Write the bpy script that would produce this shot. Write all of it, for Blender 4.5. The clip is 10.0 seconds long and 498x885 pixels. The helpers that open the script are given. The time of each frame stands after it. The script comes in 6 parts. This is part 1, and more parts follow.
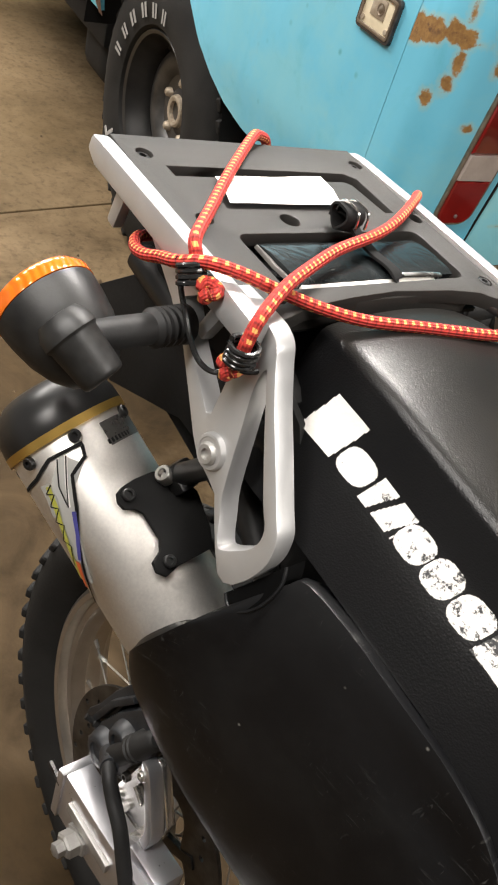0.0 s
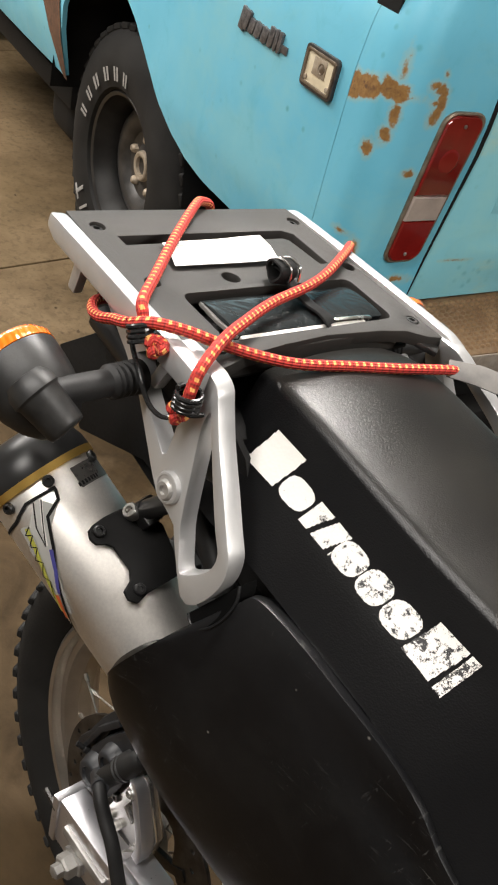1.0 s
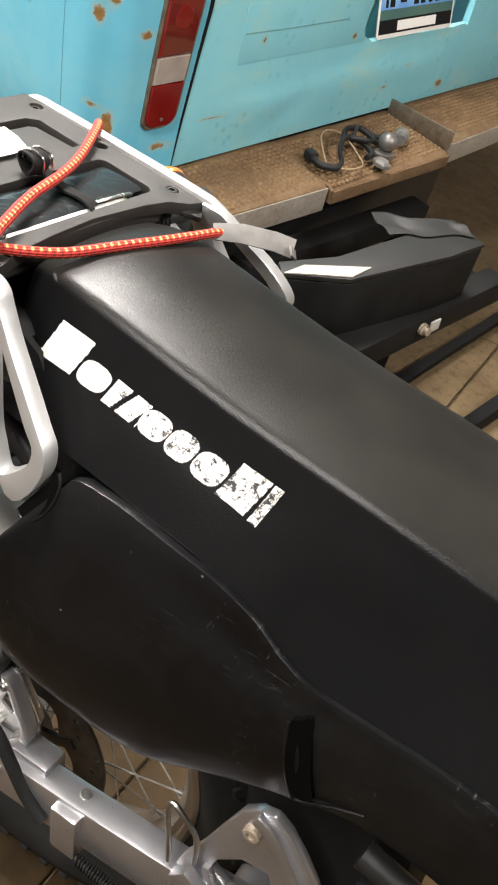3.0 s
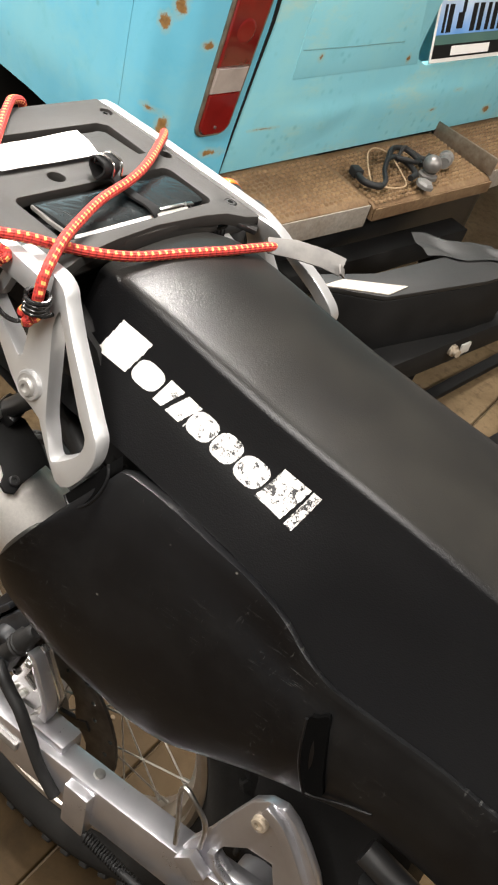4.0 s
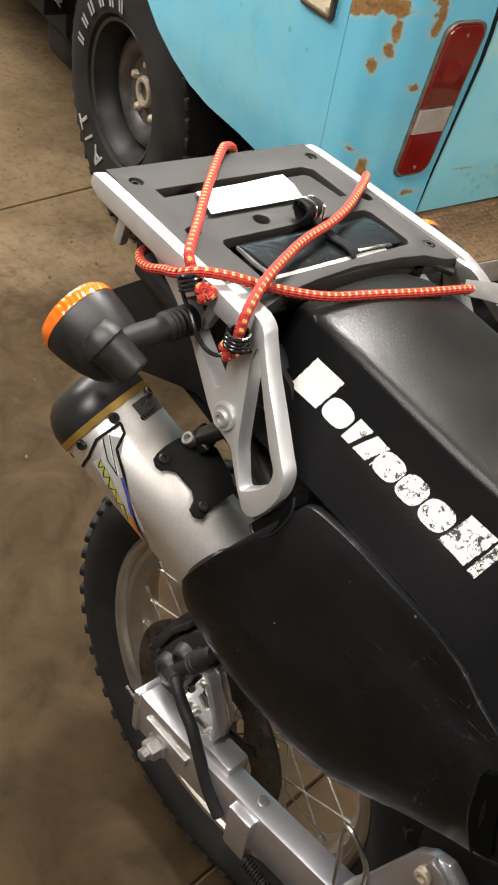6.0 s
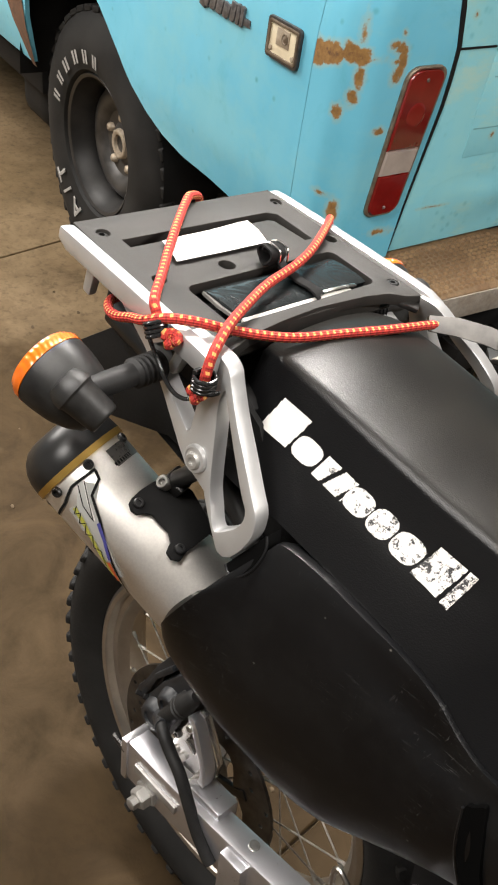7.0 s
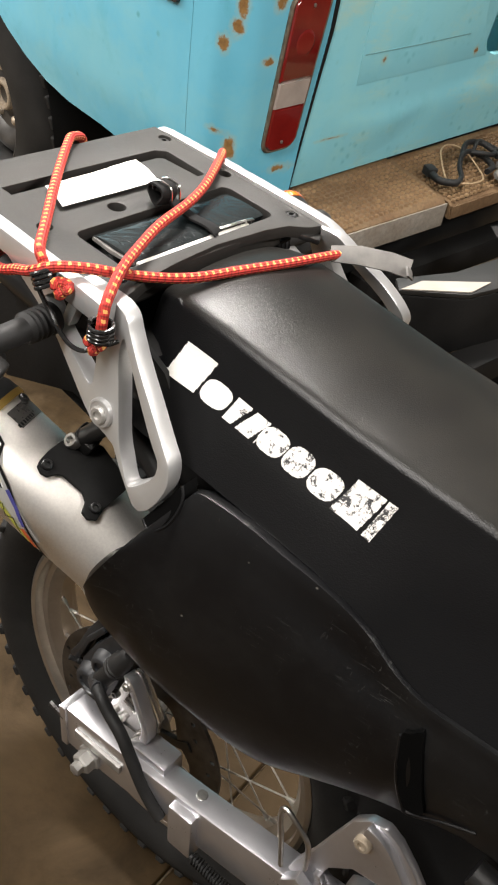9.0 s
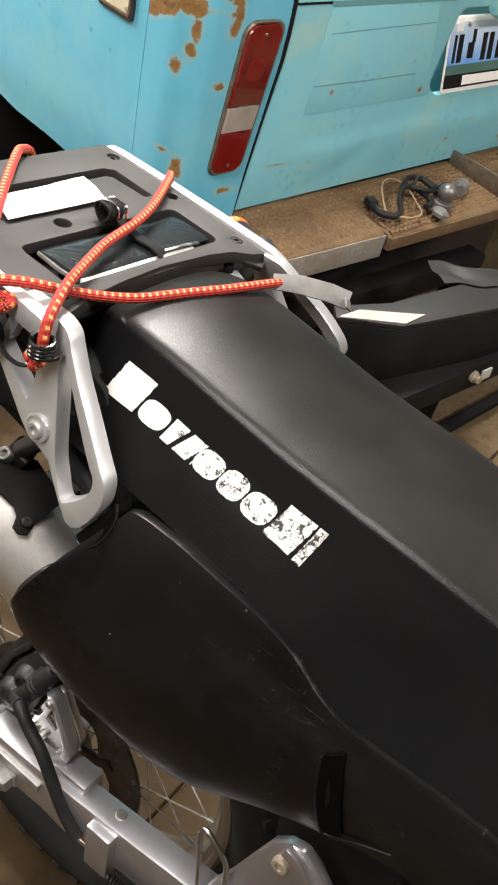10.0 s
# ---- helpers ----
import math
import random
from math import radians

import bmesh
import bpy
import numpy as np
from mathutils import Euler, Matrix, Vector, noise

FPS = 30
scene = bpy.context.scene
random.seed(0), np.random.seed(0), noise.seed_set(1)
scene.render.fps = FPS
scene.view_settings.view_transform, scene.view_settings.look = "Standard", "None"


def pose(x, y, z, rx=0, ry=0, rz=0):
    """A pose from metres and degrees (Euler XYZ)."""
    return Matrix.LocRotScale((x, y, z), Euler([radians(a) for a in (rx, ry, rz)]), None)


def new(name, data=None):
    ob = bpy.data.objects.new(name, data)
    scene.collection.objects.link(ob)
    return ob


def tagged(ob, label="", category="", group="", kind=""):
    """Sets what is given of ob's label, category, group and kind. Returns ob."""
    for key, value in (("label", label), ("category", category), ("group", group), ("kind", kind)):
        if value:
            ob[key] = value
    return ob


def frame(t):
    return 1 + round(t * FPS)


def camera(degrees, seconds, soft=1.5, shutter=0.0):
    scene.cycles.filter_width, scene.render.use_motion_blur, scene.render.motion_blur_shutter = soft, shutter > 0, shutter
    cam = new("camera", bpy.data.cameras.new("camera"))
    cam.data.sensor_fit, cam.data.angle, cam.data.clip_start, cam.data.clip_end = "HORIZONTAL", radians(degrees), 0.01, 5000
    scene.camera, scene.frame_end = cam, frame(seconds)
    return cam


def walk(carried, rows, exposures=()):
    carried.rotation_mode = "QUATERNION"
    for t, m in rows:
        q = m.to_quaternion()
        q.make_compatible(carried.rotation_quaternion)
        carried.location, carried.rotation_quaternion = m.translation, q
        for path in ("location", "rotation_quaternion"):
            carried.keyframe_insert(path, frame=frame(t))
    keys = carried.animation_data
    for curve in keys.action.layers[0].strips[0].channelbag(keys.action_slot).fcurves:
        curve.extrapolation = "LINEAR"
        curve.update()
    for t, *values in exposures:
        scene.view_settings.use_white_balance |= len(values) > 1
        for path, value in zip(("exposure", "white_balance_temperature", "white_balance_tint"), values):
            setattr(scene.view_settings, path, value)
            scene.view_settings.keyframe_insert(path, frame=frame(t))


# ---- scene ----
cam = camera(32.64, 10.0, soft=2.1)
# seconds, eye x y z, yaw, pitch, lean to the left
ROWS = [
    (0.0, 0.2797, -0.3918, 1.3037, 40.80, -40.38, 19.99),
    (0.5, 0.3133, -0.4077, 1.3451, 42.40, -39.46, 18.02),
    (1.0, 0.3359, -0.4109, 1.3585, 41.09, -37.95, 16.35),
    (1.5, 0.3523, -0.4112, 1.3714, 38.08, -38.29, 15.54),
    (2.0, 0.3797, -0.4016, 1.4113, 33.50, -41.97, 13.07),
    (2.5, 0.3706, -0.4147, 1.3973, 25.77, -43.98, 13.14),
    (2.7, 0.3691, -0.4221, 1.3847, 24.30, -43.17, 14.59),
    (3.8, 0.3696, -0.4575, 1.4120, 22.57, -42.27, 20.01),
    (4.0, 0.3598, -0.4660, 1.4088, 24.11, -42.60, 20.12),
    (4.5, 0.3461, -0.4593, 1.3976, 31.80, -45.04, 17.28),
    (5.0, 0.3426, -0.4652, 1.3985, 37.02, -46.50, 15.11),
    (5.2, 0.3418, -0.4712, 1.4044, 38.42, -46.36, 14.41),
    (6.5, 0.3674, -0.4774, 1.4213, 40.91, -42.13, 11.37),
    (7.0, 0.3731, -0.4680, 1.4271, 40.69, -41.09, 10.06),
    (7.5, 0.3786, -0.4505, 1.4234, 38.55, -40.23, 9.91),
    (8.0, 0.3702, -0.4555, 1.4175, 37.00, -40.99, 10.31),
    (8.5, 0.3762, -0.4514, 1.4168, 36.24, -42.02, 9.03),
    (9.0, 0.3757, -0.4459, 1.4086, 33.44, -43.45, 9.83),
    (9.5, 0.3768, -0.4546, 1.4240, 28.11, -41.46, 15.03),
    (10.0, 0.3741, -0.4519, 1.4186, 27.76, -41.35, 16.12),
]
EXPOSURE = [(0.0, 0.16), (0.5, 0.13), (1.0, -0.05), (1.5, -0.17), (2.0, -0.23), (2.5, 0.23), (2.7, 0.31), (3.8, 0.51), (4.5, 0.49), (5.0, 0.41), (5.2, 0.34), (6.5, 0.06), (7.0, 0.19), (8.0, 0.19), (9.0, 0.16), (10.0, 0.19)]
walk(cam, [(t, pose(x, y, z, 0, 0, yaw) @ pose(0, 0, 0, 90 + pitch) @ pose(0, 0, 0, 0, 0, roll)) for t, x, y, z, yaw, pitch, roll in ROWS], EXPOSURE)

# ---- light ----
world = bpy.data.worlds.new("world")
scene.world = world
world.use_nodes = True
world.node_tree.nodes["Background"].inputs[0].default_value = (0.9, 0.85, 0.75, 1)
world.node_tree.nodes["Background"].inputs[1].default_value = 0.008


def strip_light(x, y, z, turn, power, length=1.2, width=0.36, colour=(1.0, 0.95, 0.90)):
    data = bpy.data.lights.new("strip_light", "AREA")
    data.shape, data.size, data.size_y, data.energy, data.color = "RECTANGLE", length, width, power, colour
    ob = new("strip_light", data)
    ob.matrix_world = pose(x, y, z, 0, 0, turn)
    return ob


LAMPS = [(-0.92, 1.22, 2.70, 0, 128, 0.7), (1.9, 0.80, 2.70, 90, 80, 1.2), (-3.1, -0.1, 2.70, 90, 245, 2.4), (-0.10, -1.20, 2.70, 90, 78, 2.2)]
for lx, ly, lz, turn, power, length in LAMPS:
    strip_light(lx, ly, lz, turn, power, length)

# ---- materials ----
U = 1.1  # metres for one unit of the vehicles' drawings
BIKE = Matrix.Scale(U, 4) @ pose(0, 0, 0, -5.52, 0, 0)
TRUCK = Matrix.Scale(U, 4) @ pose(-0.436, 0.751, 0, 0, 0, 81)
ROOM = Matrix.Identity(4)


class Nodes:
    """Short hands for a node tree."""

    def __init__(self, name):
        self.mat = bpy.data.materials.new(name)
        self.mat.use_nodes = True
        self.tree = self.mat.node_tree
        self.bsdf = self.tree.nodes["Principled BSDF"]
        self.coord = self.tree.nodes.new("ShaderNodeTexCoord").outputs["Object"]

    def link(self, a, b):
        self.tree.links.new(a, b)

    def put(self, socket, value):
        if isinstance(value, bpy.types.NodeSocket):
            self.link(value, socket)
        else:
            socket.default_value = value

    def noise(self, scale, detail=4, rough=0.6, vector=None, distortion=0.0):
        n = self.tree.nodes.new("ShaderNodeTexNoise")
        n.inputs["Scale"].default_value, n.inputs["Detail"].default_value = scale, detail
        n.inputs["Roughness"].default_value, n.inputs["Distortion"].default_value = rough, distortion
        self.link(vector or self.coord, n.inputs["Vector"])
        return n.outputs["Fac"]

    def voronoi(self, scale, vector=None, feature="F1", out="Distance"):
        n = self.tree.nodes.new("ShaderNodeTexVoronoi")
        n.feature = feature
        n.inputs["Scale"].default_value = scale
        self.link(vector or self.coord, n.inputs["Vector"])
        return n.outputs[out]

    def ramp(self, fac, lo, hi, a=0.0, b=1.0):
        n = self.tree.nodes.new("ShaderNodeMapRange")
        n.inputs[1].default_value, n.inputs[2].default_value, n.inputs[3].default_value, n.inputs[4].default_value = lo, hi, a, b
        self.link(fac, n.inputs[0])
        return n.outputs[0]

    def math(self, op, a, b=0.0):
        n = self.tree.nodes.new("ShaderNodeMath")
        n.operation = op
        self.put(n.inputs[0], a)
        self.put(n.inputs[1], b)
        return n.outputs[0]

    def mix(self, fac, a, b):
        n = self.tree.nodes.new("ShaderNodeMix")
        n.data_type = "RGBA"
        self.put(n.inputs["Factor"], fac)
        for s, v in ((n.inputs["A"], a), (n.inputs["B"], b)):
            self.put(s, v if isinstance(v, bpy.types.NodeSocket) else (*v, 1.0))
        return n.outputs["Result"]

    def stretch(self, x, y, z):
        n = self.tree.nodes.new("ShaderNodeVectorMath")
        n.operation = "MULTIPLY"
        self.link(self.coord, n.inputs[0])
        n.inputs[1].default_value = (x, y, z)
        return n.outputs[0]

    def bump(self, height, strength, distance=0.001):
        n = self.tree.nodes.new("ShaderNodeBump")
        n.inputs["Strength"].default_value, n.inputs["Distance"].default_value = strength, distance
        self.link(height, n.inputs["Height"])
        self.link(n.outputs[0], self.bsdf.inputs["Normal"])

    def done(self, colour, rough, metal=0.0, spec=None):
        self.put(self.bsdf.inputs["Base Color"], colour if isinstance(colour, bpy.types.NodeSocket) else (*colour, 1.0))
        self.put(self.bsdf.inputs["Roughness"], rough)
        self.put(self.bsdf.inputs["Metallic"], metal)
        if spec is not None:
            self.put(self.bsdf.inputs["Specular IOR Level"], spec)
        return self.mat


def plain(name, a, b, rough=0.5, metal=0.0, scale=18, grain=300, relief=0.15, spread=0.12, spec=None, depth=0.0004):
    """A surface of two close colours in soft clouds, with fine grain in its gloss and relief."""
    n = Nodes(name)
    cloud, fine = n.noise(scale), n.noise(grain, 3)
    colour = n.mix(n.ramp(cloud, 0.3, 0.7), a, b)
    gloss = n.math("ADD", n.ramp(cloud, 0.3, 0.7, rough - spread / 2, rough + spread / 2), n.ramp(fine, 0.3, 0.7, -spread / 3, spread / 3))
    if relief:
        n.bump(fine, relief, depth)
    return n.done(colour, gloss, metal, spec)


def spots(n, places):
    """How deep inside the nearest of some round spots a point lies, with a ragged rim."""
    ragged = n.ramp(n.noise(38, 6, 0.7), 0.2, 0.8, -0.008, 0.008)
    best = None
    for (x, y, z), r, squash in places:
        v = n.tree.nodes.new("ShaderNodeVectorMath")
        v.operation = "SUBTRACT"
        n.link(n.coord, v.inputs[0])
        v.inputs[1].default_value = (x, y, z)
        w = n.tree.nodes.new("ShaderNodeVectorMath")
        w.operation = "MULTIPLY"
        n.link(v.outputs[0], w.inputs[0])
        w.inputs[1].default_value = squash
        length = n.tree.nodes.new("ShaderNodeVectorMath")
        length.operation = "LENGTH"
        n.link(w.outputs[0], length.inputs[0])
        depth = n.math("SUBTRACT", r, length.outputs["Value"])
        best = depth if best is None else n.math("MAXIMUM", best, depth)
    return n.math("ADD", best, ragged)


def concrete():
    n = Nodes("worn_concrete")
    big, mid, fine = n.noise(1.1, 5, 0.6), n.noise(7, 6, 0.65, distortion=0.6), n.noise(160, 3)
    colour = n.mix(n.ramp(big, 0.35, 0.65), (0.096, 0.065, 0.032), (0.180, 0.127, 0.072))
    colour = n.mix(n.ramp(mid, 0.46, 0.70, 0, 0.45), colour, (0.045, 0.029, 0.013))
    colour = n.mix(n.ramp(n.noise(4.1, 5, 0.7), 0.54, 0.72, 0, 0.35), colour, (0.040, 0.027, 0.014))
    colour = n.mix(n.ramp(fine, 0.3, 0.8, 0, 0.35), colour, (0.15, 0.112, 0.066))
    colour = n.mix(n.ramp(n.noise(38, 5, 0.7), 0.50, 0.68, 0, 0.5), colour, (0.030, 0.019, 0.009))
    # brown stain round the motorcycle, with the floor's shade there painted in
    # the spot at y -1.1 darkens unseen floor that the side cover reflects
    stain_shade = n.math("ADD", spots(n, [((-0.35, -0.55, 0), 0.85, (0.8, 1, 0.1)), ((-1.0, -0.25, 0), 0.65, (0.8, 1, 0.1)), ((0.2, 0.3, 0), 0.7, (1, 1, 0.1)), ((-1.05, 0.25, 0), 0.48, (0.9, 1, 0.1)), ((-0.7, 0.05, 0), 0.6, (0.9, 1, 0.1)), ((0.1, -1.1, 0), 1.0, (0.8, 1, 0.1)), ((-0.45, -0.10, 0), 0.75, (0.9, 1, 0.1))]), n.ramp(n.noise(2.6, 5, 0.65), 0.3, 0.7, -0.35, 0.35))
    colour = n.mix(n.ramp(stain_shade, -0.28, 0.22, 0, 0.95), colour, n.mix(n.ramp(mid, 0.35, 0.7), (0.042, 0.0245, 0.0082), (0.016, 0.0096, 0.0038)))
    n.bump(n.math("ADD", fine, n.math("MULTIPLY", n.noise(38, 5, 0.7), 0.8)), 0.3, 0.0012)
    return n.done(colour, n.ramp(mid, 0.3, 0.7, 0.55, 0.8), 0, 0.12)


def vinyl():
    n = Nodes("black_seat_vinyl")
    grain = n.voronoi(740, n.stretch(1.0, 1.25, 1.0))
    wrinkle = n.noise(430, 3, 0.6, distortion=0.6)
    cloud, rub = n.noise(7, 5, 0.65), n.noise(34, 5, 0.7)
    colour = n.mix(n.ramp(cloud, 0.25, 0.75), (0.0040, 0.0041, 0.0047), (0.0070, 0.0070, 0.0072))
    # mottled lighter brown on what faces up
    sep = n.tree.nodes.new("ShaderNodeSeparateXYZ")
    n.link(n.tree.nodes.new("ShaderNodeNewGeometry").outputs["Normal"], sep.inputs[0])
    upward = n.math("MULTIPLY", n.ramp(sep.outputs[2], 0.70, 1.0, 0, 0.27), n.math("ADD", n.ramp(cloud, 0.25, 0.75, 0.30, 1.20), n.ramp(rub, 0.2, 0.8, -0.12, 0.12)))
    colour = n.mix(upward, colour, (0.046, 0.0425, 0.034))
    colour = n.mix(n.math("MULTIPLY", n.ramp(n.noise(150, 4, 0.7), 0.55, 0.75, 0, 0.25), upward), colour, (0.10, 0.085, 0.06))
    n.bump(n.math("ADD", grain, n.math("MULTIPLY", wrinkle, 0.8)), 0.24, 0.0005)
    return n.done(colour, n.ramp(cloud, 0.2, 0.8, 0.27, 0.32), 0, 0.20)


def scuffed_plastic():
    n = Nodes("scuffed_black_plastic")
    cloud = n.noise(8, 5, 0.7)
    scratch = n.noise(40, 3, 0.6, n.stretch(1, 0.4, 14), 1.2)
    scratch2 = n.noise(55, 2, 0.5, n.stretch(9, 0.5, 2.2), 0.8)
    lines = n.math("MULTIPLY", n.math("MAXIMUM", n.ramp(scratch, 0.63, 0.70), n.ramp(scratch2, 0.66, 0.74)), n.ramp(n.noise(14, 3), 0.50, 0.64))
    colour = n.mix(n.ramp(cloud, 0.3, 0.7), (0.0026, 0.0027, 0.0033), (0.0055, 0.0056, 0.0062))
    colour = n.mix(n.math("MULTIPLY", lines, 0.5), colour, (0.11, 0.11, 0.105))
    colour = n.mix(n.ramp(n.voronoi(24), 0.0, 0.035, 0.8, 0.0), colour, (0.2, 0.19, 0.17))
    colour = n.mix(n.ramp(n.noise(6, 6, 0.75), 0.46, 0.72, 0, 0.20), colour, (0.034, 0.036, 0.034))
    n.bump(n.math("ADD", n.noise(420, 2), n.math("MULTIPLY", n.noise(14, 2), 6.0)), 0.10, 0.0006)
    return n.done(colour, n.math("ADD", n.ramp(cloud, 0.3, 0.7, 0.33, 0.42), n.math("MULTIPLY", lines, 0.1)), 0, 0.33)


def brushed(name, a, b, rough, stretch, scale=60):
    n = Nodes(name)
    fine = n.noise(scale, 4, 0.7, n.stretch(*stretch))
    cloud = n.noise(10, 4)
    colour = n.mix(n.ramp(fine, 0.3, 0.7), a, b)
    n.bump(fine, 0.006, 0.0002)
    return n.done(colour, n.math("ADD", n.ramp(cloud, 0.3, 0.7, rough - 0.05, rough + 0.06), n.ramp(fine, 0.3, 0.7, -0.05, 0.05)), 1.0)


def cord_weave():
    n = Nodes("braided_cord")
    uv = n.tree.nodes.new("ShaderNodeTexCoord").outputs["UV"]
    sep = n.tree.nodes.new("ShaderNodeSeparateXYZ")
    n.link(uv, sep.inputs[0])
    along, around = sep.outputs[0], sep.outputs[1]
    # two crossing spirals of strands; every few strands is a yellow one
    rows = n.math("MULTIPLY", around, 3.0)
    a = n.math("FRACT", n.math("ADD", n.math("MULTIPLY", along, 1.9), n.math("MULTIPLY", n.math("FLOOR", rows), 0.4)))
    row = n.math("FRACT", n.math("ADD", rows, n.math("MULTIPLY", a, 0.3)))
    dash = n.math("MULTIPLY", n.math("LESS_THAN", n.math("ABSOLUTE", n.math("SUBTRACT", a, 0.5)), 0.17), n.math("LESS_THAN", n.math("ABSOLUTE", n.math("SUBTRACT", row, 0.5)), 0.21))
    weave = n.math("MULTIPLY", n.math("SINE", n.math("MULTIPLY", n.math("ADD", along, n.math("MULTIPLY", around, 6.0)), 6.2832)), n.math("SINE", n.math("MULTIPLY", n.math("SUBTRACT", along, n.math("MULTIPLY", around, 6.0)), 6.2832)))
    red = n.mix(n.ramp(n.noise(120, 3), 0.3, 0.7), (0.44, 0.022, 0.016), (0.55, 0.040, 0.026))
    dark = n.mix(n.ramp(weave, -1, 0.2, 0.6, 0), red, (0.26, 0.02, 0.016))
    band = n.ramp(n.math("ABSOLUTE", n.math("SUBTRACT", a, 0.5)), 0.36, 0.46, 0, 0.75)
    dark = n.mix(band, dark, (0.16, 0.012, 0.010))
    colour = n.mix(dash, dark, (0.74, 0.36, 0.10))
    n.bump(weave, 0.7, 0.0008)
    return n.done(colour, 0.75)


def old_paint(name, places=(), streak=0.5, faded=0.0):
    n = Nodes(name)
    big, mid, fine = n.noise(2.2, 5, 0.6), n.noise(11, 6, 0.7, distortion=0.5), n.noise(90, 4, 0.7)
    colour = n.mix(n.ramp(big, 0.35, 0.65), (0.112, 0.425, 0.575), (0.165, 0.505, 0.655))
    colour = n.mix(n.ramp(n.noise(6, 5, 0.7, n.stretch(1, 1, 0.5)), 0.48, 0.72, 0, streak), colour, (0.24, 0.53, 0.56))
    colour = n.mix(n.ramp(mid, 0.56, 0.72, 0, streak), colour, (0.075, 0.35, 0.43))
    colour = n.mix(n.ramp(n.noise(3.1, 6, 0.7, n.stretch(0.7, 1, 1.6)), 0.50, 0.64, 0, streak * 0.8), colour, (0.27, 0.52, 0.50))
    colour = n.mix(n.math("MULTIPLY", n.ramp(n.voronoi(26), 0.05, 0.16, 0.8, 0.0), n.ramp(n.noise(5), 0.45, 0.6)), colour, (0.07, 0.29, 0.33))
    colour = n.mix(n.ramp(n.noise(7, 6, 0.75), 0.60, 0.72, 0, streak * 0.35), colour, (0.36, 0.36, 0.24))
    colour = n.mix(faded, colour, (0.30, 0.62, 0.63))
    if faded:
        specks = n.math("MULTIPLY", n.ramp(n.voronoi(46), 0.08, 0.34, 0.60, 0.0), n.ramp(n.noise(9, 4, 0.6), 0.50, 0.62))
        colour = n.mix(specks, colour, (0.075, 0.33, 0.38))
        colour = n.mix(n.ramp(n.noise(4.5, 6, 0.75, n.stretch(1, 1, 2.2)), 0.54, 0.70, 0, 0.55), colour, (0.44, 0.55, 0.43))
    chips = n.ramp(n.noise(17, 7, 0.75), 0.715, 0.75)
    rust = n.mix(n.ramp(fine, 0.3, 0.7), (0.165, 0.078, 0.018), (0.30, 0.165, 0.050))
    colour = n.mix(n.math("MULTIPLY", chips, 0.7), colour, rust)
    rough = n.ramp(mid, 0.3, 0.7, 0.36, 0.5)
    if places:
        deep = spots(n, places)
        colour = n.mix(n.ramp(deep, -0.006, 0.002, 0, 0.6), colour, (0.35, 0.42, 0.33))
        colour = n.mix(n.ramp(deep, 0.0, 0.003), colour, rust)
        colour = n.mix(n.math("MULTIPLY", n.ramp(deep, 0.004, 0.02), n.ramp(n.noise(60, 5, 0.8), 0.5, 0.62)), colour, (0.055, 0.022, 0.014))
        rough = n.math("MAXIMUM", rough, n.ramp(deep, 0.0, 0.003, 0.0, 0.85))
    n.bump(fine, 0.1, 0.0006)
    return n.done(colour, rough, 0, 0.5)


def rusty_steel(name, a, b, worn, amount):
    n = Nodes(name)
    mid, fine = n.noise(14, 6, 0.75, distortion=0.8), n.noise(120, 4, 0.7)
    colour = n.mix(n.ramp(mid, 0.35, 0.65), a, b)
    colour = n.mix(n.ramp(fine, 0.4, 0.75, 0, 0.6), colour, tuple(c * 0.5 for c in a))
    colour = n.mix(n.ramp(n.noise(5, 5, 0.7), 0.50, 0.66, 0, amount), colour, worn)
    n.bump(fine, 0.4, 0.001)
    return n.done(colour, 0.8, 0.1)


def lamp_lens(name, colour, rough=0.12, flutes=0.0):
    n = Nodes(name)
    height = n.noise(160, 2)
    if flutes:
        sep = n.tree.nodes.new("ShaderNodeSeparateXYZ")
        n.link(n.coord, sep.inputs[0])
        height = n.math("ADD", height, n.math("SINE", n.math("MULTIPLY", sep.outputs[1], flutes)))
    n.bump(height, 0.5 if flutes else 0.15, 0.0006)
    n.bsdf.inputs["Coat Weight"].default_value = 0.5
    return n.done(n.mix(n.ramp(n.noise(30), 0.3, 0.7), colour, tuple(c * 0.75 for c in colour)), rough, 0, 0.6)


def worn_print():
    n = Nodes("worn_white_print")
    wear = n.noise(160, 5, 0.8)
    sep = n.tree.nodes.new("ShaderNodeSeparateXYZ")
    n.link(n.coord, sep.inputs[0])
    level = n.math("ADD", wear, n.ramp(sep.outputs[0], 0.0, 0.21, 0.14, -0.05))
    level = n.math("ADD", level, n.ramp(n.noise(26, 3), 0.3, 0.7, -0.05, 0.05))
    colour = n.mix(n.ramp(level, 0.42, 0.47), (0.03, 0.03, 0.032), (0.80, 0.78, 0.74))
    n.bump(n.voronoi(330), 0.3, 0.0005)
    return n.done(colour, 0.55)


def glassy(name, colour, rough=0.05):
    n = Nodes(name)
    n.bump(n.noise(26, 3, 0.55, distortion=1.5), 0.35, 0.004)
    return n.done(n.mix(n.ramp(n.noise(12), 0.35, 0.65), colour, tuple(min(1, c * 2.2) for c in colour)), rough, 0, 0.26)


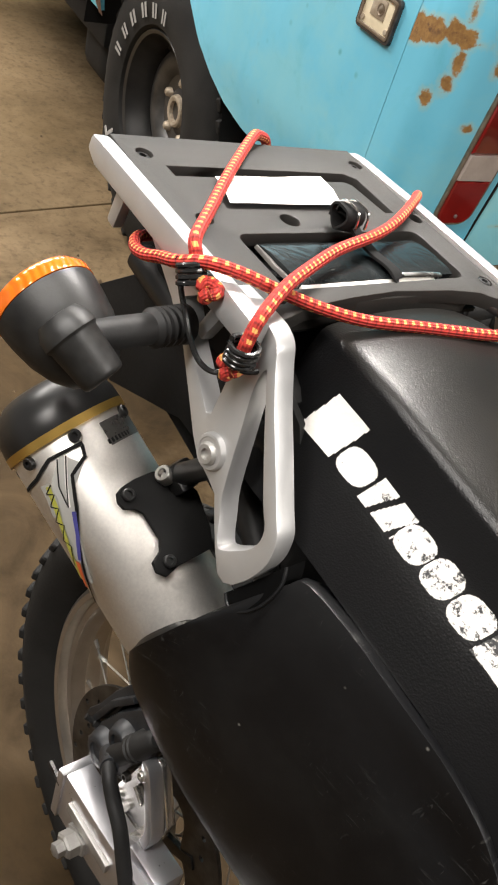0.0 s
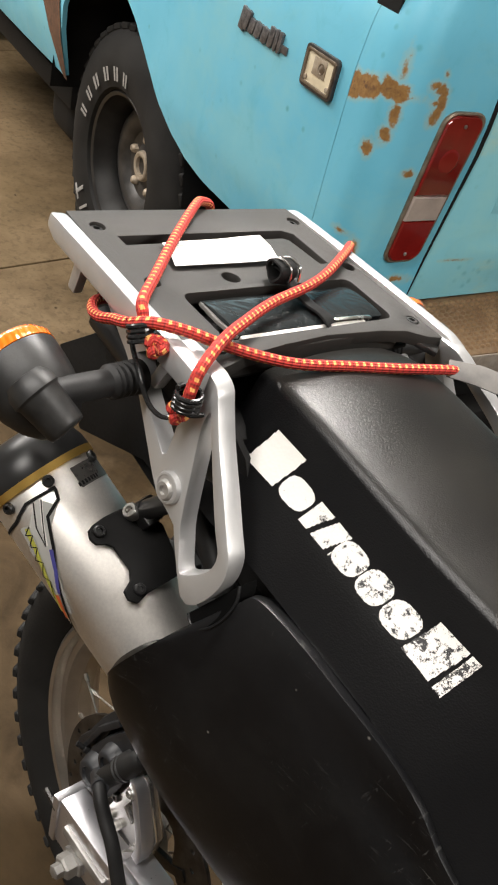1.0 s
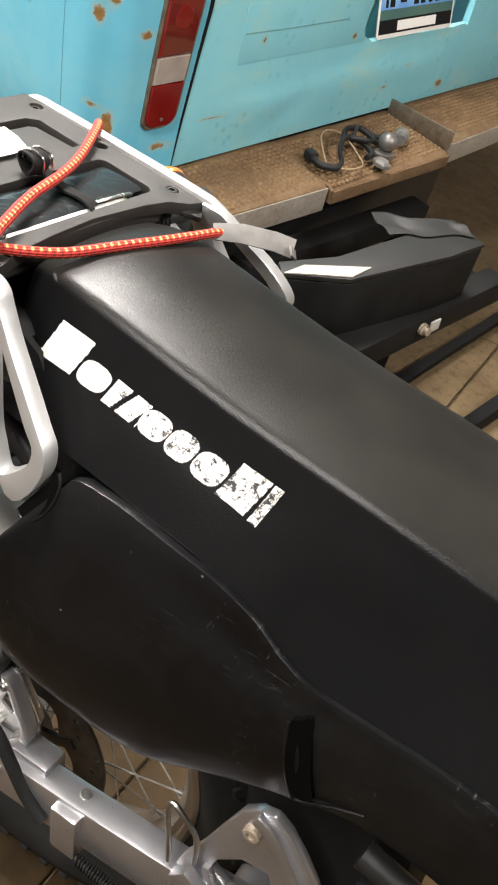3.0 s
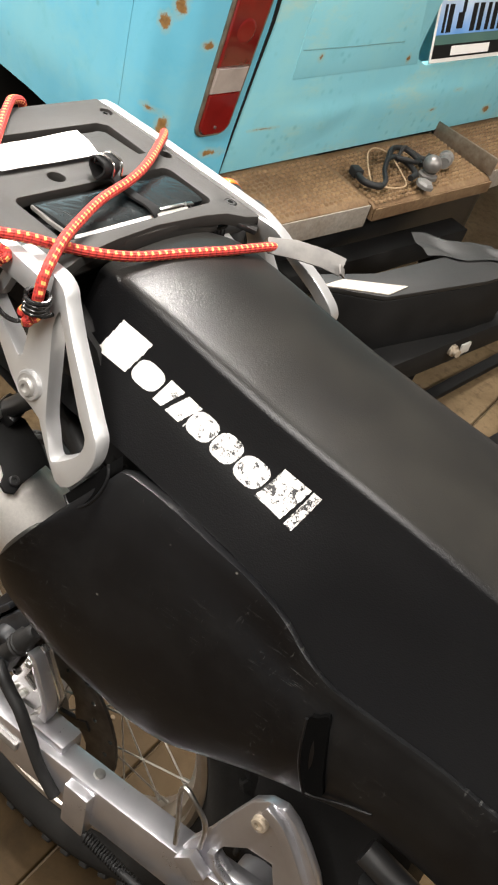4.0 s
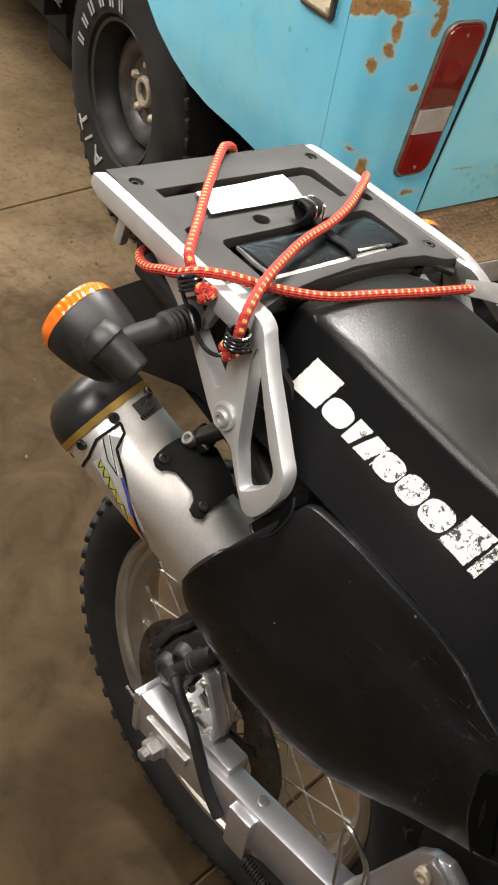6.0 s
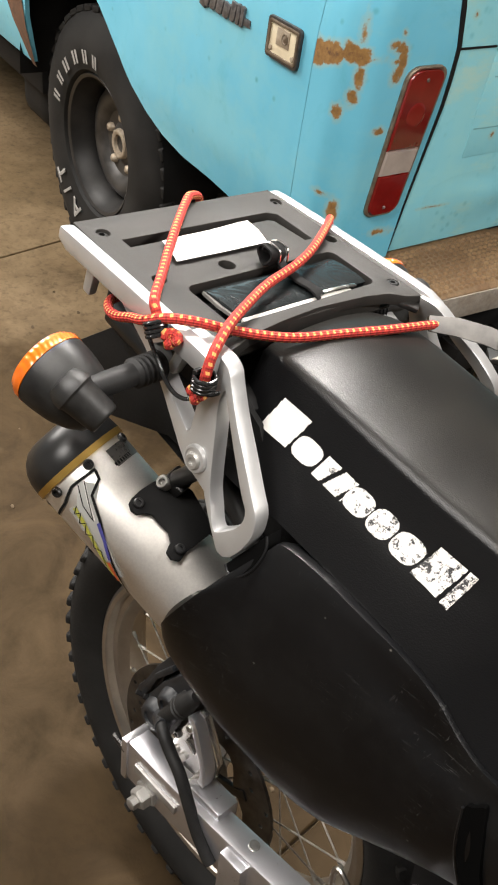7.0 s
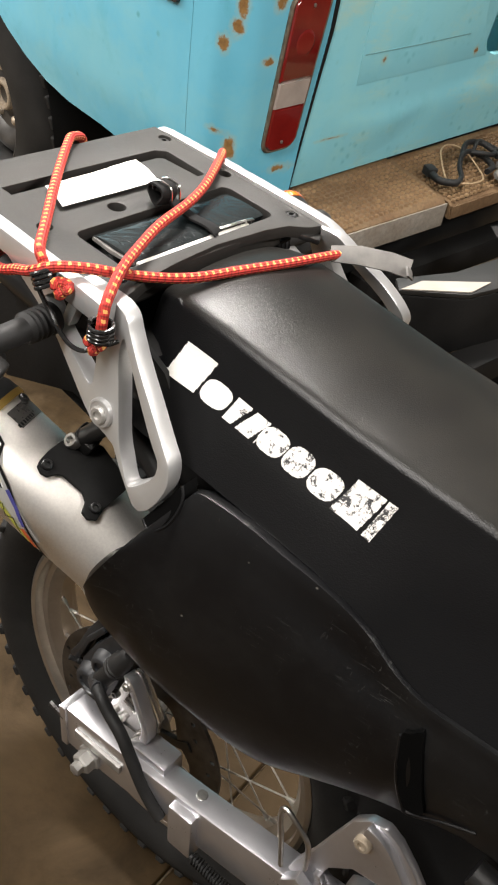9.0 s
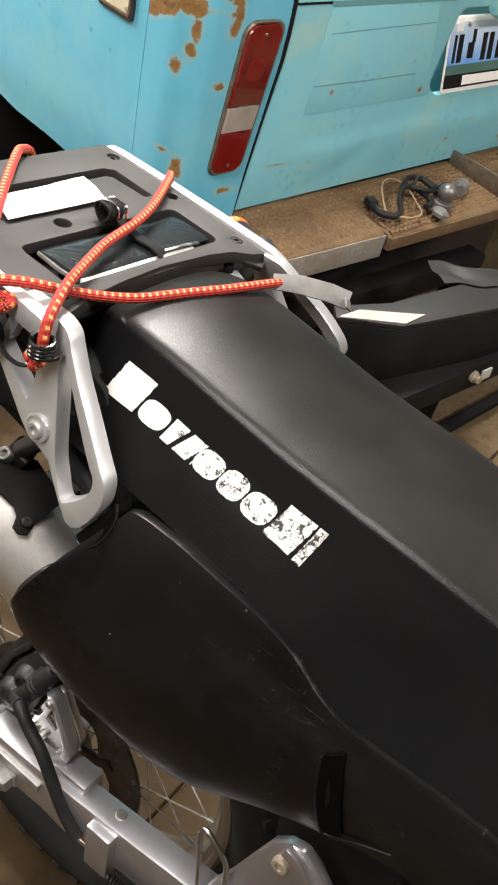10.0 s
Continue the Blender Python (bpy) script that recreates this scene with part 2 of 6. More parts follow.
M = dict(
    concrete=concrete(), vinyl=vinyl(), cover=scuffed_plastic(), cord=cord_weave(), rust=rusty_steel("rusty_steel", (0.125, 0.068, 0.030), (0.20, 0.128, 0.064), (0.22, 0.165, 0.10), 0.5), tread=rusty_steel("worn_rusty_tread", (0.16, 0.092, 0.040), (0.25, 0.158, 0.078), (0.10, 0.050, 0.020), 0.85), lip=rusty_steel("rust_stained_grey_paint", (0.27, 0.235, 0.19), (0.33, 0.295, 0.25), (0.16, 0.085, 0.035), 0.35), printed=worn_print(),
    wall=plain("painted_drywall", (0.20, 0.193, 0.185), (0.27, 0.26, 0.25), 0.85, scale=2),
    # paler than the other walls: unseen, added to brighten reflections on the motorcycle
    bounce_wall=plain("white_garage_door", (0.40, 0.40, 0.405), (0.46, 0.46, 0.465), 0.7, scale=2),
    ceiling=plain("white_ceiling", (0.40, 0.39, 0.375), (0.48, 0.47, 0.455), 0.85, scale=2),
    joint=plain("dirty_joint", (0.09, 0.062, 0.034), (0.15, 0.108, 0.065), 0.9),
    silver=plain("silver_painted_alloy", (0.50, 0.50, 0.50), (0.56, 0.56, 0.555), 0.36, 0.6, scale=30, grain=500, relief=0.2, spread=0.1, depth=0.0003),
    polished=plain("polished_cast_alloy", (0.66, 0.65, 0.63), (0.78, 0.77, 0.75), 0.24, 0.95, scale=30, relief=0.0, spread=0.06),
    alloy=plain("anodised_aluminium", (0.62, 0.615, 0.645), (0.70, 0.695, 0.72), 0.30, 0.90, scale=26, grain=420, relief=0.02, spread=0.05),
    cast=plain("dull_cast_alloy", (0.34, 0.33, 0.31), (0.50, 0.49, 0.47), 0.5, 0.8, scale=40, relief=0.3),
    steel=brushed("brushed_stainless", (0.78, 0.75, 0.71), (0.88, 0.85, 0.80), 0.46, (1, 1, 1), 420),
    gold=plain("gold_anodised", (0.62, 0.40, 0.10), (0.70, 0.47, 0.14), 0.35, 0.9),
    rubber=plain("black_rubber", (0.006, 0.006, 0.0062), (0.016, 0.0157, 0.0153), 0.6, spec=0.35, scale=24, relief=0.3),
    tyre=plain("dusty_tyre_rubber", (0.008, 0.0078, 0.0075), (0.022, 0.0212, 0.0198), 0.75, scale=10, relief=0.35, spec=0.2),
    grey=plain("charcoal_moulded_plastic", (0.026, 0.0243, 0.0222), (0.037, 0.0345, 0.0312), 0.6, scale=14, grain=900, relief=0.5, spec=0.3),
    indicator=plain("faded_black_plastic", (0.006, 0.006, 0.0063), (0.022, 0.0215, 0.020), 0.46, scale=55, relief=0.25, spec=0.4),
    black=plain("satin_black_paint", (0.007, 0.007, 0.007), (0.013, 0.013, 0.013), 0.38, scale=20, relief=0.1),
    # near-black that stands for shade inside the side cover's openings
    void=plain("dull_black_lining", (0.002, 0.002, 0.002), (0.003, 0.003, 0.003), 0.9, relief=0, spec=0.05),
    wheel_alloy=plain("dusty_wheel_alloy", (0.44, 0.40, 0.35), (0.56, 0.52, 0.46), 0.33, 0.88, scale=20, relief=0.02, spread=0.06),
    cream=lamp_lens("yellowed_lens", (0.80, 0.70, 0.50), 0.25),
    caliper=plain("grimy_caliper_paint", (0.008, 0.009, 0.011), (0.022, 0.024, 0.027), 0.46, scale=45, relief=0.4),
    matt=plain("matt_black_plastic", (0.005, 0.005, 0.005), (0.011, 0.0107, 0.0104), 0.7, scale=12, spec=0.18),
    wire=plain("black_coated_wire", (0.010, 0.010, 0.010), (0.016, 0.016, 0.016), 0.22, scale=40, relief=0),
    chrome=plain("worn_chrome", (0.55, 0.54, 0.52), (0.68, 0.67, 0.65), 0.22, 1.0, scale=60),
    zinc=plain("zinc_bolt", (0.42, 0.41, 0.39), (0.60, 0.59, 0.56), 0.36, 1.0, scale=90),
    paper=plain("white_paper", (0.78, 0.76, 0.72), (0.84, 0.82, 0.78), 0.7, scale=30),
    pouch=glassy("dark_clear_vinyl", (0.010, 0.012, 0.0125), 0.20),
    tag=plain("grey_clear_plastic", (0.11, 0.105, 0.10), (0.19, 0.18, 0.165), 0.45, scale=50),
    web=plain("black_webbing", (0.008, 0.008, 0.008), (0.016, 0.016, 0.016), 0.85, spec=0.2, scale=80, relief=0.6),
    amber=lamp_lens("amber_lens", (0.85, 0.17, 0.012), 0.12, 1500.0), red=lamp_lens("red_lens", (0.19, 0.010, 0.008), 0.16), white=lamp_lens("clear_lens", (0.38, 0.32, 0.28), 0.28),
    trim=plain("tarnished_trim", (0.13, 0.092, 0.060), (0.25, 0.205, 0.155), 0.45, 0.5, scale=60, relief=0.3),
    gasket=plain("dark_lamp_gasket", (0.030, 0.027, 0.026), (0.075, 0.068, 0.064), 0.4, 0.4, scale=80), pitted=plain("pitted_chrome", (0.07, 0.07, 0.075), (0.22, 0.21, 0.21), 0.4, 0.6, scale=120, relief=0.4),
    yellow=plain("yellow_sticker", (0.40, 0.40, 0.06), (0.52, 0.51, 0.10), 0.35), blue=plain("blue_sticker", (0.05, 0.05, 0.22), (0.07, 0.07, 0.28), 0.35),
    orange=plain("red_orange_sticker", (0.62, 0.10, 0.03), (0.70, 0.16, 0.05), 0.35), sticker=plain("silver_sticker", (0.48, 0.48, 0.46), (0.56, 0.56, 0.53), 0.4, 0.3),
    letter=plain("raised_white_rubber", (0.24, 0.235, 0.225), (0.36, 0.35, 0.33), 0.8, scale=60),
    rim=plain("grimy_steel_wheel", (0.018, 0.018, 0.018), (0.065, 0.060, 0.055), 0.42, 0.2, scale=22, relief=0.4),
    barrel=plain("grimy_black_rim", (0.008, 0.008, 0.008), (0.026, 0.024, 0.022), 0.45, 0.1, scale=22, relief=0.4),
    ball=plain("dull_ball_chrome", (0.15, 0.14, 0.13), (0.24, 0.225, 0.21), 0.42, 0.6, scale=50),
    card=plain("dull_card", (0.27, 0.245, 0.21), (0.34, 0.31, 0.27), 0.6, scale=14),
    band=plain("smoky_clear_film", (0.16, 0.15, 0.14), (0.24, 0.23, 0.215), 0.3, 0.8, scale=40),
    case_lid=plain("dusty_black_plastic", (0.005, 0.0049, 0.0046), (0.011, 0.0106, 0.010), 0.62, scale=14),
    nut=plain("rusty_nut", (0.30, 0.24, 0.17), (0.50, 0.43, 0.34), 0.6, 0.5, scale=70),
    disc=plain("dark_brake_steel", (0.06, 0.058, 0.057), (0.15, 0.146, 0.14), 0.35, 0.9, scale=50),
    spoke=plain("dull_spoke_wire", (0.34, 0.32, 0.28), (0.45, 0.42, 0.38), 0.36, 0.8, scale=60),
    wood=plain("raw_wood", (0.30, 0.21, 0.12), (0.38, 0.28, 0.17), 0.7), cloth=plain("dark_tarp", (0.007, 0.0068, 0.0062), (0.016, 0.0152, 0.014), 0.65, scale=7, relief=0.4),
)

# ---- building ----
def finish(name, bm, material, angle=40):
    bmesh.ops.remove_doubles(bm, verts=bm.verts, dist=1e-6)
    bmesh.ops.recalc_face_normals(bm, faces=bm.faces)
    data = bpy.data.meshes.new(name)
    bm.to_mesh(data)
    bm.free()
    data.polygons.foreach_set("use_smooth", [True] * len(data.polygons))
    data.set_sharp_from_angle(angle=radians(angle))
    data.materials.append(material)
    return data


def part(name, bm, material, parent, label=""):
    """One mesh under a thing or under a part."""
    ob = new(name, finish(name, bm, material))
    ob.parent = parent
    return tagged(ob, label)


def thing(name, place, label, category, bm=None, material=None, group="", kind=""):
    ob = new(name, finish(name, bm, material) if bm else None)
    ob.matrix_world = place
    return tagged(ob, label, category, group, kind)


def shared(name, data, parent, place=None):
    ob = new(name, data)
    ob.parent = parent
    if place is not None:
        ob.matrix_basis = place
    return ob


def soften(bm, width, segments=2, angle=35, only=None):
    edges = [e for e in bm.edges if len(e.link_faces) == 2 and e.calc_face_angle(0) > radians(angle) and (only is None or only(e))]
    bmesh.ops.bevel(bm, geom=edges, offset=width, segments=segments, affect="EDGES", profile=0.6, clamp_overlap=True)
    return bm


def curve(points, steps=6, closed=False):
    """A smooth line through points."""
    p = [Vector(q) for q in points]
    out, count = [], len(p)
    for i in range(count if closed else count - 1):
        a, b, c, d = (p[(i - 1) % count], p[i], p[(i + 1) % count], p[(i + 2) % count]) if closed else (p[max(i - 1, 0)], p[i], p[i + 1], p[min(i + 2, count - 1)])
        for k in range(steps):
            t = k / steps
            out.append(0.5 * (2 * b + (c - a) * t + (2 * a - 5 * b + 4 * c - d) * t * t + (3 * b - a - 3 * c + d) * t ** 3))
    return out if closed else out + [p[-1]]


def bridge(bm, rings, closed=True, caps=True):
    vs = [[bm.verts.new(p) for p in ring] for ring in rings]
    n = len(vs[0])
    for a, b in zip(vs, vs[1:]):
        for i in range(n if closed else n - 1):
            bm.faces.new((a[i], a[(i + 1) % n], b[(i + 1) % n], b[i]))
    if caps and closed:
        bm.faces.new(vs[0])
        bm.faces.new(vs[-1][::-1])
    return vs


def tube(bm, points, radius, seg=10, loop=False, uv=None):
    """A round tube along points; radius may be one for each point. uv: lengths of one turn of the pattern."""
    pts = [Vector(p) for p in points]
    n = len(pts)
    rad = radius if isinstance(radius, (list, tuple)) else [radius] * n
    side, rings, run, total = None, [], [0.0], 0.0
    for i in range(n):
        a, b = (pts[i - 1], pts[(i + 1) % n]) if loop else (pts[max(i - 1, 0)], pts[min(i + 1, n - 1)])
        t = (b - a).normalized()
        if side is None:
            side = t.orthogonal().normalized()
        side = (side - t * side.dot(t)).normalized()
        up = t.cross(side)
        rings.append([pts[i] + rad[i] * (math.cos(k * math.tau / seg) * side + math.sin(k * math.tau / seg) * up) for k in range(seg)])
        if i:
            total += (pts[i] - pts[i - 1]).length
            run.append(total)
    vs = [[bm.verts.new(p) for p in ring] for ring in rings]
    layer = bm.loops.layers.uv.verify() if uv else None
    for i in range(n if loop else n - 1):
        j = (i + 1) % n
        for k in range(seg):
            m = (k + 1) % seg
            f = bm.faces.new((vs[i][k], vs[i][m], vs[j][m], vs[j][k]))
            if uv:
                for l, (u, v) in zip(f.loops, ((run[i], k), (run[i], k + 1), (run[j], k + 1), (run[j], k))):
                    l[layer].uv = (u / uv, v / seg)
    if not loop:
        bm.faces.new(vs[0][::-1])
        bm.faces.new(vs[-1])
    return bm


def lathe(bm, origin, axis, profile, seg=32):
    """A body of revolution: profile of (distance along the axis, radius)."""
    o, a = Vector(origin), Vector(axis).normalized()
    s = a.orthogonal().normalized()
    u = a.cross(s)
    rings = [[o + a * h + max(r, 1e-5) * (math.cos(k * math.tau / seg) * s + math.sin(k * math.tau / seg) * u) for k in range(seg)] for h, r in profile]
    bridge(bm, rings)
    return bm


def rod(bm, a, b, r, seg=12):
    return lathe(bm, a, Vector(b) - Vector(a), [(0, r), ((Vector(b) - Vector(a)).length, r)], seg)


def box(bm, centre, size, turn=(0, 0, 0), bevel=0.0, segments=2):
    own = bmesh.new()
    bmesh.ops.create_cube(own, size=1)
    for v in own.verts:
        v.co = Vector(v.co[i] * size[i] for i in range(3))
    if bevel:
        soften(own, bevel, segments)
    own.transform(pose(*centre, *turn))
    return join(bm, own)


def join(bm, other):
    data = bpy.data.meshes.new("temporary")
    other.to_mesh(data)
    other.free()
    bm.from_mesh(data)
    bpy.data.meshes.remove(data)
    return bm


def plate(bm, outline, holes, place, thick, bevel=0.0):
    """A flat sheet with openings: outline and holes in the sheet's plane, thick along its z, at the pose place."""
    own = bmesh.new()
    for ring in (outline, *holes):
        vs = [own.verts.new((x, y, 0)) for x, y in ring]
        for i, v in enumerate(vs):
            own.edges.new((v, vs[(i + 1) % len(vs)]))
    bmesh.ops.triangle_fill(own, use_beauty=True, use_dissolve=False, edges=own.edges)
    inner = [e for e in own.edges if len(e.link_faces) == 2]
    bmesh.ops.dissolve_edges(own, edges=inner, use_verts=False) if not holes else None
    made = bmesh.ops.extrude_face_region(own, geom=own.faces[:])
    bmesh.ops.translate(own, verts=[g for g in made["geom"] if isinstance(g, bmesh.types.BMVert)], vec=(0, 0, thick))
    bmesh.ops.recalc_face_normals(own, faces=own.faces)
    if bevel:
        soften(own, bevel, 2, 50)
    own.transform(place)
    return join(bm, own)


def rounded(x0, y0, x1, y1, r, n=5):
    """The outline of a rectangle with round corners."""
    out = []
    for cx, cy, a in ((x1 - r, y1 - r, 0), (x0 + r, y1 - r, 90), (x0 + r, y0 + r, 180), (x1 - r, y0 + r, 270)):
        out += [(cx + r * math.cos(radians(a + 90 * k / n)), cy + r * math.sin(radians(a + 90 * k / n))) for k in range(n + 1)]
    return out


def circle(x, y, r, n=16, squash=1.0):
    return [(x + r * math.cos(k * math.tau / n), y + squash * r * math.sin(k * math.tau / n)) for k in range(n)]


def bar(bm, points, width, depth, face, bevel=0.003):
    """A flat bar along points: width across, depth along the direction face."""
    own = bmesh.new()
    f = Vector(face).normalized()
    pts = [Vector(p) for p in points]
    widths = width if isinstance(width, (list, tuple)) else [width] * len(pts)
    rings = []
    for i, p in enumerate(pts):
        t = (pts[min(i + 1, len(pts) - 1)] - pts[max(i - 1, 0)]).normalized()
        s = t.cross(f).normalized()
        g = s.cross(t)
        w, d = widths[i] / 2, depth / 2
        rings.append([p + s * w + g * d, p - s * w + g * d, p - s * w - g * d, p + s * w - g * d])
    bridge(own, rings)
    bmesh.ops.recalc_face_normals(own, faces=own.faces)
    if bevel:
        soften(own, bevel, 2, 50)
    return join(bm, own)


def bolt(bm, place, axis, r, h, socket=True):
    """A round socket-head bolt."""
    prof = [(0, r), (h * 0.8, r), (h, r * 0.85)]
    if socket:
        prof += [(h, r * 0.5), (h * 0.45, r * 0.48), (h * 0.45, 0)]
    else:
        prof += [(h, 0)]
    return lathe(bm, place, axis, prof, 14)


# ---- the room ----
floor = thing("floor", ROOM, "stained brown concrete garage floor with sawn joints", "floor", box(bmesh.new(), (0, 0, -0.08), (10, 9, 0.14)), M["joint"], kind="structure")
JOINTS_X, JOINTS_Y = (-5.0, -3.66, -1.785, 0.094, 1.97, 3.85, 5.0), (-4.5, -1.6, 1.9, 4.5)
for x0, x1 in zip(JOINTS_X, JOINTS_X[1:]):
    for y0, y1 in zip(JOINTS_Y, JOINTS_Y[1:]):
        bm = box(bmesh.new(), ((x0 + x1) / 2, (y0 + y1) / 2, -0.006), (x1 - x0 - 0.005, y1 - y0 - 0.005, 0.012), bevel=0.003, segments=1)
        part("slab", bm, M["concrete"], floor)
for name, c, s in (("wall_north", (0, 4.56, 1.4), (10.2, 0.12, 2.8)), ("wall_south", (0, -4.56, 1.4), (10.2, 0.12, 2.8)), ("wall_east", (5.06, 0, 1.4), (0.12, 9, 2.8)), ("wall_west", (-5.06, 0, 1.4), (0.12, 9, 2.8))):
    # the south wall serves as a reflector out of view
    thing(name, ROOM, "plain painted garage wall", "wall", box(bmesh.new(), c, s), M["bounce_wall"] if name == "wall_south" else M["wall"], kind="structure")
thing("ceiling", ROOM, "plain white garage ceiling", "ceiling", box(bmesh.new(), (0, 0, 2.86), (10.2, 9.2, 0.12)), M["ceiling"], kind="structure")
grit = random.Random(11)
bm = bmesh.new()
for k in range(70):
    gx, gy, gr = grit.uniform(-2.9, 0.4), grit.uniform(-0.7, 1.6), grit.uniform(0.002, 0.006)
    own = bmesh.new()
    bmesh.ops.create_icosphere(own, subdivisions=1, radius=gr)
    own.transform(pose(gx, gy, gr * 0.35, grit.uniform(0, 90), grit.uniform(0, 90), 0) @ Matrix.Diagonal((1.3, 1, 0.6, 1)))
    join(bm, own)
thing("grit", ROOM, "loose crumbs of grit and dirt on the concrete", "grit", bm, M["joint"], kind="stuff")

# ---- the motorcycle: x ahead, y to its left, z up, the rear axle over the origin ----
motorcycle = thing("motorcycle", BIKE, "black dual-sport motorcycle with a silver luggage rack, leaning on its stand", "motorcycle")
AXLE = Vector((0.006, 0.0, 0.3240))
TYRE_SCALE, RIM_SCALE = 1.042, 1.02


def around(centre, r, a, y=0.0):
    return Vector((centre[0] + r * math.cos(a), y, centre[2] + r * math.sin(a)))


def build_rear_wheel():
    wheel = part("rear_wheel", lathe(bmesh.new(), AXLE + Vector((0, -0.062, 0)), (0, 1, 0), [(0, 0.020), (0, 0.036), (0.012, 0.042), (0.022, 0.030), (0.034, 0.024), (0.09, 0.024), (0.102, 0.030), (0.112, 0.042), (0.124, 0.036), (0.124, 0.02)], 28), M["cast"], motorcycle, "spoked rear wheel with a knobbly tyre")
    prof = [(-0.030, 0.222), (-0.040, 0.231), (-0.048, 0.244), (-0.051, 0.258), (-0.047, 0.274), (-0.038, 0.284), (-0.020, 0.291), (0.0, 0.293), (0.020, 0.291), (0.038, 0.284), (0.047, 0.274), (0.051, 0.258), (0.048, 0.244), (0.040, 0.231), (0.030, 0.222), (0, 0.215)]
    bm = bmesh.new()
    rings = [[AXLE + TYRE_SCALE * Vector((r * math.cos(a), h, r * math.sin(a))) for h, r in prof] for a in [k * math.tau / 72 for k in range(72)]]
    bridge(bm, rings + [rings[0]], True, False)
    tyre = part("tyre", bm, M["tyre"], wheel, "black knobbly off-road tyre")
    # tread blocks: a shoulder pair and a centre block in turn
    def block(w, l, h):
        b = box(bmesh.new(), (0, 0, h / 2), (l, w, h), bevel=0.002, segments=1)
        return finish("tread_block", b, M["tyre"])
    side, mid = block(0.018, 0.015, 0.0085), block(0.022, 0.015, 0.0090)
    count = 52
    for k in range(count):
        a = k * math.tau / count
        for s in (-1, 1):
            m = Matrix.Translation(AXLE) @ Matrix.Rotation(-a, 4, "Y") @ pose(0, s * 0.039 * TYRE_SCALE, 0.278 * TYRE_SCALE) @ Matrix.Rotation(radians(-s * 32), 4, "X")
            shared("tread_block", side, tyre, m)
        m = Matrix.Translation(AXLE) @ Matrix.Rotation(-a - 0.07, 4, "Y") @ pose(0, (0.014 if k % 2 else -0.014), 0.2915 * TYRE_SCALE)
        shared("tread_block", mid, tyre, m)
    prof = [(-0.032, 0.227), (-0.036, 0.222), (-0.0345, 0.2165), (-0.029, 0.2145), (-0.0235, 0.2135), (-0.0225, 0.2060), (-0.0165, 0.2030), (-0.010, 0.1950), (0.010, 0.1950), (0.0165, 0.2030), (0.0225, 0.2060), (0.0235, 0.2135), (0.029, 0.2145), (0.0345, 0.2165), (0.036, 0.222), (0.032, 0.227), (0.020, 0.220), (0, 0.212), (-0.020, 0.220)]
    bm = bmesh.new()
    rings = [[AXLE + RIM_SCALE * Vector((r * math.cos(a), h, r * math.sin(a))) for h, r in prof] for a in [k * math.tau / 96 for k in range(96)]]
    bridge(bm, rings + [rings[0]], True, False)
    part("rim", bm, M["wheel_alloy"], wheel, "dusty bare aluminium rim")
    for k in range(36):
        a = k * math.tau / 36
        s = 1 if k % 2 else -1
        lean = 0.62 if (k // 2) % 2 else -0.62
        hub = around(AXLE, 0.037, a + lean, s * 0.050)
        end = around(AXLE, 0.200, a, s * 0.006)
        bm = rod(bmesh.new(), hub, end, 0.0012, 6)
        lathe(bm, end - (end - hub).normalized() * 0.012, end - hub, [(0, 0.0025), (0.014, 0.0030)], 6)
        part("spoke", bm, M["spoke"], wheel)
    # brake disc with slots and holes on the camera's side
    holes = []
    for k in range(30):
        a, r = k * math.tau / 30, (0.105, 0.114, 0.123)[k % 3]
        holes.append(circle(r * math.cos(a), r * math.sin(a), 0.0032, 8))
    inner = [(0.080 * (1 + 0.10 * math.cos(6 * k * math.tau / 48)) * math.cos(k * math.tau / 48), 0.080 * (1 + 0.10 * math.cos(6 * k * math.tau / 48)) * math.sin(k * math.tau / 48)) for k in range(48)]
    bm = plate(bmesh.new(), circle(0, 0, 0.130, 72), [inner, *holes], Matrix.Translation(AXLE + Vector((0, -0.063, 0))) @ pose(0, 0, 0, 90), 0.004)
    disc = part("brake_disc", bm, M["disc"], wheel, "drilled steel brake disc")
    bm = bmesh.new()
    for k in range(6):
        a = k * math.tau / 6 + 0.2
        bar(bm, [around(AXLE, 0.028, a, -0.062), around(AXLE, 0.072, a + 0.25, -0.065), around(AXLE, 0.092, a + 0.3, -0.066)], [0.020, 0.012, 0.014], 0.006, (0, 1, 0), 0.001)
    part("disc_carrier", bm, M["black"], disc)
    return wheel


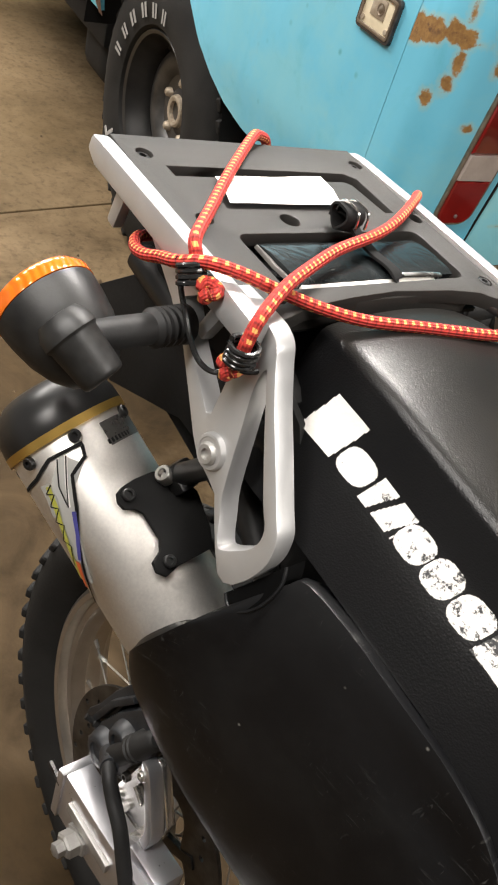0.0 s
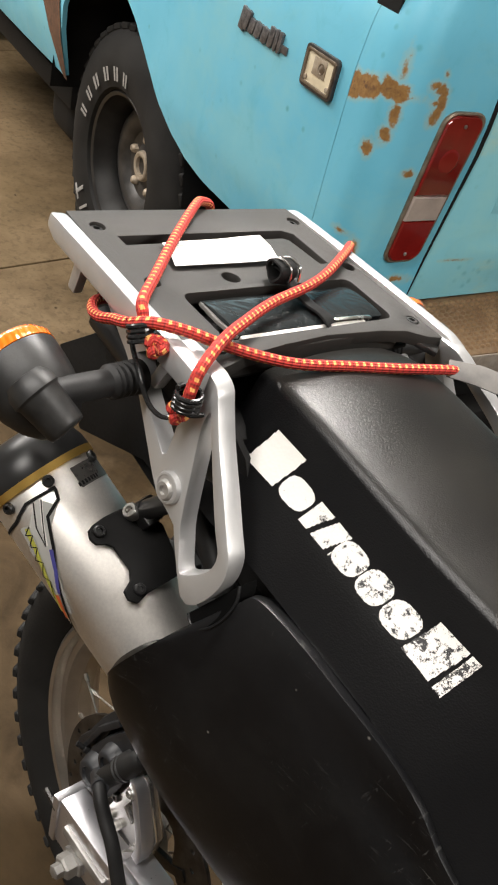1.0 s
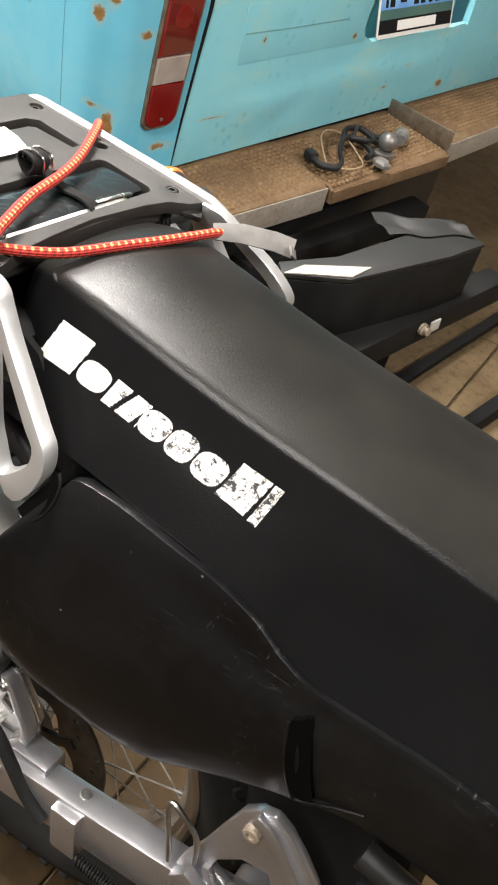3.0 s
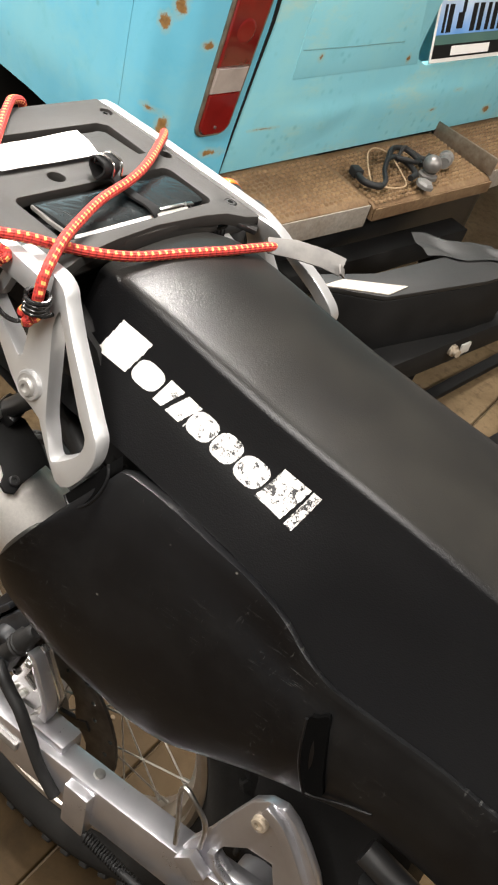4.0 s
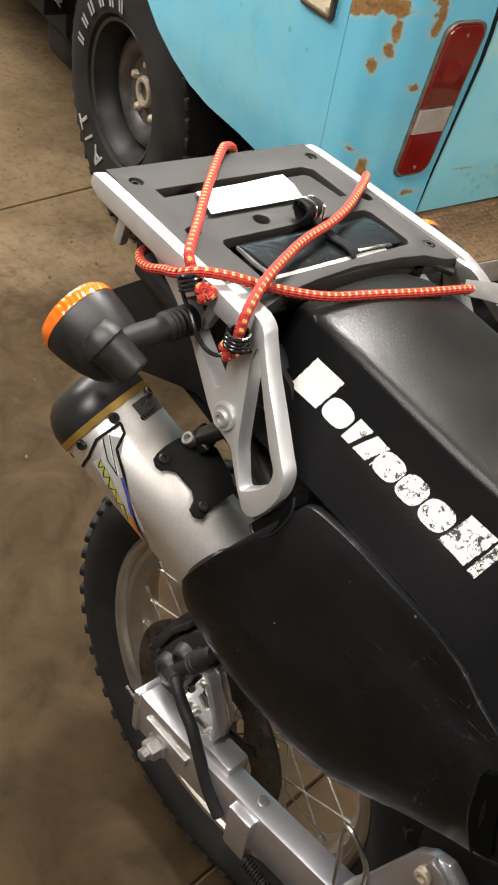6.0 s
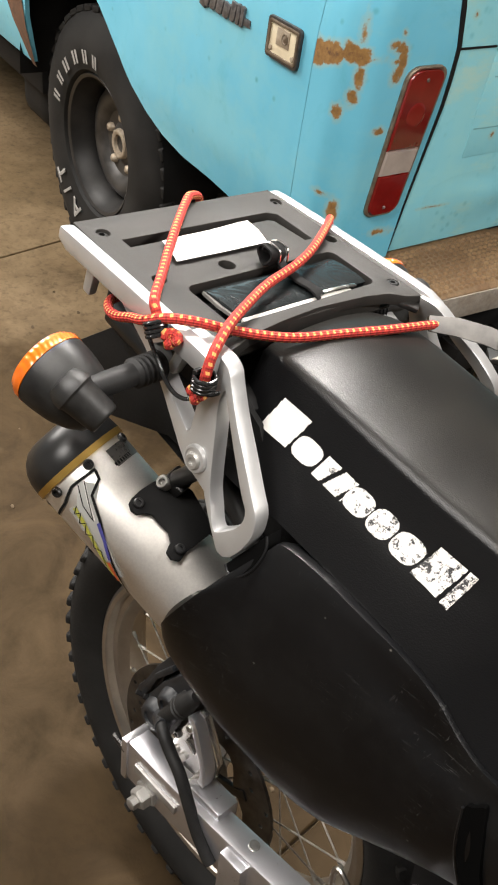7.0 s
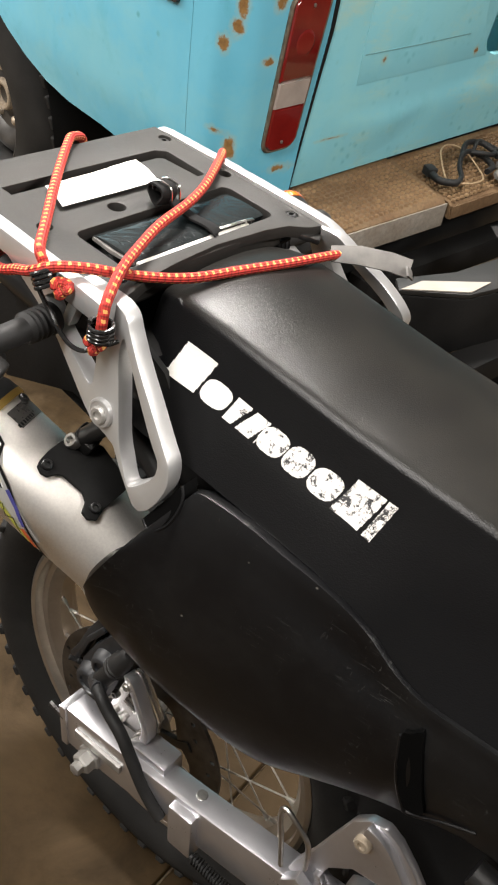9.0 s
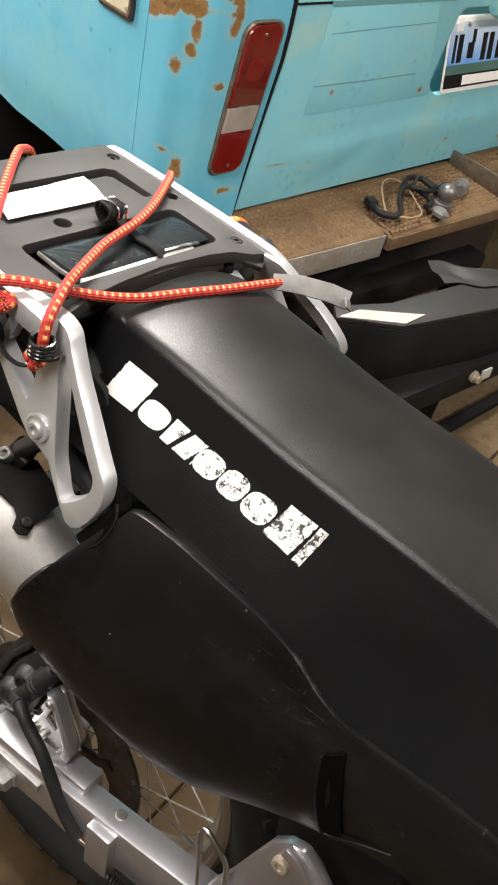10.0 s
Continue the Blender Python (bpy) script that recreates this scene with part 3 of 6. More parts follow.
def build_swingarm():
    # right-hand arm: a tall box section from behind the axle to the pivot
    path = [(-0.034, -0.128, 0.358), (0.03, -0.128, 0.366), (0.10, -0.127, 0.378), (0.18, -0.125, 0.392), (0.27, -0.122, 0.408), (0.36, -0.118, 0.424), (0.50, -0.11, 0.448)]
    arm = part("swingarm", bar(bmesh.new(), path, [0.062, 0.062, 0.060, 0.060, 0.062, 0.066, 0.075], 0.030, (0, 1, 0), 0.004), M["alloy"], motorcycle, "bare aluminium box-section swingarm")
    left = [(p[0], -p[1], p[2]) for p in path]
    part("swingarm_arm", bar(bmesh.new(), left, 0.060, 0.030, (0, 1, 0), 0.004), M["alloy"], arm)
    part("cross_tube", rod(bmesh.new(), (0.33, -0.12, 0.42), (0.33, 0.12, 0.42), 0.026, 18), M["alloy"], arm)
    # chain adjuster block with its split plates and axle nut
    bm = box(bmesh.new(), (-0.035, -0.1285, 0.3575), (0.010, 0.034, 0.064), (0, -8, 0), 0.002)
    part("end_plate", bm, M["alloy"], arm, "bright adjuster end plate")
    bm = box(bmesh.new(), (0.020, -0.145, 0.372), (0.070, 0.005, 0.012), (0, -6, 0), 0.0012)
    part("adjuster_plate", bm, M["cast"], arm)
    bm = bmesh.new()
    lathe(bm, AXLE + Vector((0.004, -0.143, 0.023)), (0, -1, 0), [(0, 0.016), (0.004, 0.016), (0.005, 0.0130), (0.015, 0.0130), (0.017, 0.011), (0.017, 0.0075), (0.025, 0.0075), (0.026, 0.006), (0.026, 0)], 6)
    part("axle_nut", bm, M["cast"], arm, "chalky oxidised axle nut")
    bm = rod(bmesh.new(), AXLE + Vector((0.004, -0.145, 0.023)), AXLE + Vector((0, 0.14, 0)), 0.009, 14)
    part("axle", bm, M["zinc"], arm)
    bm = rod(bmesh.new(), (-0.060, -0.142, 0.372), (-0.036, -0.142, 0.370), 0.004, 8)
    part("adjuster_bolt", bm, M["disc"], arm)
    # chain guide clamp on the arm
    bm = bmesh.new()
    box(bm, (0.1455, -0.1300, 0.3775), (0.032, 0.043, 0.0640), (0, -8, 0), 0.004)
    part("hose_clamp", bm, M["alloy"], arm, "folded aluminium clamp plate")
    part("clamp_bolt", bolt(bmesh.new(), (0.1455, -0.123, 0.4135), (0, 0, 1), 0.0062, 0.005, False), M["zinc"], arm, "domed clamp bolt")
    # rod and boot of the rear brake below the arm
    bm = tube(bmesh.new(), curve([(0.165, -0.148, 0.352), (0.20, -0.149, 0.352), (0.25, -0.150, 0.360), (0.30, -0.150, 0.37)]), 0.0042, 10)
    part("cable", bm, M["rubber"], arm)
    bm = bmesh.new()
    helix = [(0.168 + 0.075 * k / 150, -0.148 + 0.0058 * math.cos(k * 0.9), 0.352 + 0.0015 * k / 150 + 0.0058 * math.sin(k * 0.9)) for k in range(150)]
    part("return_spring", tube(bm, helix, 0.0012, 5), M["matt"], arm, "fine black return spring")
    bm = tube(bmesh.new(), curve([(0.262, -0.150, 0.364), (0.285, -0.151, 0.370), (0.31, -0.151, 0.38)]), [0.009] * 3 + [0.011] * 10, 12)
    part("rubber_boot", bm, M["rubber"], arm)
    return arm


def build_brake():
    # caliper over the disc: body, pad cover folded over its back, pistons and slide pin
    flat_on = pose(0, -0.076, 0, 90)
    outline = [(-0.0530, 0.405), (-0.0500, 0.436), (-0.0350, 0.474), (-0.0150, 0.508), (-0.0005, 0.528), (0.0110, 0.520), (0.0150, 0.495), (0.0085, 0.468), (0.0040, 0.440), (-0.0017, 0.417), (-0.0130, 0.392), (-0.0309, 0.380), (-0.0450, 0.386)]
    caliper = part("brake_caliper", plate(bmesh.new(), outline, [], flat_on, 0.034, 0.004), M["caliper"], motorcycle, "grimy black brake caliper")
    cover = [(-0.0820, 0.392), (-0.0790, 0.410), (-0.0690, 0.432), (-0.0570, 0.470), (-0.0420, 0.503), (-0.0220, 0.537), (-0.0060, 0.532), (-0.0200, 0.510), (-0.0400, 0.470), (-0.0450, 0.443), (-0.0560, 0.412), (-0.0680, 0.394)]
    part("pad_cover", plate(bmesh.new(), cover, [], pose(0, -0.070, 0, 90), 0.030, 0.003), M["caliper"], caliper, "black folded cover plate over the pads")
    part("pad_cover", bar(bmesh.new(), [(-0.0600, -0.104, 0.425), (-0.0460, -0.104, 0.470), (-0.0250, -0.104, 0.506)], 0.007, 0.010, (0, 1, 0), 0.002), M["caliper"], caliper)
    for p, r in (((-0.0290, -0.108, 0.4230), 0.0190), ((-0.0120, -0.108, 0.4650), 0.0165)):
        part("piston_boss", lathe(bmesh.new(), p, (0, -1, 0), [(0, r + 0.003), (0.007, r + 0.001), (0.013, r - 0.002), (0.0145, r - 0.004), (0.0145, r * 0.55), (0.012, r * 0.5), (0.012, 0)], 24), M["caliper"], caliper)
    a = Vector((-0.0100, -0.121, 0.4460))
    d = Vector((0.0190, -0.116, 0.5150)) - a
    prof = [(0, 0.007), (0.004, 0.0105), (0.016, 0.0105)]
    for k in range(3):
        prof += [(0.036 + 0.007 * k, 0.0100), (0.038 + 0.007 * k, 0.0130), (0.041 + 0.007 * k, 0.0130)]
    prof += [(0.060, 0.0100), (d.length, 0.0095), (d.length + 0.004, 0.006), (d.length + 0.004, 0)]
    part("slide_pin_boot", lathe(bmesh.new(), a, d, prof, 20), M["rubber"], caliper, "ribbed rubber boot on the slide pin")
    for p, r in (((-0.0480, -0.109, 0.4080), 0.0055), ((0.0020, -0.109, 0.4950), 0.0050), ((-0.0080, -0.109, 0.4020), 0.0055), ((0.0060, -0.109, 0.4300), 0.0050)):
        part("caliper_bolt", bolt(bmesh.new(), p, (0, -1, 0), r, 0.006), M["disc"], caliper)
    part("bleed_nipple", lathe(bmesh.new(), (-0.0520, -0.104, 0.420), (-0.6, -0.5, 0.3), [(0, 0.0045), (0.008, 0.0045), (0.009, 0.0030), (0.018, 0.0030), (0.019, 0)], 10), M["rubber"], caliper)
    # cast bracket: a polished triangular web with a heavy rib down to the arm
    outline = [(-0.0100, 0.374), (0.0010, 0.410), (0.0190, 0.480), (0.0265, 0.496), (0.0350, 0.494), (0.0680, 0.446), (0.0670, 0.418), (0.0450, 0.386)]
    hole = [(0.0190, 0.432), (0.0240, 0.452), (0.0380, 0.436), (0.0340, 0.424)]
    bracket = part("caliper_bracket", plate(bmesh.new(), outline, [hole], pose(0, -0.102, 0, 90), 0.010, 0.002), M["polished"], motorcycle, "polished cast caliper bracket")
    part("bracket_rib", bar(bmesh.new(), curve([(0.0240, -0.116, 0.488), (0.0330, -0.118, 0.488), (0.0480, -0.119, 0.466), (0.0630, -0.120, 0.440), (0.0630, -0.120, 0.420)], 4), 0.0095, 0.014, (0, 1, 0), 0.0030), M["alloy"], bracket)
    part("bracket_rib", bar(bmesh.new(), [(0.0640, -0.118, 0.424), (0.0440, -0.117, 0.394), (0.0180, -0.116, 0.386)], [0.009, 0.007, 0.006], 0.012, (0, 1, 0), 0.002), M["polished"], bracket)
    part("bracket_foot", box(bmesh.new(), (0.0800, -0.118, 0.402), (0.046, 0.030, 0.026), (0, -8, 0), 0.004), M["alloy"], bracket)
    for x, z in ((0.0060, 0.400), (0.0210, 0.404)):
        part("bracket_bolt", bolt(bmesh.new(), (x, -0.112, z), (0, -1, 0), 0.0050, 0.006), M["zinc"], bracket)
    part("bracket_bolt", bolt(bmesh.new(), (0.0300, -0.124, 0.482), (0, -1, 0), 0.0045, 0.004), M["zinc"], bracket)
    bm = tube(bmesh.new(), curve([(-0.0080, -0.128, 0.452), (0.0070, -0.138, 0.4560), (0.0258, -0.141, 0.4450), (0.0457, -0.143, 0.4340), (0.0659, -0.145, 0.4130), (0.0875, -0.146, 0.3870), (0.1050, -0.147, 0.3730), (0.1180, -0.147, 0.3640)]), 0.0068, 12)
    part("brake_hose", bm, M["rubber"], motorcycle, "black rubber brake hose")
    part("hose_union", rod(bmesh.new(), (-0.0180, -0.120, 0.440), (0.0010, -0.134, 0.456), 0.0085, 14), M["caliper"], motorcycle)


def build_footrest():
    # pressed bracket beside the pivot, wire guide and shock parts behind it
    place = pose(0, -0.118, 0, 90)
    outline = [(0.252, 0.415), (0.258, 0.455), (0.268, 0.488), (0.277, 0.530), (0.287, 0.574), (0.298, 0.590), (0.313, 0.597), (0.328, 0.590), (0.346, 0.574), (0.366, 0.552), (0.395, 0.505), (0.42, 0.44), (0.36, 0.40), (0.29, 0.395)]
    hole = [(0.285, 0.470), (0.288, 0.488), (0.306, 0.514), (0.330, 0.522), (0.345, 0.490), (0.330, 0.465), (0.305, 0.458)]
    bracket = part("footrest_bracket", plate(bmesh.new(), outline, [hole], place, 0.010, 0.0025), M["alloy"], motorcycle, "satin aluminium footrest bracket")
    bm = bar(bmesh.new(), curve([(0.300, -0.130, 0.586), (0.318, -0.131, 0.582), (0.338, -0.131, 0.562), (0.360, -0.131, 0.534), (0.385, -0.131, 0.49), (0.405, -0.131, 0.44)]), 0.012, 0.010, (0, 1, 0), 0.003)
    part("bracket_rib", bm, M["alloy"], bracket)
    bm = bar(bmesh.new(), curve([(0.282, -0.130, 0.474), (0.292, -0.131, 0.460), (0.312, -0.131, 0.454), (0.334, -0.131, 0.462)]), 0.008, 0.008, (0, 1, 0), 0.002)
    part("bracket_rib", bm, M["alloy"], bracket)
    part("bracket_bolt", bolt(bmesh.new(), (0.303, -0.128, 0.562), (0, -1, 0), 0.008, 0.006), M["nut"], bracket, "brassy flange bolt")
    bm = tube(bmesh.new(), curve([(0.250, -0.137, 0.450), (0.242, -0.138, 0.485), (0.232, -0.139, 0.524), (0.235, -0.139, 0.537), (0.248, -0.140, 0.532), (0.263, -0.140, 0.520), (0.268, -0.139, 0.505), (0.271, -0.134, 0.47)]), 0.0026, 8)
    part("wire_guide", bm, M["zinc"], motorcycle, "bent zinc wire chain guide")
    bm = bmesh.new()
    box(bm, (0.274, -0.140, 0.448), (0.026, 0.012, 0.026), (0, 30, 0), 0.002)
    part("bracket_tab", bm, M["alloy"], bracket)
    bm = bmesh.new()
    box(bm, (0.36, 0.0, 0.50), (0.16, 0.17, 0.20), (0, -12, 0), 0.02)
    rod(bm, (0.25, 0.0, 0.42), (0.32, 0.0, 0.62), 0.045, 18)
    part("engine_case", bm, M["matt"], motorcycle, "dark engine cases and linkage in shade")
    bm = bmesh.new()
    for a, b, r in (((0.40, -0.125, 0.60), (0.47, -0.13, 0.44), 0.012), ((0.38, -0.12, 0.62), (0.62, -0.13, 0.60), 0.012)):
        rod(bm, a, b, r, 12)
    part("frame_tube", bm, M["black"], motorcycle)


# ---- seat, covers ----
def line(points, x):
    for (a, p), (b, q) in zip(points, points[1:]):
        if x <= b:
            t = max(0.0, (x - a) / (b - a))
            return p + (q - p) * t
    return points[-1][1]


RIDGE = [(-0.040, 0.8935), (-0.028, 0.8965), (-0.014, 0.8988), (-0.002, 0.8993), (0.03, 0.8970), (0.09, 0.889), (0.15, 0.882), (0.21, 0.878), (0.27, 0.875), (0.34, 0.870), (0.45, 0.862), (0.70, 0.85)]
SEAM = [(-0.04, 0.80), (0.05, 0.801), (0.13, 0.794), (0.18, 0.789), (0.23, 0.775), (0.262, 0.753), (0.29, 0.746), (0.335, 0.748), (0.40, 0.753), (0.70, 0.742)]


def seat_point(x, s):
    """The seat's skin: s from 0 on the spine over the ridge (0.40) to the lower edge (1)."""
    zr, zs = line(RIDGE, x), line(SEAM, x)
    inset = math.sin(1.5708 * max(0.0, min(1.0, (x + 0.042) / 0.05)))
    w = 0.90 + 0.10 * inset
    key = [(0.0, 0.0, zr + 0.0075), (0.2, 0.036, zr + 0.0060), (0.36, 0.0695, zr + 0.0020), (0.43, 0.0790, zr - 0.0022), (0.48, 0.0816, zr - 0.0078), (0.56, 0.0845, zr - 0.0165), (0.66, 0.0910, zr - 0.034), (0.80, 0.1045, zr + (zs - zr) * 0.62), (1.0, 0.1235, zs)]
    for i in range(len(key) - 1):
        if s <= key[i + 1][0] + 1e-9:
            k = key[max(i - 1, 0)], key[i], key[i + 1], key[min(i + 2, len(key) - 1)]
            t = (s - k[1][0]) / (k[2][0] - k[1][0])
            out = []
            for c in (1, 2):
                a, b, d, e = (q[c] for q in k)
                if k[0] is k[1]:
                    a = -key[1][1] if c == 1 else key[1][2]
                out.append(0.5 * (2 * b + (d - a) * t + (2 * a - 5 * b + 4 * d - e) * t * t + (3 * b - a - 3 * d + e) * t ** 3))
            return Vector((x, -out[0] * w, out[1]))
    return Vector((x, -0.1235, zs))


def build_seat():
    xs = [-0.040, -0.037, -0.032, -0.026, -0.018, -0.008] + [0.004 + 0.0145 * k for k in range(49)]
    n = 44
    rings = []
    for x in xs:
        right = [seat_point(x, k / n) for k in range(n + 1)]
        under = [Vector((x, 0.08, line(SEAM, x) - 0.004)), Vector((x, -0.08, line(SEAM, x) - 0.004))]
        rings.append(right[::-1] + [Vector((p.x, -p.y, p.z)) for p in right[1:]] + under)
    bm = bmesh.new()
    bridge(bm, rings)
    return part("seat", bm, M["vinyl"], motorcycle, "black leather-grain vinyl seat with a lighter brown top")


def build_seat_mark():
    # a row of worn white plain shapes along the flank: tall slabs, low rounded blocks and slanting pairs
    def inside(u, v, kind):
        """u along the shape, v down it, both from 0 to 1."""
        a, b = 2 * u - 1, 2 * v - 1
        if kind == "round":
            return abs(a) ** 3 + abs(b) ** 3 < 1
        if kind == "pair":
            lean = (u + 0.16 * v) % 0.52
            return 0.06 < lean < 0.46 and 0.05 < u < 0.98
        return 0.10 < u + 0.10 * v < 1.0
    shapes = (("slab", -0.004, 0.031, 0.570), ("round", 0.030, 0.056, 0.622), ("pair", 0.0565, 0.092, 0.622), ("round", 0.0895, 0.1135, 0.622), ("round", 0.1145, 0.1375, 0.618), ("round", 0.139, 0.1645, 0.620), ("slab", 0.166, 0.194, 0.585), ("slab", 0.1950, 0.2035, 0.585))
    n = 40
    for kind, x0, x1, s0 in shapes:
        s0, s1 = s0 + 0.03, 0.753 + 0.12 * x1
        bm = bmesh.new()
        grid = {}

        def at(i, j):
            if (i, j) not in grid:
                px, s = x0 + (x1 - x0) * i / n + 0.005 * (1 - j / n), s0 + (s1 - s0) * j / n
                p = seat_point(px, s)
                nrm = (seat_point(px + 0.002, s) - p).cross(seat_point(px, s + 0.004) - p).normalized()
                nrm = nrm if nrm.y < 0 else -nrm
                grid[i, j] = bm.verts.new(p + nrm * 0.0006)
            return grid[i, j]

        for i in range(n):
            for j in range(n):
                if inside((i + 0.5) / n, (j + 0.5) / n, kind):
                    bm.faces.new((at(i, j), at(i + 1, j), at(i + 1, j + 1), at(i, j + 1)))
        part("white_mark", bm, M["printed"], seat, "flaking white printed shape")


def build_cover(side):
    """A side cover; side -1 is the one beside the silencer."""
    top = [(0.0480, 0.1575, 0.7515), (0.0535, 0.1535, 0.7610), (0.0590, 0.1490, 0.7710), (0.0645, 0.1440, 0.7810), (0.0700, 0.1390, 0.7905), (0.0780, 0.1335, 0.7990), (0.115, 0.1310, 0.7985), (0.16, 0.1300, 0.7930), (0.20, 0.1280, 0.7865), (0.235, 0.127, 0.7750), (0.262, 0.1262, 0.7580), (0.29, 0.1255, 0.7490), (0.335, 0.125, 0.7510), (0.40, 0.125, 0.7555), (0.52, 0.126, 0.752), (0.66, 0.126, 0.745)]
    low = [(0.000, 0.162, 0.642), (0.003, 0.162, 0.624), (0.012, 0.161, 0.609), (0.030, 0.159, 0.597), (0.055, 0.156, 0.585), (0.085, 0.152, 0.574), (0.12, 0.147, 0.566), (0.150, 0.143, 0.560), (0.178, 0.140, 0.561), (0.205, 0.137, 0.569), (0.24, 0.132, 0.588), (0.275, 0.127, 0.606), (0.315, 0.123, 0.624), (0.38, 0.121, 0.648), (0.50, 0.12, 0.64), (0.64, 0.12, 0.62)]
    n, rows = 18, []
    tc, lc = curve(top, 5), curve(low, 5)
    for i, (t, l) in enumerate(zip(tc, lc)):
        u = i / (len(tc) - 1)
        bulge = 0.026 * (1 - u) ** 1.2 + 0.005
        crease = 0.006 * math.exp(-((u - 0.62) / 0.12) ** 2)
        row = [Vector((t.x, side * (t.y - 0.026), t.z - 0.016)), Vector((t.x, side * (t.y - 0.0030), t.z - 0.0004))]
        for k in range(n + 1):
            v = k / n
            p = t.lerp(l, v)
            out = bulge * math.sin(math.pi * min(1.0, v * 0.96 + 0.04)) ** 0.8 - crease * math.exp(-((v - 0.12) / 0.08) ** 2)
            row.append(Vector((p.x, side * (p.y + out), p.z)))
        rows.append(row)
    bm = bmesh.new()
    bridge(bm, rows, False, False)
    bmesh.ops.recalc_face_normals(bm, faces=bm.faces)
    bmesh.ops.solidify(bm, geom=bm.faces[:], thickness=0.005)
    soften(bm, 0.0016, 2, 60)
    cover = part("side_cover", bm, M["cover"], motorcycle, "scuffed glossy black plastic side cover")
    # the air slot: a raised black shape stands for the shaded pocket, with a lip
    if side < 0:
        bm = bmesh.new()
        near = [p for row in rows for p in row if 0.275 < p.x < 0.345 and 0.64 < p.z < 0.745 and p.y < -0.12]
        fit = np.linalg.lstsq(np.array([(p.x, p.z, 1.0, p.x * p.x, p.z * p.z, p.x * p.z) for p in near]), np.array([p.y for p in near]), rcond=None)[0]

        def on_skin(x, z, lift):
            return Vector((x, float(fit[0] * x + fit[1] * z + fit[2] + fit[3] * x * x + fit[4] * z * z + fit[5] * x * z) - lift, z))
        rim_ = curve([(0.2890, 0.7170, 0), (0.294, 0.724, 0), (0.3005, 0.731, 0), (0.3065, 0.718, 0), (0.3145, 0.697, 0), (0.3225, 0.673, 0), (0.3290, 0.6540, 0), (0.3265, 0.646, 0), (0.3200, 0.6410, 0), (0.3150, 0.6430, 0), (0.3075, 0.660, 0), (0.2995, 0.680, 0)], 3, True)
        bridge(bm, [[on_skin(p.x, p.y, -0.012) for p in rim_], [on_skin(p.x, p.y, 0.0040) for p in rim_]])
        part("air_slot", bm, M["void"], cover, "raised black shape standing for the shaded air slot")
        bm = tube(bmesh.new(), curve([on_skin(0.2880, 0.717, 0.0030), on_skin(0.2985, 0.680, 0.0034), on_skin(0.3135, 0.6415, 0.0034), on_skin(0.321, 0.6385, 0.0034), on_skin(0.331, 0.646, 0.0030), on_skin(0.345, 0.657, 0.0020), on_skin(0.366, 0.669, 0.0)]), [0.0014] * 13 + [0.0020] * 12 + [0.0014] * 12, 8)
        part("slot_lip", bm, M["cover"], cover)
        def on_lip(x, z, lift=0.0):
            return Vector((x, -0.1590 + 0.46 * (z - 0.75) - lift, z))
        # the notch's dark inside is a black shape laid over the cover
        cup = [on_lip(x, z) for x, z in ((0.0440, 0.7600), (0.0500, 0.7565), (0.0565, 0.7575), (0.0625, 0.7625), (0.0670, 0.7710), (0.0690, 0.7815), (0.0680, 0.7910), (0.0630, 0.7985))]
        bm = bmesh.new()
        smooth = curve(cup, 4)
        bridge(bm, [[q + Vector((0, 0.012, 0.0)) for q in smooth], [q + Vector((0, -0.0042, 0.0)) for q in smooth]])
        part("rail_notch", bm, M["void"], cover, "raised black shape standing for the shaded notch at the rail foot")
        part("notch_lip", tube(bmesh.new(), curve([q + Vector((0, -0.0040, 0)) for q in cup], 4), 0.0012, 8), M["cover"], cover)
    return cover


# ---- rack ----


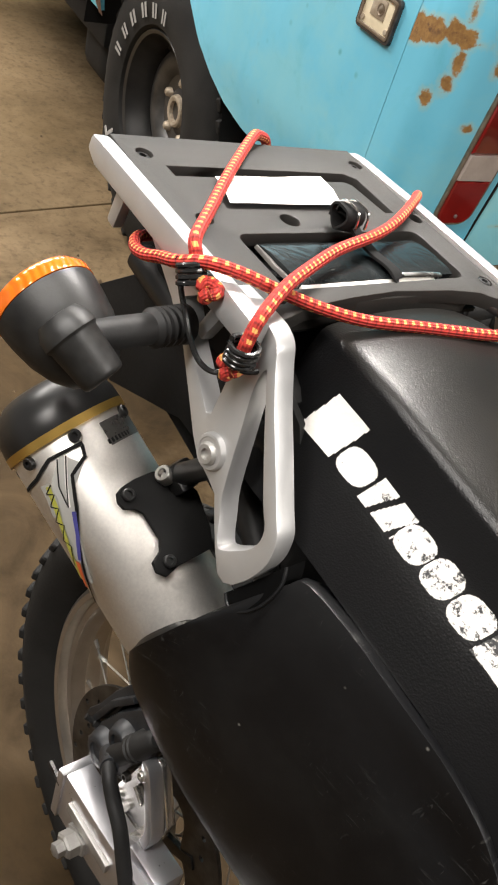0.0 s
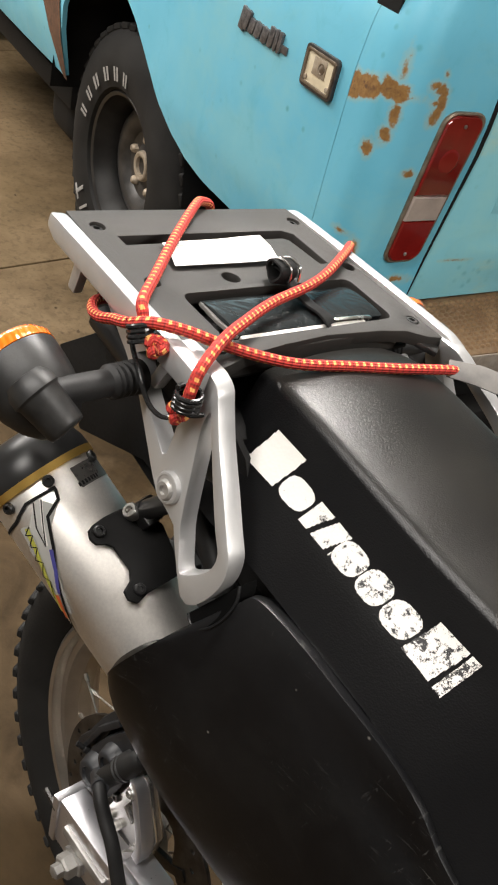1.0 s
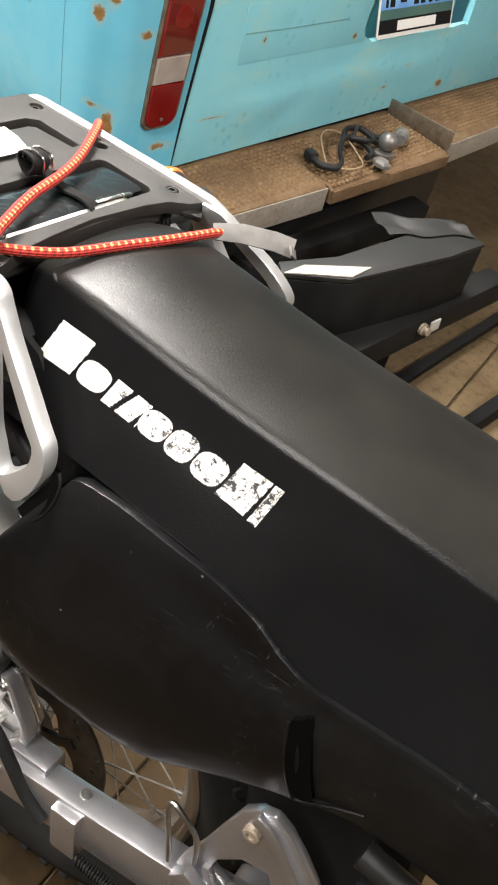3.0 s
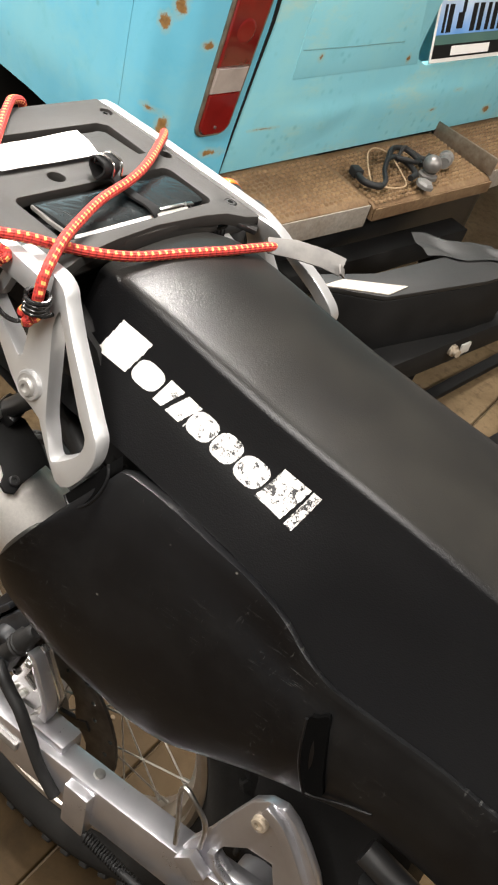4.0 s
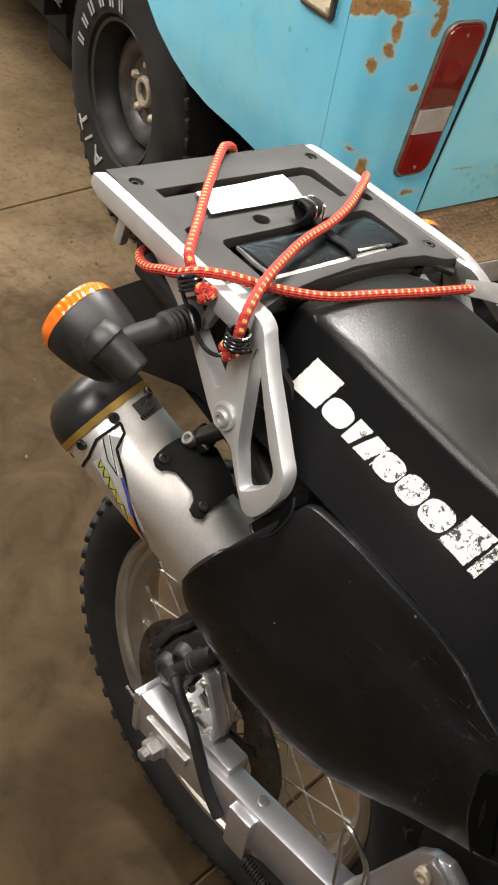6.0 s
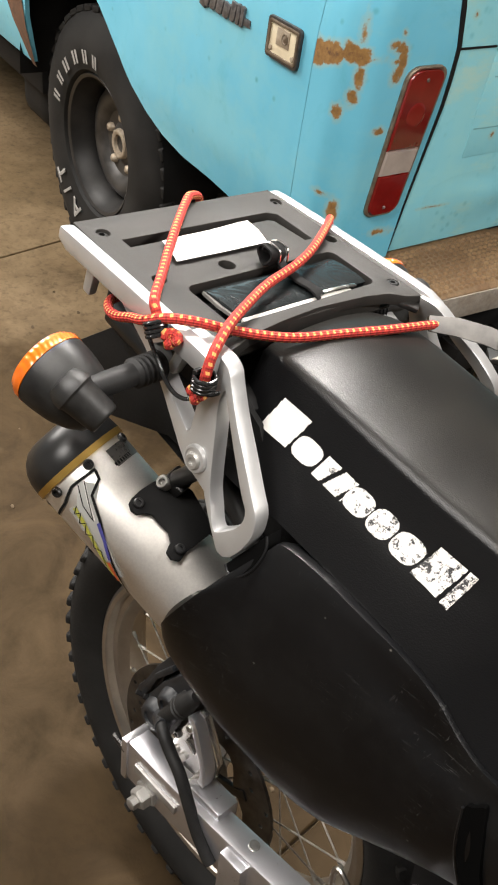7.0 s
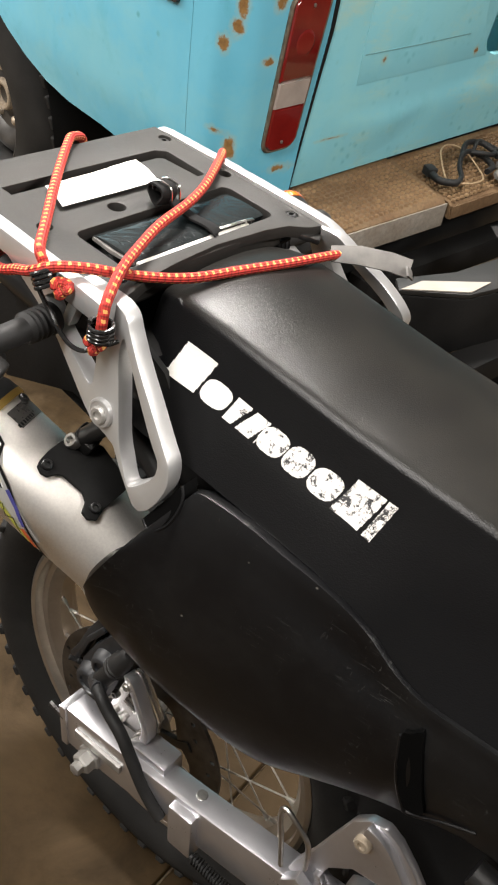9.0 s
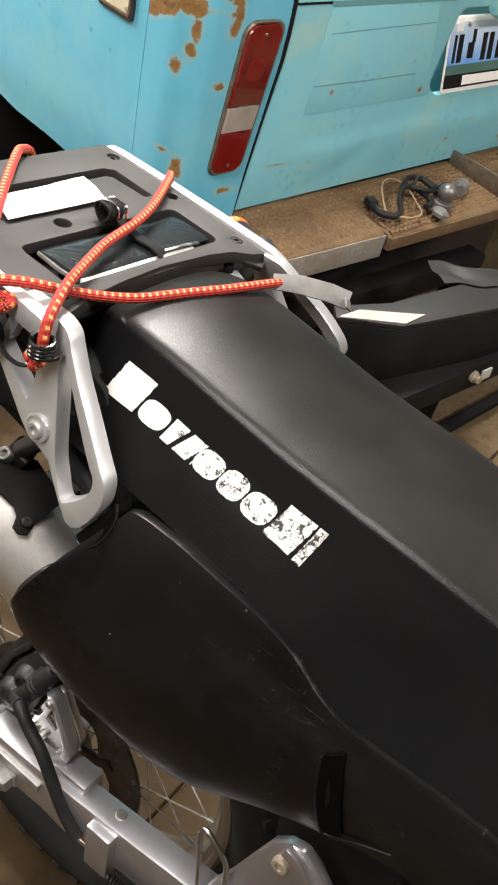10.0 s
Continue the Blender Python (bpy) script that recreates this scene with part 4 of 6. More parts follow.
def build_rail(side):
    slope, top = (0.15, 0.138) if side < 0 else (0.45, 0.134)

    def at(x, z, out=0.0):
        return Vector((x, side * (top + slope * (0.905 - z) + out), z))
    bm = bmesh.new()
    # upper rail along the plate; it spreads a little towards the seat
    spread = (0.1325, 0.1342, 0.1390, 0.1450, 0.1462) if side < 0 else (0.1275, 0.1278, 0.1280, 0.1285, 0.1290)
    ys = [side * v for v in spread]
    front = (0.9090, 0.9064, 0.9052) if side < 0 else (0.9085, 0.9046, 0.9036)
    bar(bm, [(-0.2425, ys[0], 0.9135), (-0.228, ys[1], 0.9110), (-0.15, ys[2], front[0]), (-0.05, ys[3], front[1]), (-0.024, ys[4], front[2])] + ([(-0.008, side * 0.1325, 0.8985)] if side > 0 else []), [0.012, 0.0185, 0.0195, 0.0195, 0.0180] if side < 0 else [0.012, 0.0185, 0.0195, 0.0185, 0.0165, 0.0130], 0.0135, (0, 1, 0), 0.0030)
    # cast frame below it: the strut, the boss and the grab handle in one sheet with two openings
    outline = [(-0.1725, 0.9070), (-0.1371, 0.8895), (-0.1081, 0.8749), (-0.0792, 0.8565), (-0.0585, 0.8376), (-0.0384, 0.8190), (-0.0278, 0.8110), (-0.0101, 0.8060), (-0.0007, 0.8025), (0.0081, 0.7909), (0.0200, 0.7766), (0.0315, 0.7650), (0.0390, 0.7640)]
    outline += [(q.x, q.y) for q in curve([(0.0456, 0.7690, 0), (0.0520, 0.7800, 0), (0.0570, 0.7946, 0), (0.0577, 0.8055, 0), (0.0545, 0.8174, 0), (0.0449, 0.8290, 0), (0.0263, 0.8515, 0), (0.0073, 0.8740, 0), (-0.0080, 0.8950, 0), (-0.0150, 0.9050, 0), (-0.0260, 0.9100, 0), (-0.0420, 0.9110, 0)], 4)]
    if side > 0:
        outline = outline[:9] + [(0.020, 0.7950), (0.036, 0.7900)] + [(q.x, q.y) for q in curve([(0.0480, 0.797, 0), (0.0620, 0.815, 0), (0.0710, 0.835, 0), (0.0730, 0.8485, 0), (0.0650, 0.8625, 0), (0.0450, 0.8795, 0), (0.0165, 0.8945, 0), (-0.0020, 0.9060, 0), (-0.0160, 0.9080, 0), (-0.0420, 0.9080, 0)], 4)]
    outline += [(-0.120, 0.9110), (-0.160, 0.9125)]
    window = [(-0.0980, 0.8820), (-0.0800, 0.8960), (-0.0700, 0.9000), (-0.0540, 0.9020), (-0.0440, 0.8970), (-0.0385, 0.8850), (-0.0362, 0.8725), (-0.0347, 0.8576), (-0.0335, 0.8400), (-0.0370, 0.8375), (-0.0510, 0.8469), (-0.0721, 0.8604), (-0.0857, 0.8715)]
    grip = [(q.x, q.y) for q in curve([(-0.0135, 0.8885, 0), (-0.0145, 0.8760, 0), (-0.0070, 0.8480, 0), (0.0040, 0.8100, 0), (0.0120, 0.7945, 0), (0.0205, 0.7800, 0), (0.0262, 0.7800, 0), (0.0390, 0.7930, 0), (0.0445, 0.8030, 0), (0.0436, 0.8147, 0), (0.0334, 0.8262, 0), (0.0100, 0.8570, 0), (-0.0090, 0.8840, 0)], 3, True)]
    if side > 0:
        grip = [(q.x, q.y) for q in curve([(-0.0135, 0.8885, 0), (-0.0120, 0.8700, 0), (0.0100, 0.8300, 0), (0.0300, 0.8070, 0), (0.0420, 0.8090, 0), (0.0560, 0.8280, 0), (0.0590, 0.8420, 0), (0.0480, 0.8580, 0), (0.0250, 0.8740, 0), (0.0020, 0.8880, 0)], 3, True)]
    thick = 0.0150
    place = Matrix(((1, 0, 0, 0), (0, -side * slope, side, side * (top + slope * 0.905 - thick)), (0, 1, 0, 0), (0, 0, 0, 1)))
    plate(bm, outline, [window, grip], place, thick, 0.0032)
    # short post inside the upper opening
    bar(bm, [at(-0.0660, 0.904, -0.008), at(-0.0760, 0.868, -0.008)], [0.012, 0.009], 0.010, (0, 1, 0), 0.002)
    lathe(bm, at(-0.0180, 0.8212, -0.010), (0, side, 0.12), [(0, 0.0125), (0.0115, 0.0123), (0.0132, 0.0114), (0.0135, 0.0098), (0.0128, 0.0090), (0.0128, 0)], 28)
    rail = part("side_rail", bm, M["silver"], rack, "silver painted cast grab rail")
    bm = lathe(bmesh.new(), at(-0.0180, 0.8212, 0.0026), (0, side, 0.12), [(0, 0.0078), (0.0012, 0.0078), (0.0022, 0.0066), (0.0030, 0.0062), (0.0030, 0.0036), (0.0008, 0.0034), (0.0008, 0)], 20)
    part("rail_bolt", bm, M["cast"], rail, "socket-head bolt")
    bm = bar(bmesh.new(), [(-0.2010, side * 0.127, 0.906), (-0.2090, side * 0.1255, 0.868)], [0.0125, 0.0105], 0.009, (0, 1, 0), 0.0025)
    part("hook_tab", bm, M["silver"], rail)


def build_rack():
    global rack
    outline = [(-0.243, -0.1255), (-0.243, 0.1205), (-0.024, 0.1210), (-0.029, 0.104), (-0.040, 0.088), (-0.0455, 0.060), (-0.0500, 0.0), (-0.0470, -0.050), (-0.0420, -0.090), (-0.035, -0.112), (-0.028, -0.1385)]
    groove = [(-0.203, -0.101), (-0.203, 0.080), (-0.196, 0.090), (-0.146, 0.090), (-0.146, 0.080), (-0.186, 0.076), (-0.190, 0.070), (-0.190, -0.101)]
    pocket = rounded(-0.120, -0.096, -0.060, 0.091, 0.008)
    holes = [circle(-0.219, -0.110, 0.0065, 14), circle(-0.219, 0.110, 0.0065, 14), circle(-0.053, 0.110, 0.006, 14), circle(-0.053, -0.110, 0.006, 14), circle(-0.136, -0.034, 0.0075, 16, 1.1), circle(-0.136, 0.034, 0.0075, 16, 1.1), circle(-0.138, -0.110, 0.0065, 14), circle(-0.138, 0.110, 0.0065, 14)]
    slope = pose(0, 0, 0.8955, 0, 3.0, 0)
    bm = plate(bmesh.new(), outline, [groove, pocket, *holes], slope, 0.012, 0.0012)
    rack = part("luggage_rack", bm, M["grey"], motorcycle, "charcoal moulded rack plate between silver rails")
    bm = box(bmesh.new(), (-0.1455, 0, 0.889), (0.190, 0.232, 0.004), (0, 3.0, 0), 0.001)
    part("rack_tray", bm, M["matt"], rack, "dark tray under the rack openings")
    bm = bar(bmesh.new(), [(-0.0505, -0.096, 0.896), (-0.0510, 0, 0.896), (-0.0505, 0.094, 0.896)], 0.020, 0.006, (-1, 0, 0.06), 0.0012)
    part("front_lip", bm, M["grey"], rack, "upright front edge")
    for s in (-1, 1):
        for x, z in ((-0.219, 0.9165), (-0.053, 0.910)):
            part("rack_bolt", bolt(bmesh.new(), (x, s * 0.110, z - 0.004), (0, 0, 1), 0.0055, 0.004), M["black"], rack)
    for s in (-1, 1):
        build_rail(s)
    # brackets at the seat end
    bm = box(bmesh.new(), (-0.034, 0.107, 0.899), (0.034, 0.016, 0.006), (0, 6, 30), 0.003)
    part("seat_bracket", bm, M["disc"], rack)
    bm = bmesh.new()
    box(bm, (-0.145, 0, 0.845), (0.19, 0.17, 0.06), (0, 6, 0), 0.015)
    part("tail_frame", bm, M["matt"], rack, "dark tail frame under the rack")
    return rack


def build_silencer():
    a = Vector((0.8323, 0.2705, -0.4838)).normalized()
    o = Vector((-0.1478, -0.1694, 0.7367))
    r = 0.0456
    silencer = part("silencer", lathe(bmesh.new(), o, a, [(0.0, r * 0.98), (0.002, r), (0.12, r), (0.225, r), (0.236, r * 0.97), (0.237, 0)], 56), M["steel"], motorcycle, "brushed stainless exhaust silencer")
    prof = [(0.006, r * 1.045), (0.004, r * 1.05), (-0.006, r * 1.035), (-0.015, r * 0.97), (-0.023, r * 0.86), (-0.029, r * 0.70), (-0.031, r * 0.56), (-0.030, r * 0.45), (-0.020, r * 0.40), (-0.018, 0)]
    part("end_cap", lathe(bmesh.new(), o, a, prof, 48), M["black"], silencer, "satin black end cap")
    part("gold_ring", lathe(bmesh.new(), o, a, [(0.004, r * 1.01), (0.004, r * 1.055), (0.0105, r * 1.055), (0.0105, r * 1.01)], 56), M["gold"], silencer, "gold anodised ring")
    up = (Vector((0, 0, 1)) - a * a.z).normalized()
    side = a.cross(up)
    def on(h, deg, lift=0.0):
        d = up * math.cos(radians(deg)) + side * math.sin(radians(deg))
        return o + a * h + d * (r + lift), d
    for deg in (-85, -26, 35, 84, 150, 210):
        p, d = on(0.0155, deg)
        part("rivet", bolt(bmesh.new(), p - d * 0.001, d, 0.0048, 0.0045), M["black"], silencer)
    def skin(name, material, label, h0, h1, d0, d1, lift, n=14, skew=0.0, taper=0.0):
        bm = bmesh.new()
        rows = []
        for i in range(n + 1):
            u = i / n
            h = h0 + (h1 - h0) * u
            mid, half = (d0 + d1) / 2 + skew * u, (d1 - d0) / 2 * (1 - taper * u)
            rows.append([on(h, mid - half + 2 * half * k / 8, lift)[0] for k in range(9)])
        bridge(bm, rows, False, False)
        return part(name, bm, material, silencer, label)
    skin("band", M["band"], "smoky clear band", 0.016, 0.034, -75, 10, 0.0004)
    for k in range(7):
        skin("print_bar", M["matt"], "", 0.0290, 0.0325, -16 + 4.2 * k, -13.4 + 4.2 * k, 0.0006, 2)
    # the maker's sticker on the outer flank: a pale panel with a black zigzag edge and coloured stripes
    def stroke(name, points, width, material, lift, label=""):
        bm = bmesh.new()
        fine = []
        for (h0, d0), (h1, d1) in zip(points, points[1:]):
            fine += [(h0 + (h1 - h0) * k / 5, d0 + (d1 - d0) * k / 5) for k in range(5)]
        fine.append(points[-1])
        pts = [on(h, d, lift) for h, d in fine]
        rows = []
        for i, (p, d) in enumerate(pts):
            t = (pts[min(i + 1, len(pts) - 1)][0] - pts[max(i - 1, 0)][0]).normalized()
            s = t.cross(d).normalized() * width / 2
            rows.append([p - s, p + s])
        bridge(bm, rows, False, False)
        return part(name, bm, material, silencer, label)
    stroke("sticker", [(0.028, 47), (0.040, 66), (0.070, 86), (0.108, 106)], 0.017, M["sticker"], 0.0003, "silver sticker panel edged black")
    stroke("sticker", [(0.034, 82), (0.046, 84), (0.058, 90)], 0.010, M["sticker"], 0.0005, "white sticker field")
    stroke("sticker", [(0.024, 50), (0.040, 62), (0.056, 72)], 0.0022, M["paper"], 0.0007, "white sticker spike")
    stroke("sticker_edge", [(0.0307, 118), (0.0275, 87), (0.0205, 65), (0.0222, 33), (0.0312, 36.6), (0.0379, 54), (0.0586, 66), (0.0943, 93.7), (0.1252, 116.5)], 0.0026, M["matt"], 0.0010)
    stroke("sticker_edge", [(0.023, 58), (0.040, 70), (0.056, 73), (0.024, 50)], 0.0010, M["matt"], 0.0010)
    stroke("sticker_bar", [(0.036, 80), (0.050, 84), (0.075, 96), (0.105, 113)], 0.0044, M["yellow"], 0.0012, "yellow printed stripe")
    stroke("sticker_bar", [(0.036, 76), (0.040, 86), (0.043, 78), (0.049, 90), (0.053, 82), (0.060, 95), (0.065, 87), (0.074, 101), (0.080, 94), (0.094, 109)], 0.0010, M["matt"], 0.0014, "black scribbled print")
    stroke("sticker_bar", [(0.060, 70), (0.076, 80), (0.092, 95)], 0.0034, M["blue"], 0.0011)
    stroke("sticker_bar", [(0.092, 99), (0.112, 112)], 0.0046, M["orange"], 0.0014)
    # hanger bracket: a black plate lying on top, with two feet and a bolt block
    bm = bmesh.new()
    place = Matrix((( a.x, side.x, up.x, o.x), (a.y, side.y, up.y, o.y), (a.z, side.z, up.z, o.z), (0, 0, 0, 1)))
    lift = r + 0.001
    m = place @ Matrix.Rotation(radians(-12), 4, "X") @ Matrix.Translation((0, 0, lift))
    outline = [(0.0645, 0.0172), (0.0706, 0.0201), (0.0765, 0.0185), (0.0805, 0.0112), (0.0860, 0.0075), (0.1070, 0.0070), (0.1140, 0.0115), (0.1178, 0.0213), (0.1252, 0.0226), (0.1317, 0.0176), (0.1301, 0.0058), (0.1340, -0.0262), (0.1208, -0.0335), (0.0938, -0.0400), (0.0700, -0.0323), (0.0640, -0.0148), (0.0622, 0.0000), (0.0625, 0.0110)]
    plate(bm, outline, [], m, 0.004, 0.0012)
    bracket = part("hanger_bracket", bm, M["matt"], silencer, "black steel silencer bracket")
    for h, y in ((0.0695, 0.0115), (0.1235, 0.0110)):
        p = m @ Vector((h, y, 0.004))
        part("bracket_bolt", bolt(bmesh.new(), p, m.to_3x3() @ Vector((0, 0, 1)), 0.0048, 0.004), M["black"], bracket)
    bm = box(bmesh.new(), (0, 0, 0), (0.022, 0.020, 0.016), (0, 0, 0), 0.004)
    bm.transform(m @ Matrix.Translation((0.078, -0.030, 0.010)))
    rod(bm, m @ Vector((0.076, -0.028, 0.012)), (-0.020, -0.118, 0.805), 0.0085, 16)
    part("bolt_block", bm, M["black"], bracket)
    bm = bolt(bmesh.new(), m @ Vector((0.0735, -0.0215, 0.008)), Vector((-0.1, -0.75, 0.65)), 0.0068, 0.0085)
    part("bracket_bolt", bm, M["zinc"], bracket, "socket bolt")
    return silencer


def build_indicator():
    # stalk out of the tail, body like a bowl that opens to the rear
    c = Vector((-0.100, -0.2210, 0.8640))
    axis = Vector((-0.93, -0.20, 0.27)).normalized()
    prof = [(-0.038, 0.0), (-0.037, 0.010), (-0.032, 0.0175), (-0.022, 0.0245), (-0.008, 0.0295), (0.006, 0.0318), (0.015, 0.0325), (0.018, 0.0325), (0.018, 0.0)]
    body = part("rear_indicator", lathe(bmesh.new(), c, axis, prof, 48), M["indicator"], motorcycle, "black indicator with an amber lens")
    part("lens", lathe(bmesh.new(), c, axis, [(0.0185, 0.0), (0.0185, 0.0330), (0.024, 0.0330), (0.029, 0.0300), (0.033, 0.018), (0.034, 0.0)], 48), M["amber"], body, "ribbed amber lens")
    a, b = Vector((-0.082, -0.148, 0.873)), Vector((-0.076, -0.206, 0.876))
    prof = [(0, 0.013)]
    for k in range(4):
        h = 0.006 + 0.0055 * k
        prof += [(h, 0.0128), (h + 0.0012, 0.0112), (h + 0.0030, 0.0112), (h + 0.0042, 0.0126)]
    prof += [(0.030, 0.0098), (0.074, 0.0100), (0.076, 0.0)]
    part("stalk", lathe(bmesh.new(), a, b - a, prof, 28), M["rubber"], body, "ribbed rubber stalk")
    k = Vector((-0.0765, -0.2325, 0.8775))
    part("base", lathe(bmesh.new(), k, Vector((-0.0550, -0.2215, 0.8650)) - k, [(-0.014, 0.0), (-0.012, 0.0130), (-0.006, 0.0165), (0.001, 0.0172), (0.0022, 0.0160), (0.0032, 0.0155), (0.024, 0.0139), (0.0285, 0.0135), (0.0302, 0.0127), (0.0310, 0.0112), (0.0312, 0.0100), (0.0310, 0)], 32), M["indicator"], body)
    mirror = copy_part(body, pose(0, -0.030, -0.014) @ Matrix.Diagonal((1, -1, 1, 1)))
    return body


def copy_part(ob, m):
    made = {}
    for o in (ob, *ob.children_recursive):
        made[o] = o.copy()
        scene.collection.objects.link(made[o])
        made[o].parent = made.get(o.parent, o.parent)
    made[ob].matrix_basis = m
    return made[ob]


def build_tail():
    # mudguard and black inner parts below the rack
    bm = bmesh.new()
    rows = []
    for x, z in ((-0.235, 0.790), (-0.18, 0.785), (-0.10, 0.770), (0.02, 0.745), (0.12, 0.700)):
        rows.append([Vector((x, y, z + 0.03 * (1 - (y / 0.095) ** 2) - 0.014 * (abs(y) > 0.09))) for y in (-0.098, -0.085, -0.05, 0, 0.05, 0.085, 0.098)])
    bridge(bm, rows, False, False)
    bmesh.ops.solidify(bm, geom=bm.faces[:], thickness=0.004)
    part("rear_mudguard", bm, M["matt"], motorcycle, "black plastic rear mudguard")
    bm = bmesh.new()
    box(bm, (-0.10, -0.055, 0.835), (0.17, 0.10, 0.07), (0, 8, 0), 0.012)
    box(bm, (0.03, -0.045, 0.775), (0.14, 0.09, 0.10), (0, 10, 0), 0.02)
    box(bm, (0.10, 0.0, 0.72), (0.18, 0.18, 0.10), (0, 6, 0), 0.02)
    part("tail_body", bm, M["matt"], motorcycle, "matt black inner bodywork")
    outline = [(-0.245, 0.790), (-0.170, 0.856), (-0.06, 0.880), (0.00, 0.85), (0.04, 0.79), (-0.02, 0.765), (-0.10, 0.770), (-0.19, 0.735)]
    bm = plate(bmesh.new(), outline, [], pose(0, -0.098, 0, 90), 0.006, 0.001)
    part("tail_side_panel", bm, M["matt"], motorcycle, "black tail side panel")
    bm = bmesh.new()
    rod(bm, (-0.20, -0.10, 0.845), (0.12, -0.10, 0.80), 0.012, 14)
    rod(bm, (-0.03, -0.11, 0.79), (0.10, -0.11, 0.70), 0.010, 14)
    part("subframe_tube", bm, M["black"], motorcycle)


build_rear_wheel()
build_swingarm()
build_brake()
build_footrest()
seat = build_seat()
build_seat_mark()
build_cover(-1)
build_cover(1)
build_rack()
build_silencer()
build_indicator()
build_tail()

# ---- things on the rack ----
def on_rack(name, label, category, bm, material, group="", kind=""):
    return thing(name, BIKE, label, category, bm, material, group, kind)


def coil(bm, a, b, r, turns, wire):
    a, b = Vector(a), Vector(b)
    d = (b - a).normalized()
    s = d.orthogonal().normalized()
    u = d.cross(s)
    n = int(turns * 14)
    pts = [a + (b - a) * (k / n) + r * (math.cos(k * math.tau / 14) * s + math.sin(k * math.tau / 14) * u) for k in range(n + 1)]
    return tube(bm, pts, wire, 7)


def knot(place):
    p = Vector(place)
    pts = [p + Vector((0.0048 * math.cos(a) + 0.0015 * math.sin(3 * a), 0.0035 * math.sin(2 * a), 0.0040 * math.sin(a))) for a in [k * math.tau / 26 for k in range(26)]]
    return tube(bmesh.new(), pts, 0.0042, 10, True, uv=0.0085)


def build_cords():
    r = 0.0042
    path = [(-0.0765, -0.159, 0.912), (-0.0835, -0.1565, 0.922), (-0.0930, -0.1525, 0.9285), (-0.122, -0.122, 0.930), (-0.172, -0.070, 0.930), (-0.2280, -0.0075, 0.931), (-0.243, 0.013, 0.927), (-0.252, 0.032, 0.918), (-0.250, 0.034, 0.900), (-0.235, 0.010, 0.882), (-0.205, -0.05, 0.870), (-0.185, -0.105, 0.874), (-0.172, -0.131, 0.880), (-0.1535, -0.1455, 0.884), (-0.132, -0.1535, 0.892), (-0.1115, -0.1570, 0.903), (-0.090, -0.1625, 0.914), (-0.072, -0.1570, 0.9245), (-0.060, -0.138, 0.9235), (-0.049, -0.116, 0.918), (-0.037, -0.0885, 0.912), (-0.023, -0.057, 0.909), (-0.010, -0.014, 0.909), (0.0034, 0.0297, 0.909), (0.0125, 0.078, 0.9065), (0.0150, 0.092, 0.905)]
    cord = on_rack("bungee_cord", "red braided elastic cord flecked yellow, stretched over the rack", "bungee cord", tube(bmesh.new(), curve(path, 6), r, 14, uv=0.0125), M["cord"], "bungee cords")
    part("coil", coil(bmesh.new(), (-0.0815, -0.160, 0.9205), (-0.0740, -0.160, 0.9070), 0.0086, 4.5, 0.0017), M["wire"], cord, "black wire coil")
    part("knot", knot((-0.0640, -0.157, 0.9110)), M["cord"], cord)
    bm = tube(bmesh.new(), curve([(-0.0860, -0.158, 0.906), (-0.0841, -0.159, 0.8995), (-0.0725, -0.160, 0.8900), (-0.0608, -0.160, 0.8787), (-0.0480, -0.159, 0.8712), (-0.0361, -0.156, 0.8717), (-0.0300, -0.148, 0.8780)]), 0.0018, 8)
    part("hook", bm, M["wire"], cord, "black wire hook")
    # flat plated hook at the far end
    bm = bmesh.new()
    bar(bm, [(0.011, 0.086, 0.906), (0.030, 0.103, 0.9085), (0.054, 0.118, 0.909), (0.070, 0.127, 0.907)], [0.015, 0.018, 0.018, 0.018], 0.0018, (0.3, -0.7, 0.8), 0.0005)
    bar(bm, [(0.0685, 0.1265, 0.9075), (0.0745, 0.1215, 0.9020)], 0.012, 0.002, (0.8, 0.3, 0.6), 0.0004)
    part("flat_hook", bm, M["tag"], cord, "flat grey plastic hook end")
    path = [(-0.0240, -0.1545, 0.888), (-0.0222, -0.1550, 0.898), (-0.0225, -0.1540, 0.907), (-0.0262, -0.1470, 0.9185), (-0.0400, -0.1210, 0.9275), (-0.0570, -0.0875, 0.9275), (-0.078, -0.042, 0.9260), (-0.095, 0.012, 0.9260), (-0.1125, 0.053, 0.927), (-0.143, 0.1055, 0.9265), (-0.158, 0.128, 0.9240), (-0.166, 0.139, 0.916), (-0.162, 0.142, 0.898), (-0.158, 0.138, 0.870)]
    cord = on_rack("bungee_cord", "red braided elastic cord flecked yellow, hooked into the rail", "bungee cord", tube(bmesh.new(), curve(path, 6), r, 14, uv=0.0125), M["cord"], "bungee cords")
    part("coil", coil(bmesh.new(), (-0.0222, -0.1550, 0.9030), (-0.0222, -0.1550, 0.8885), 0.0086, 4.5, 0.0017), M["wire"], cord, "black wire coil")
    part("knot", knot((-0.0290, -0.1540, 0.8810)), M["cord"], cord)
    bm = tube(bmesh.new(), curve([(-0.0225, -0.1600, 0.889), (-0.0200, -0.1500, 0.884), (-0.0180, -0.140, 0.884)]), 0.0018, 8)
    part("hook", bm, M["wire"], cord)


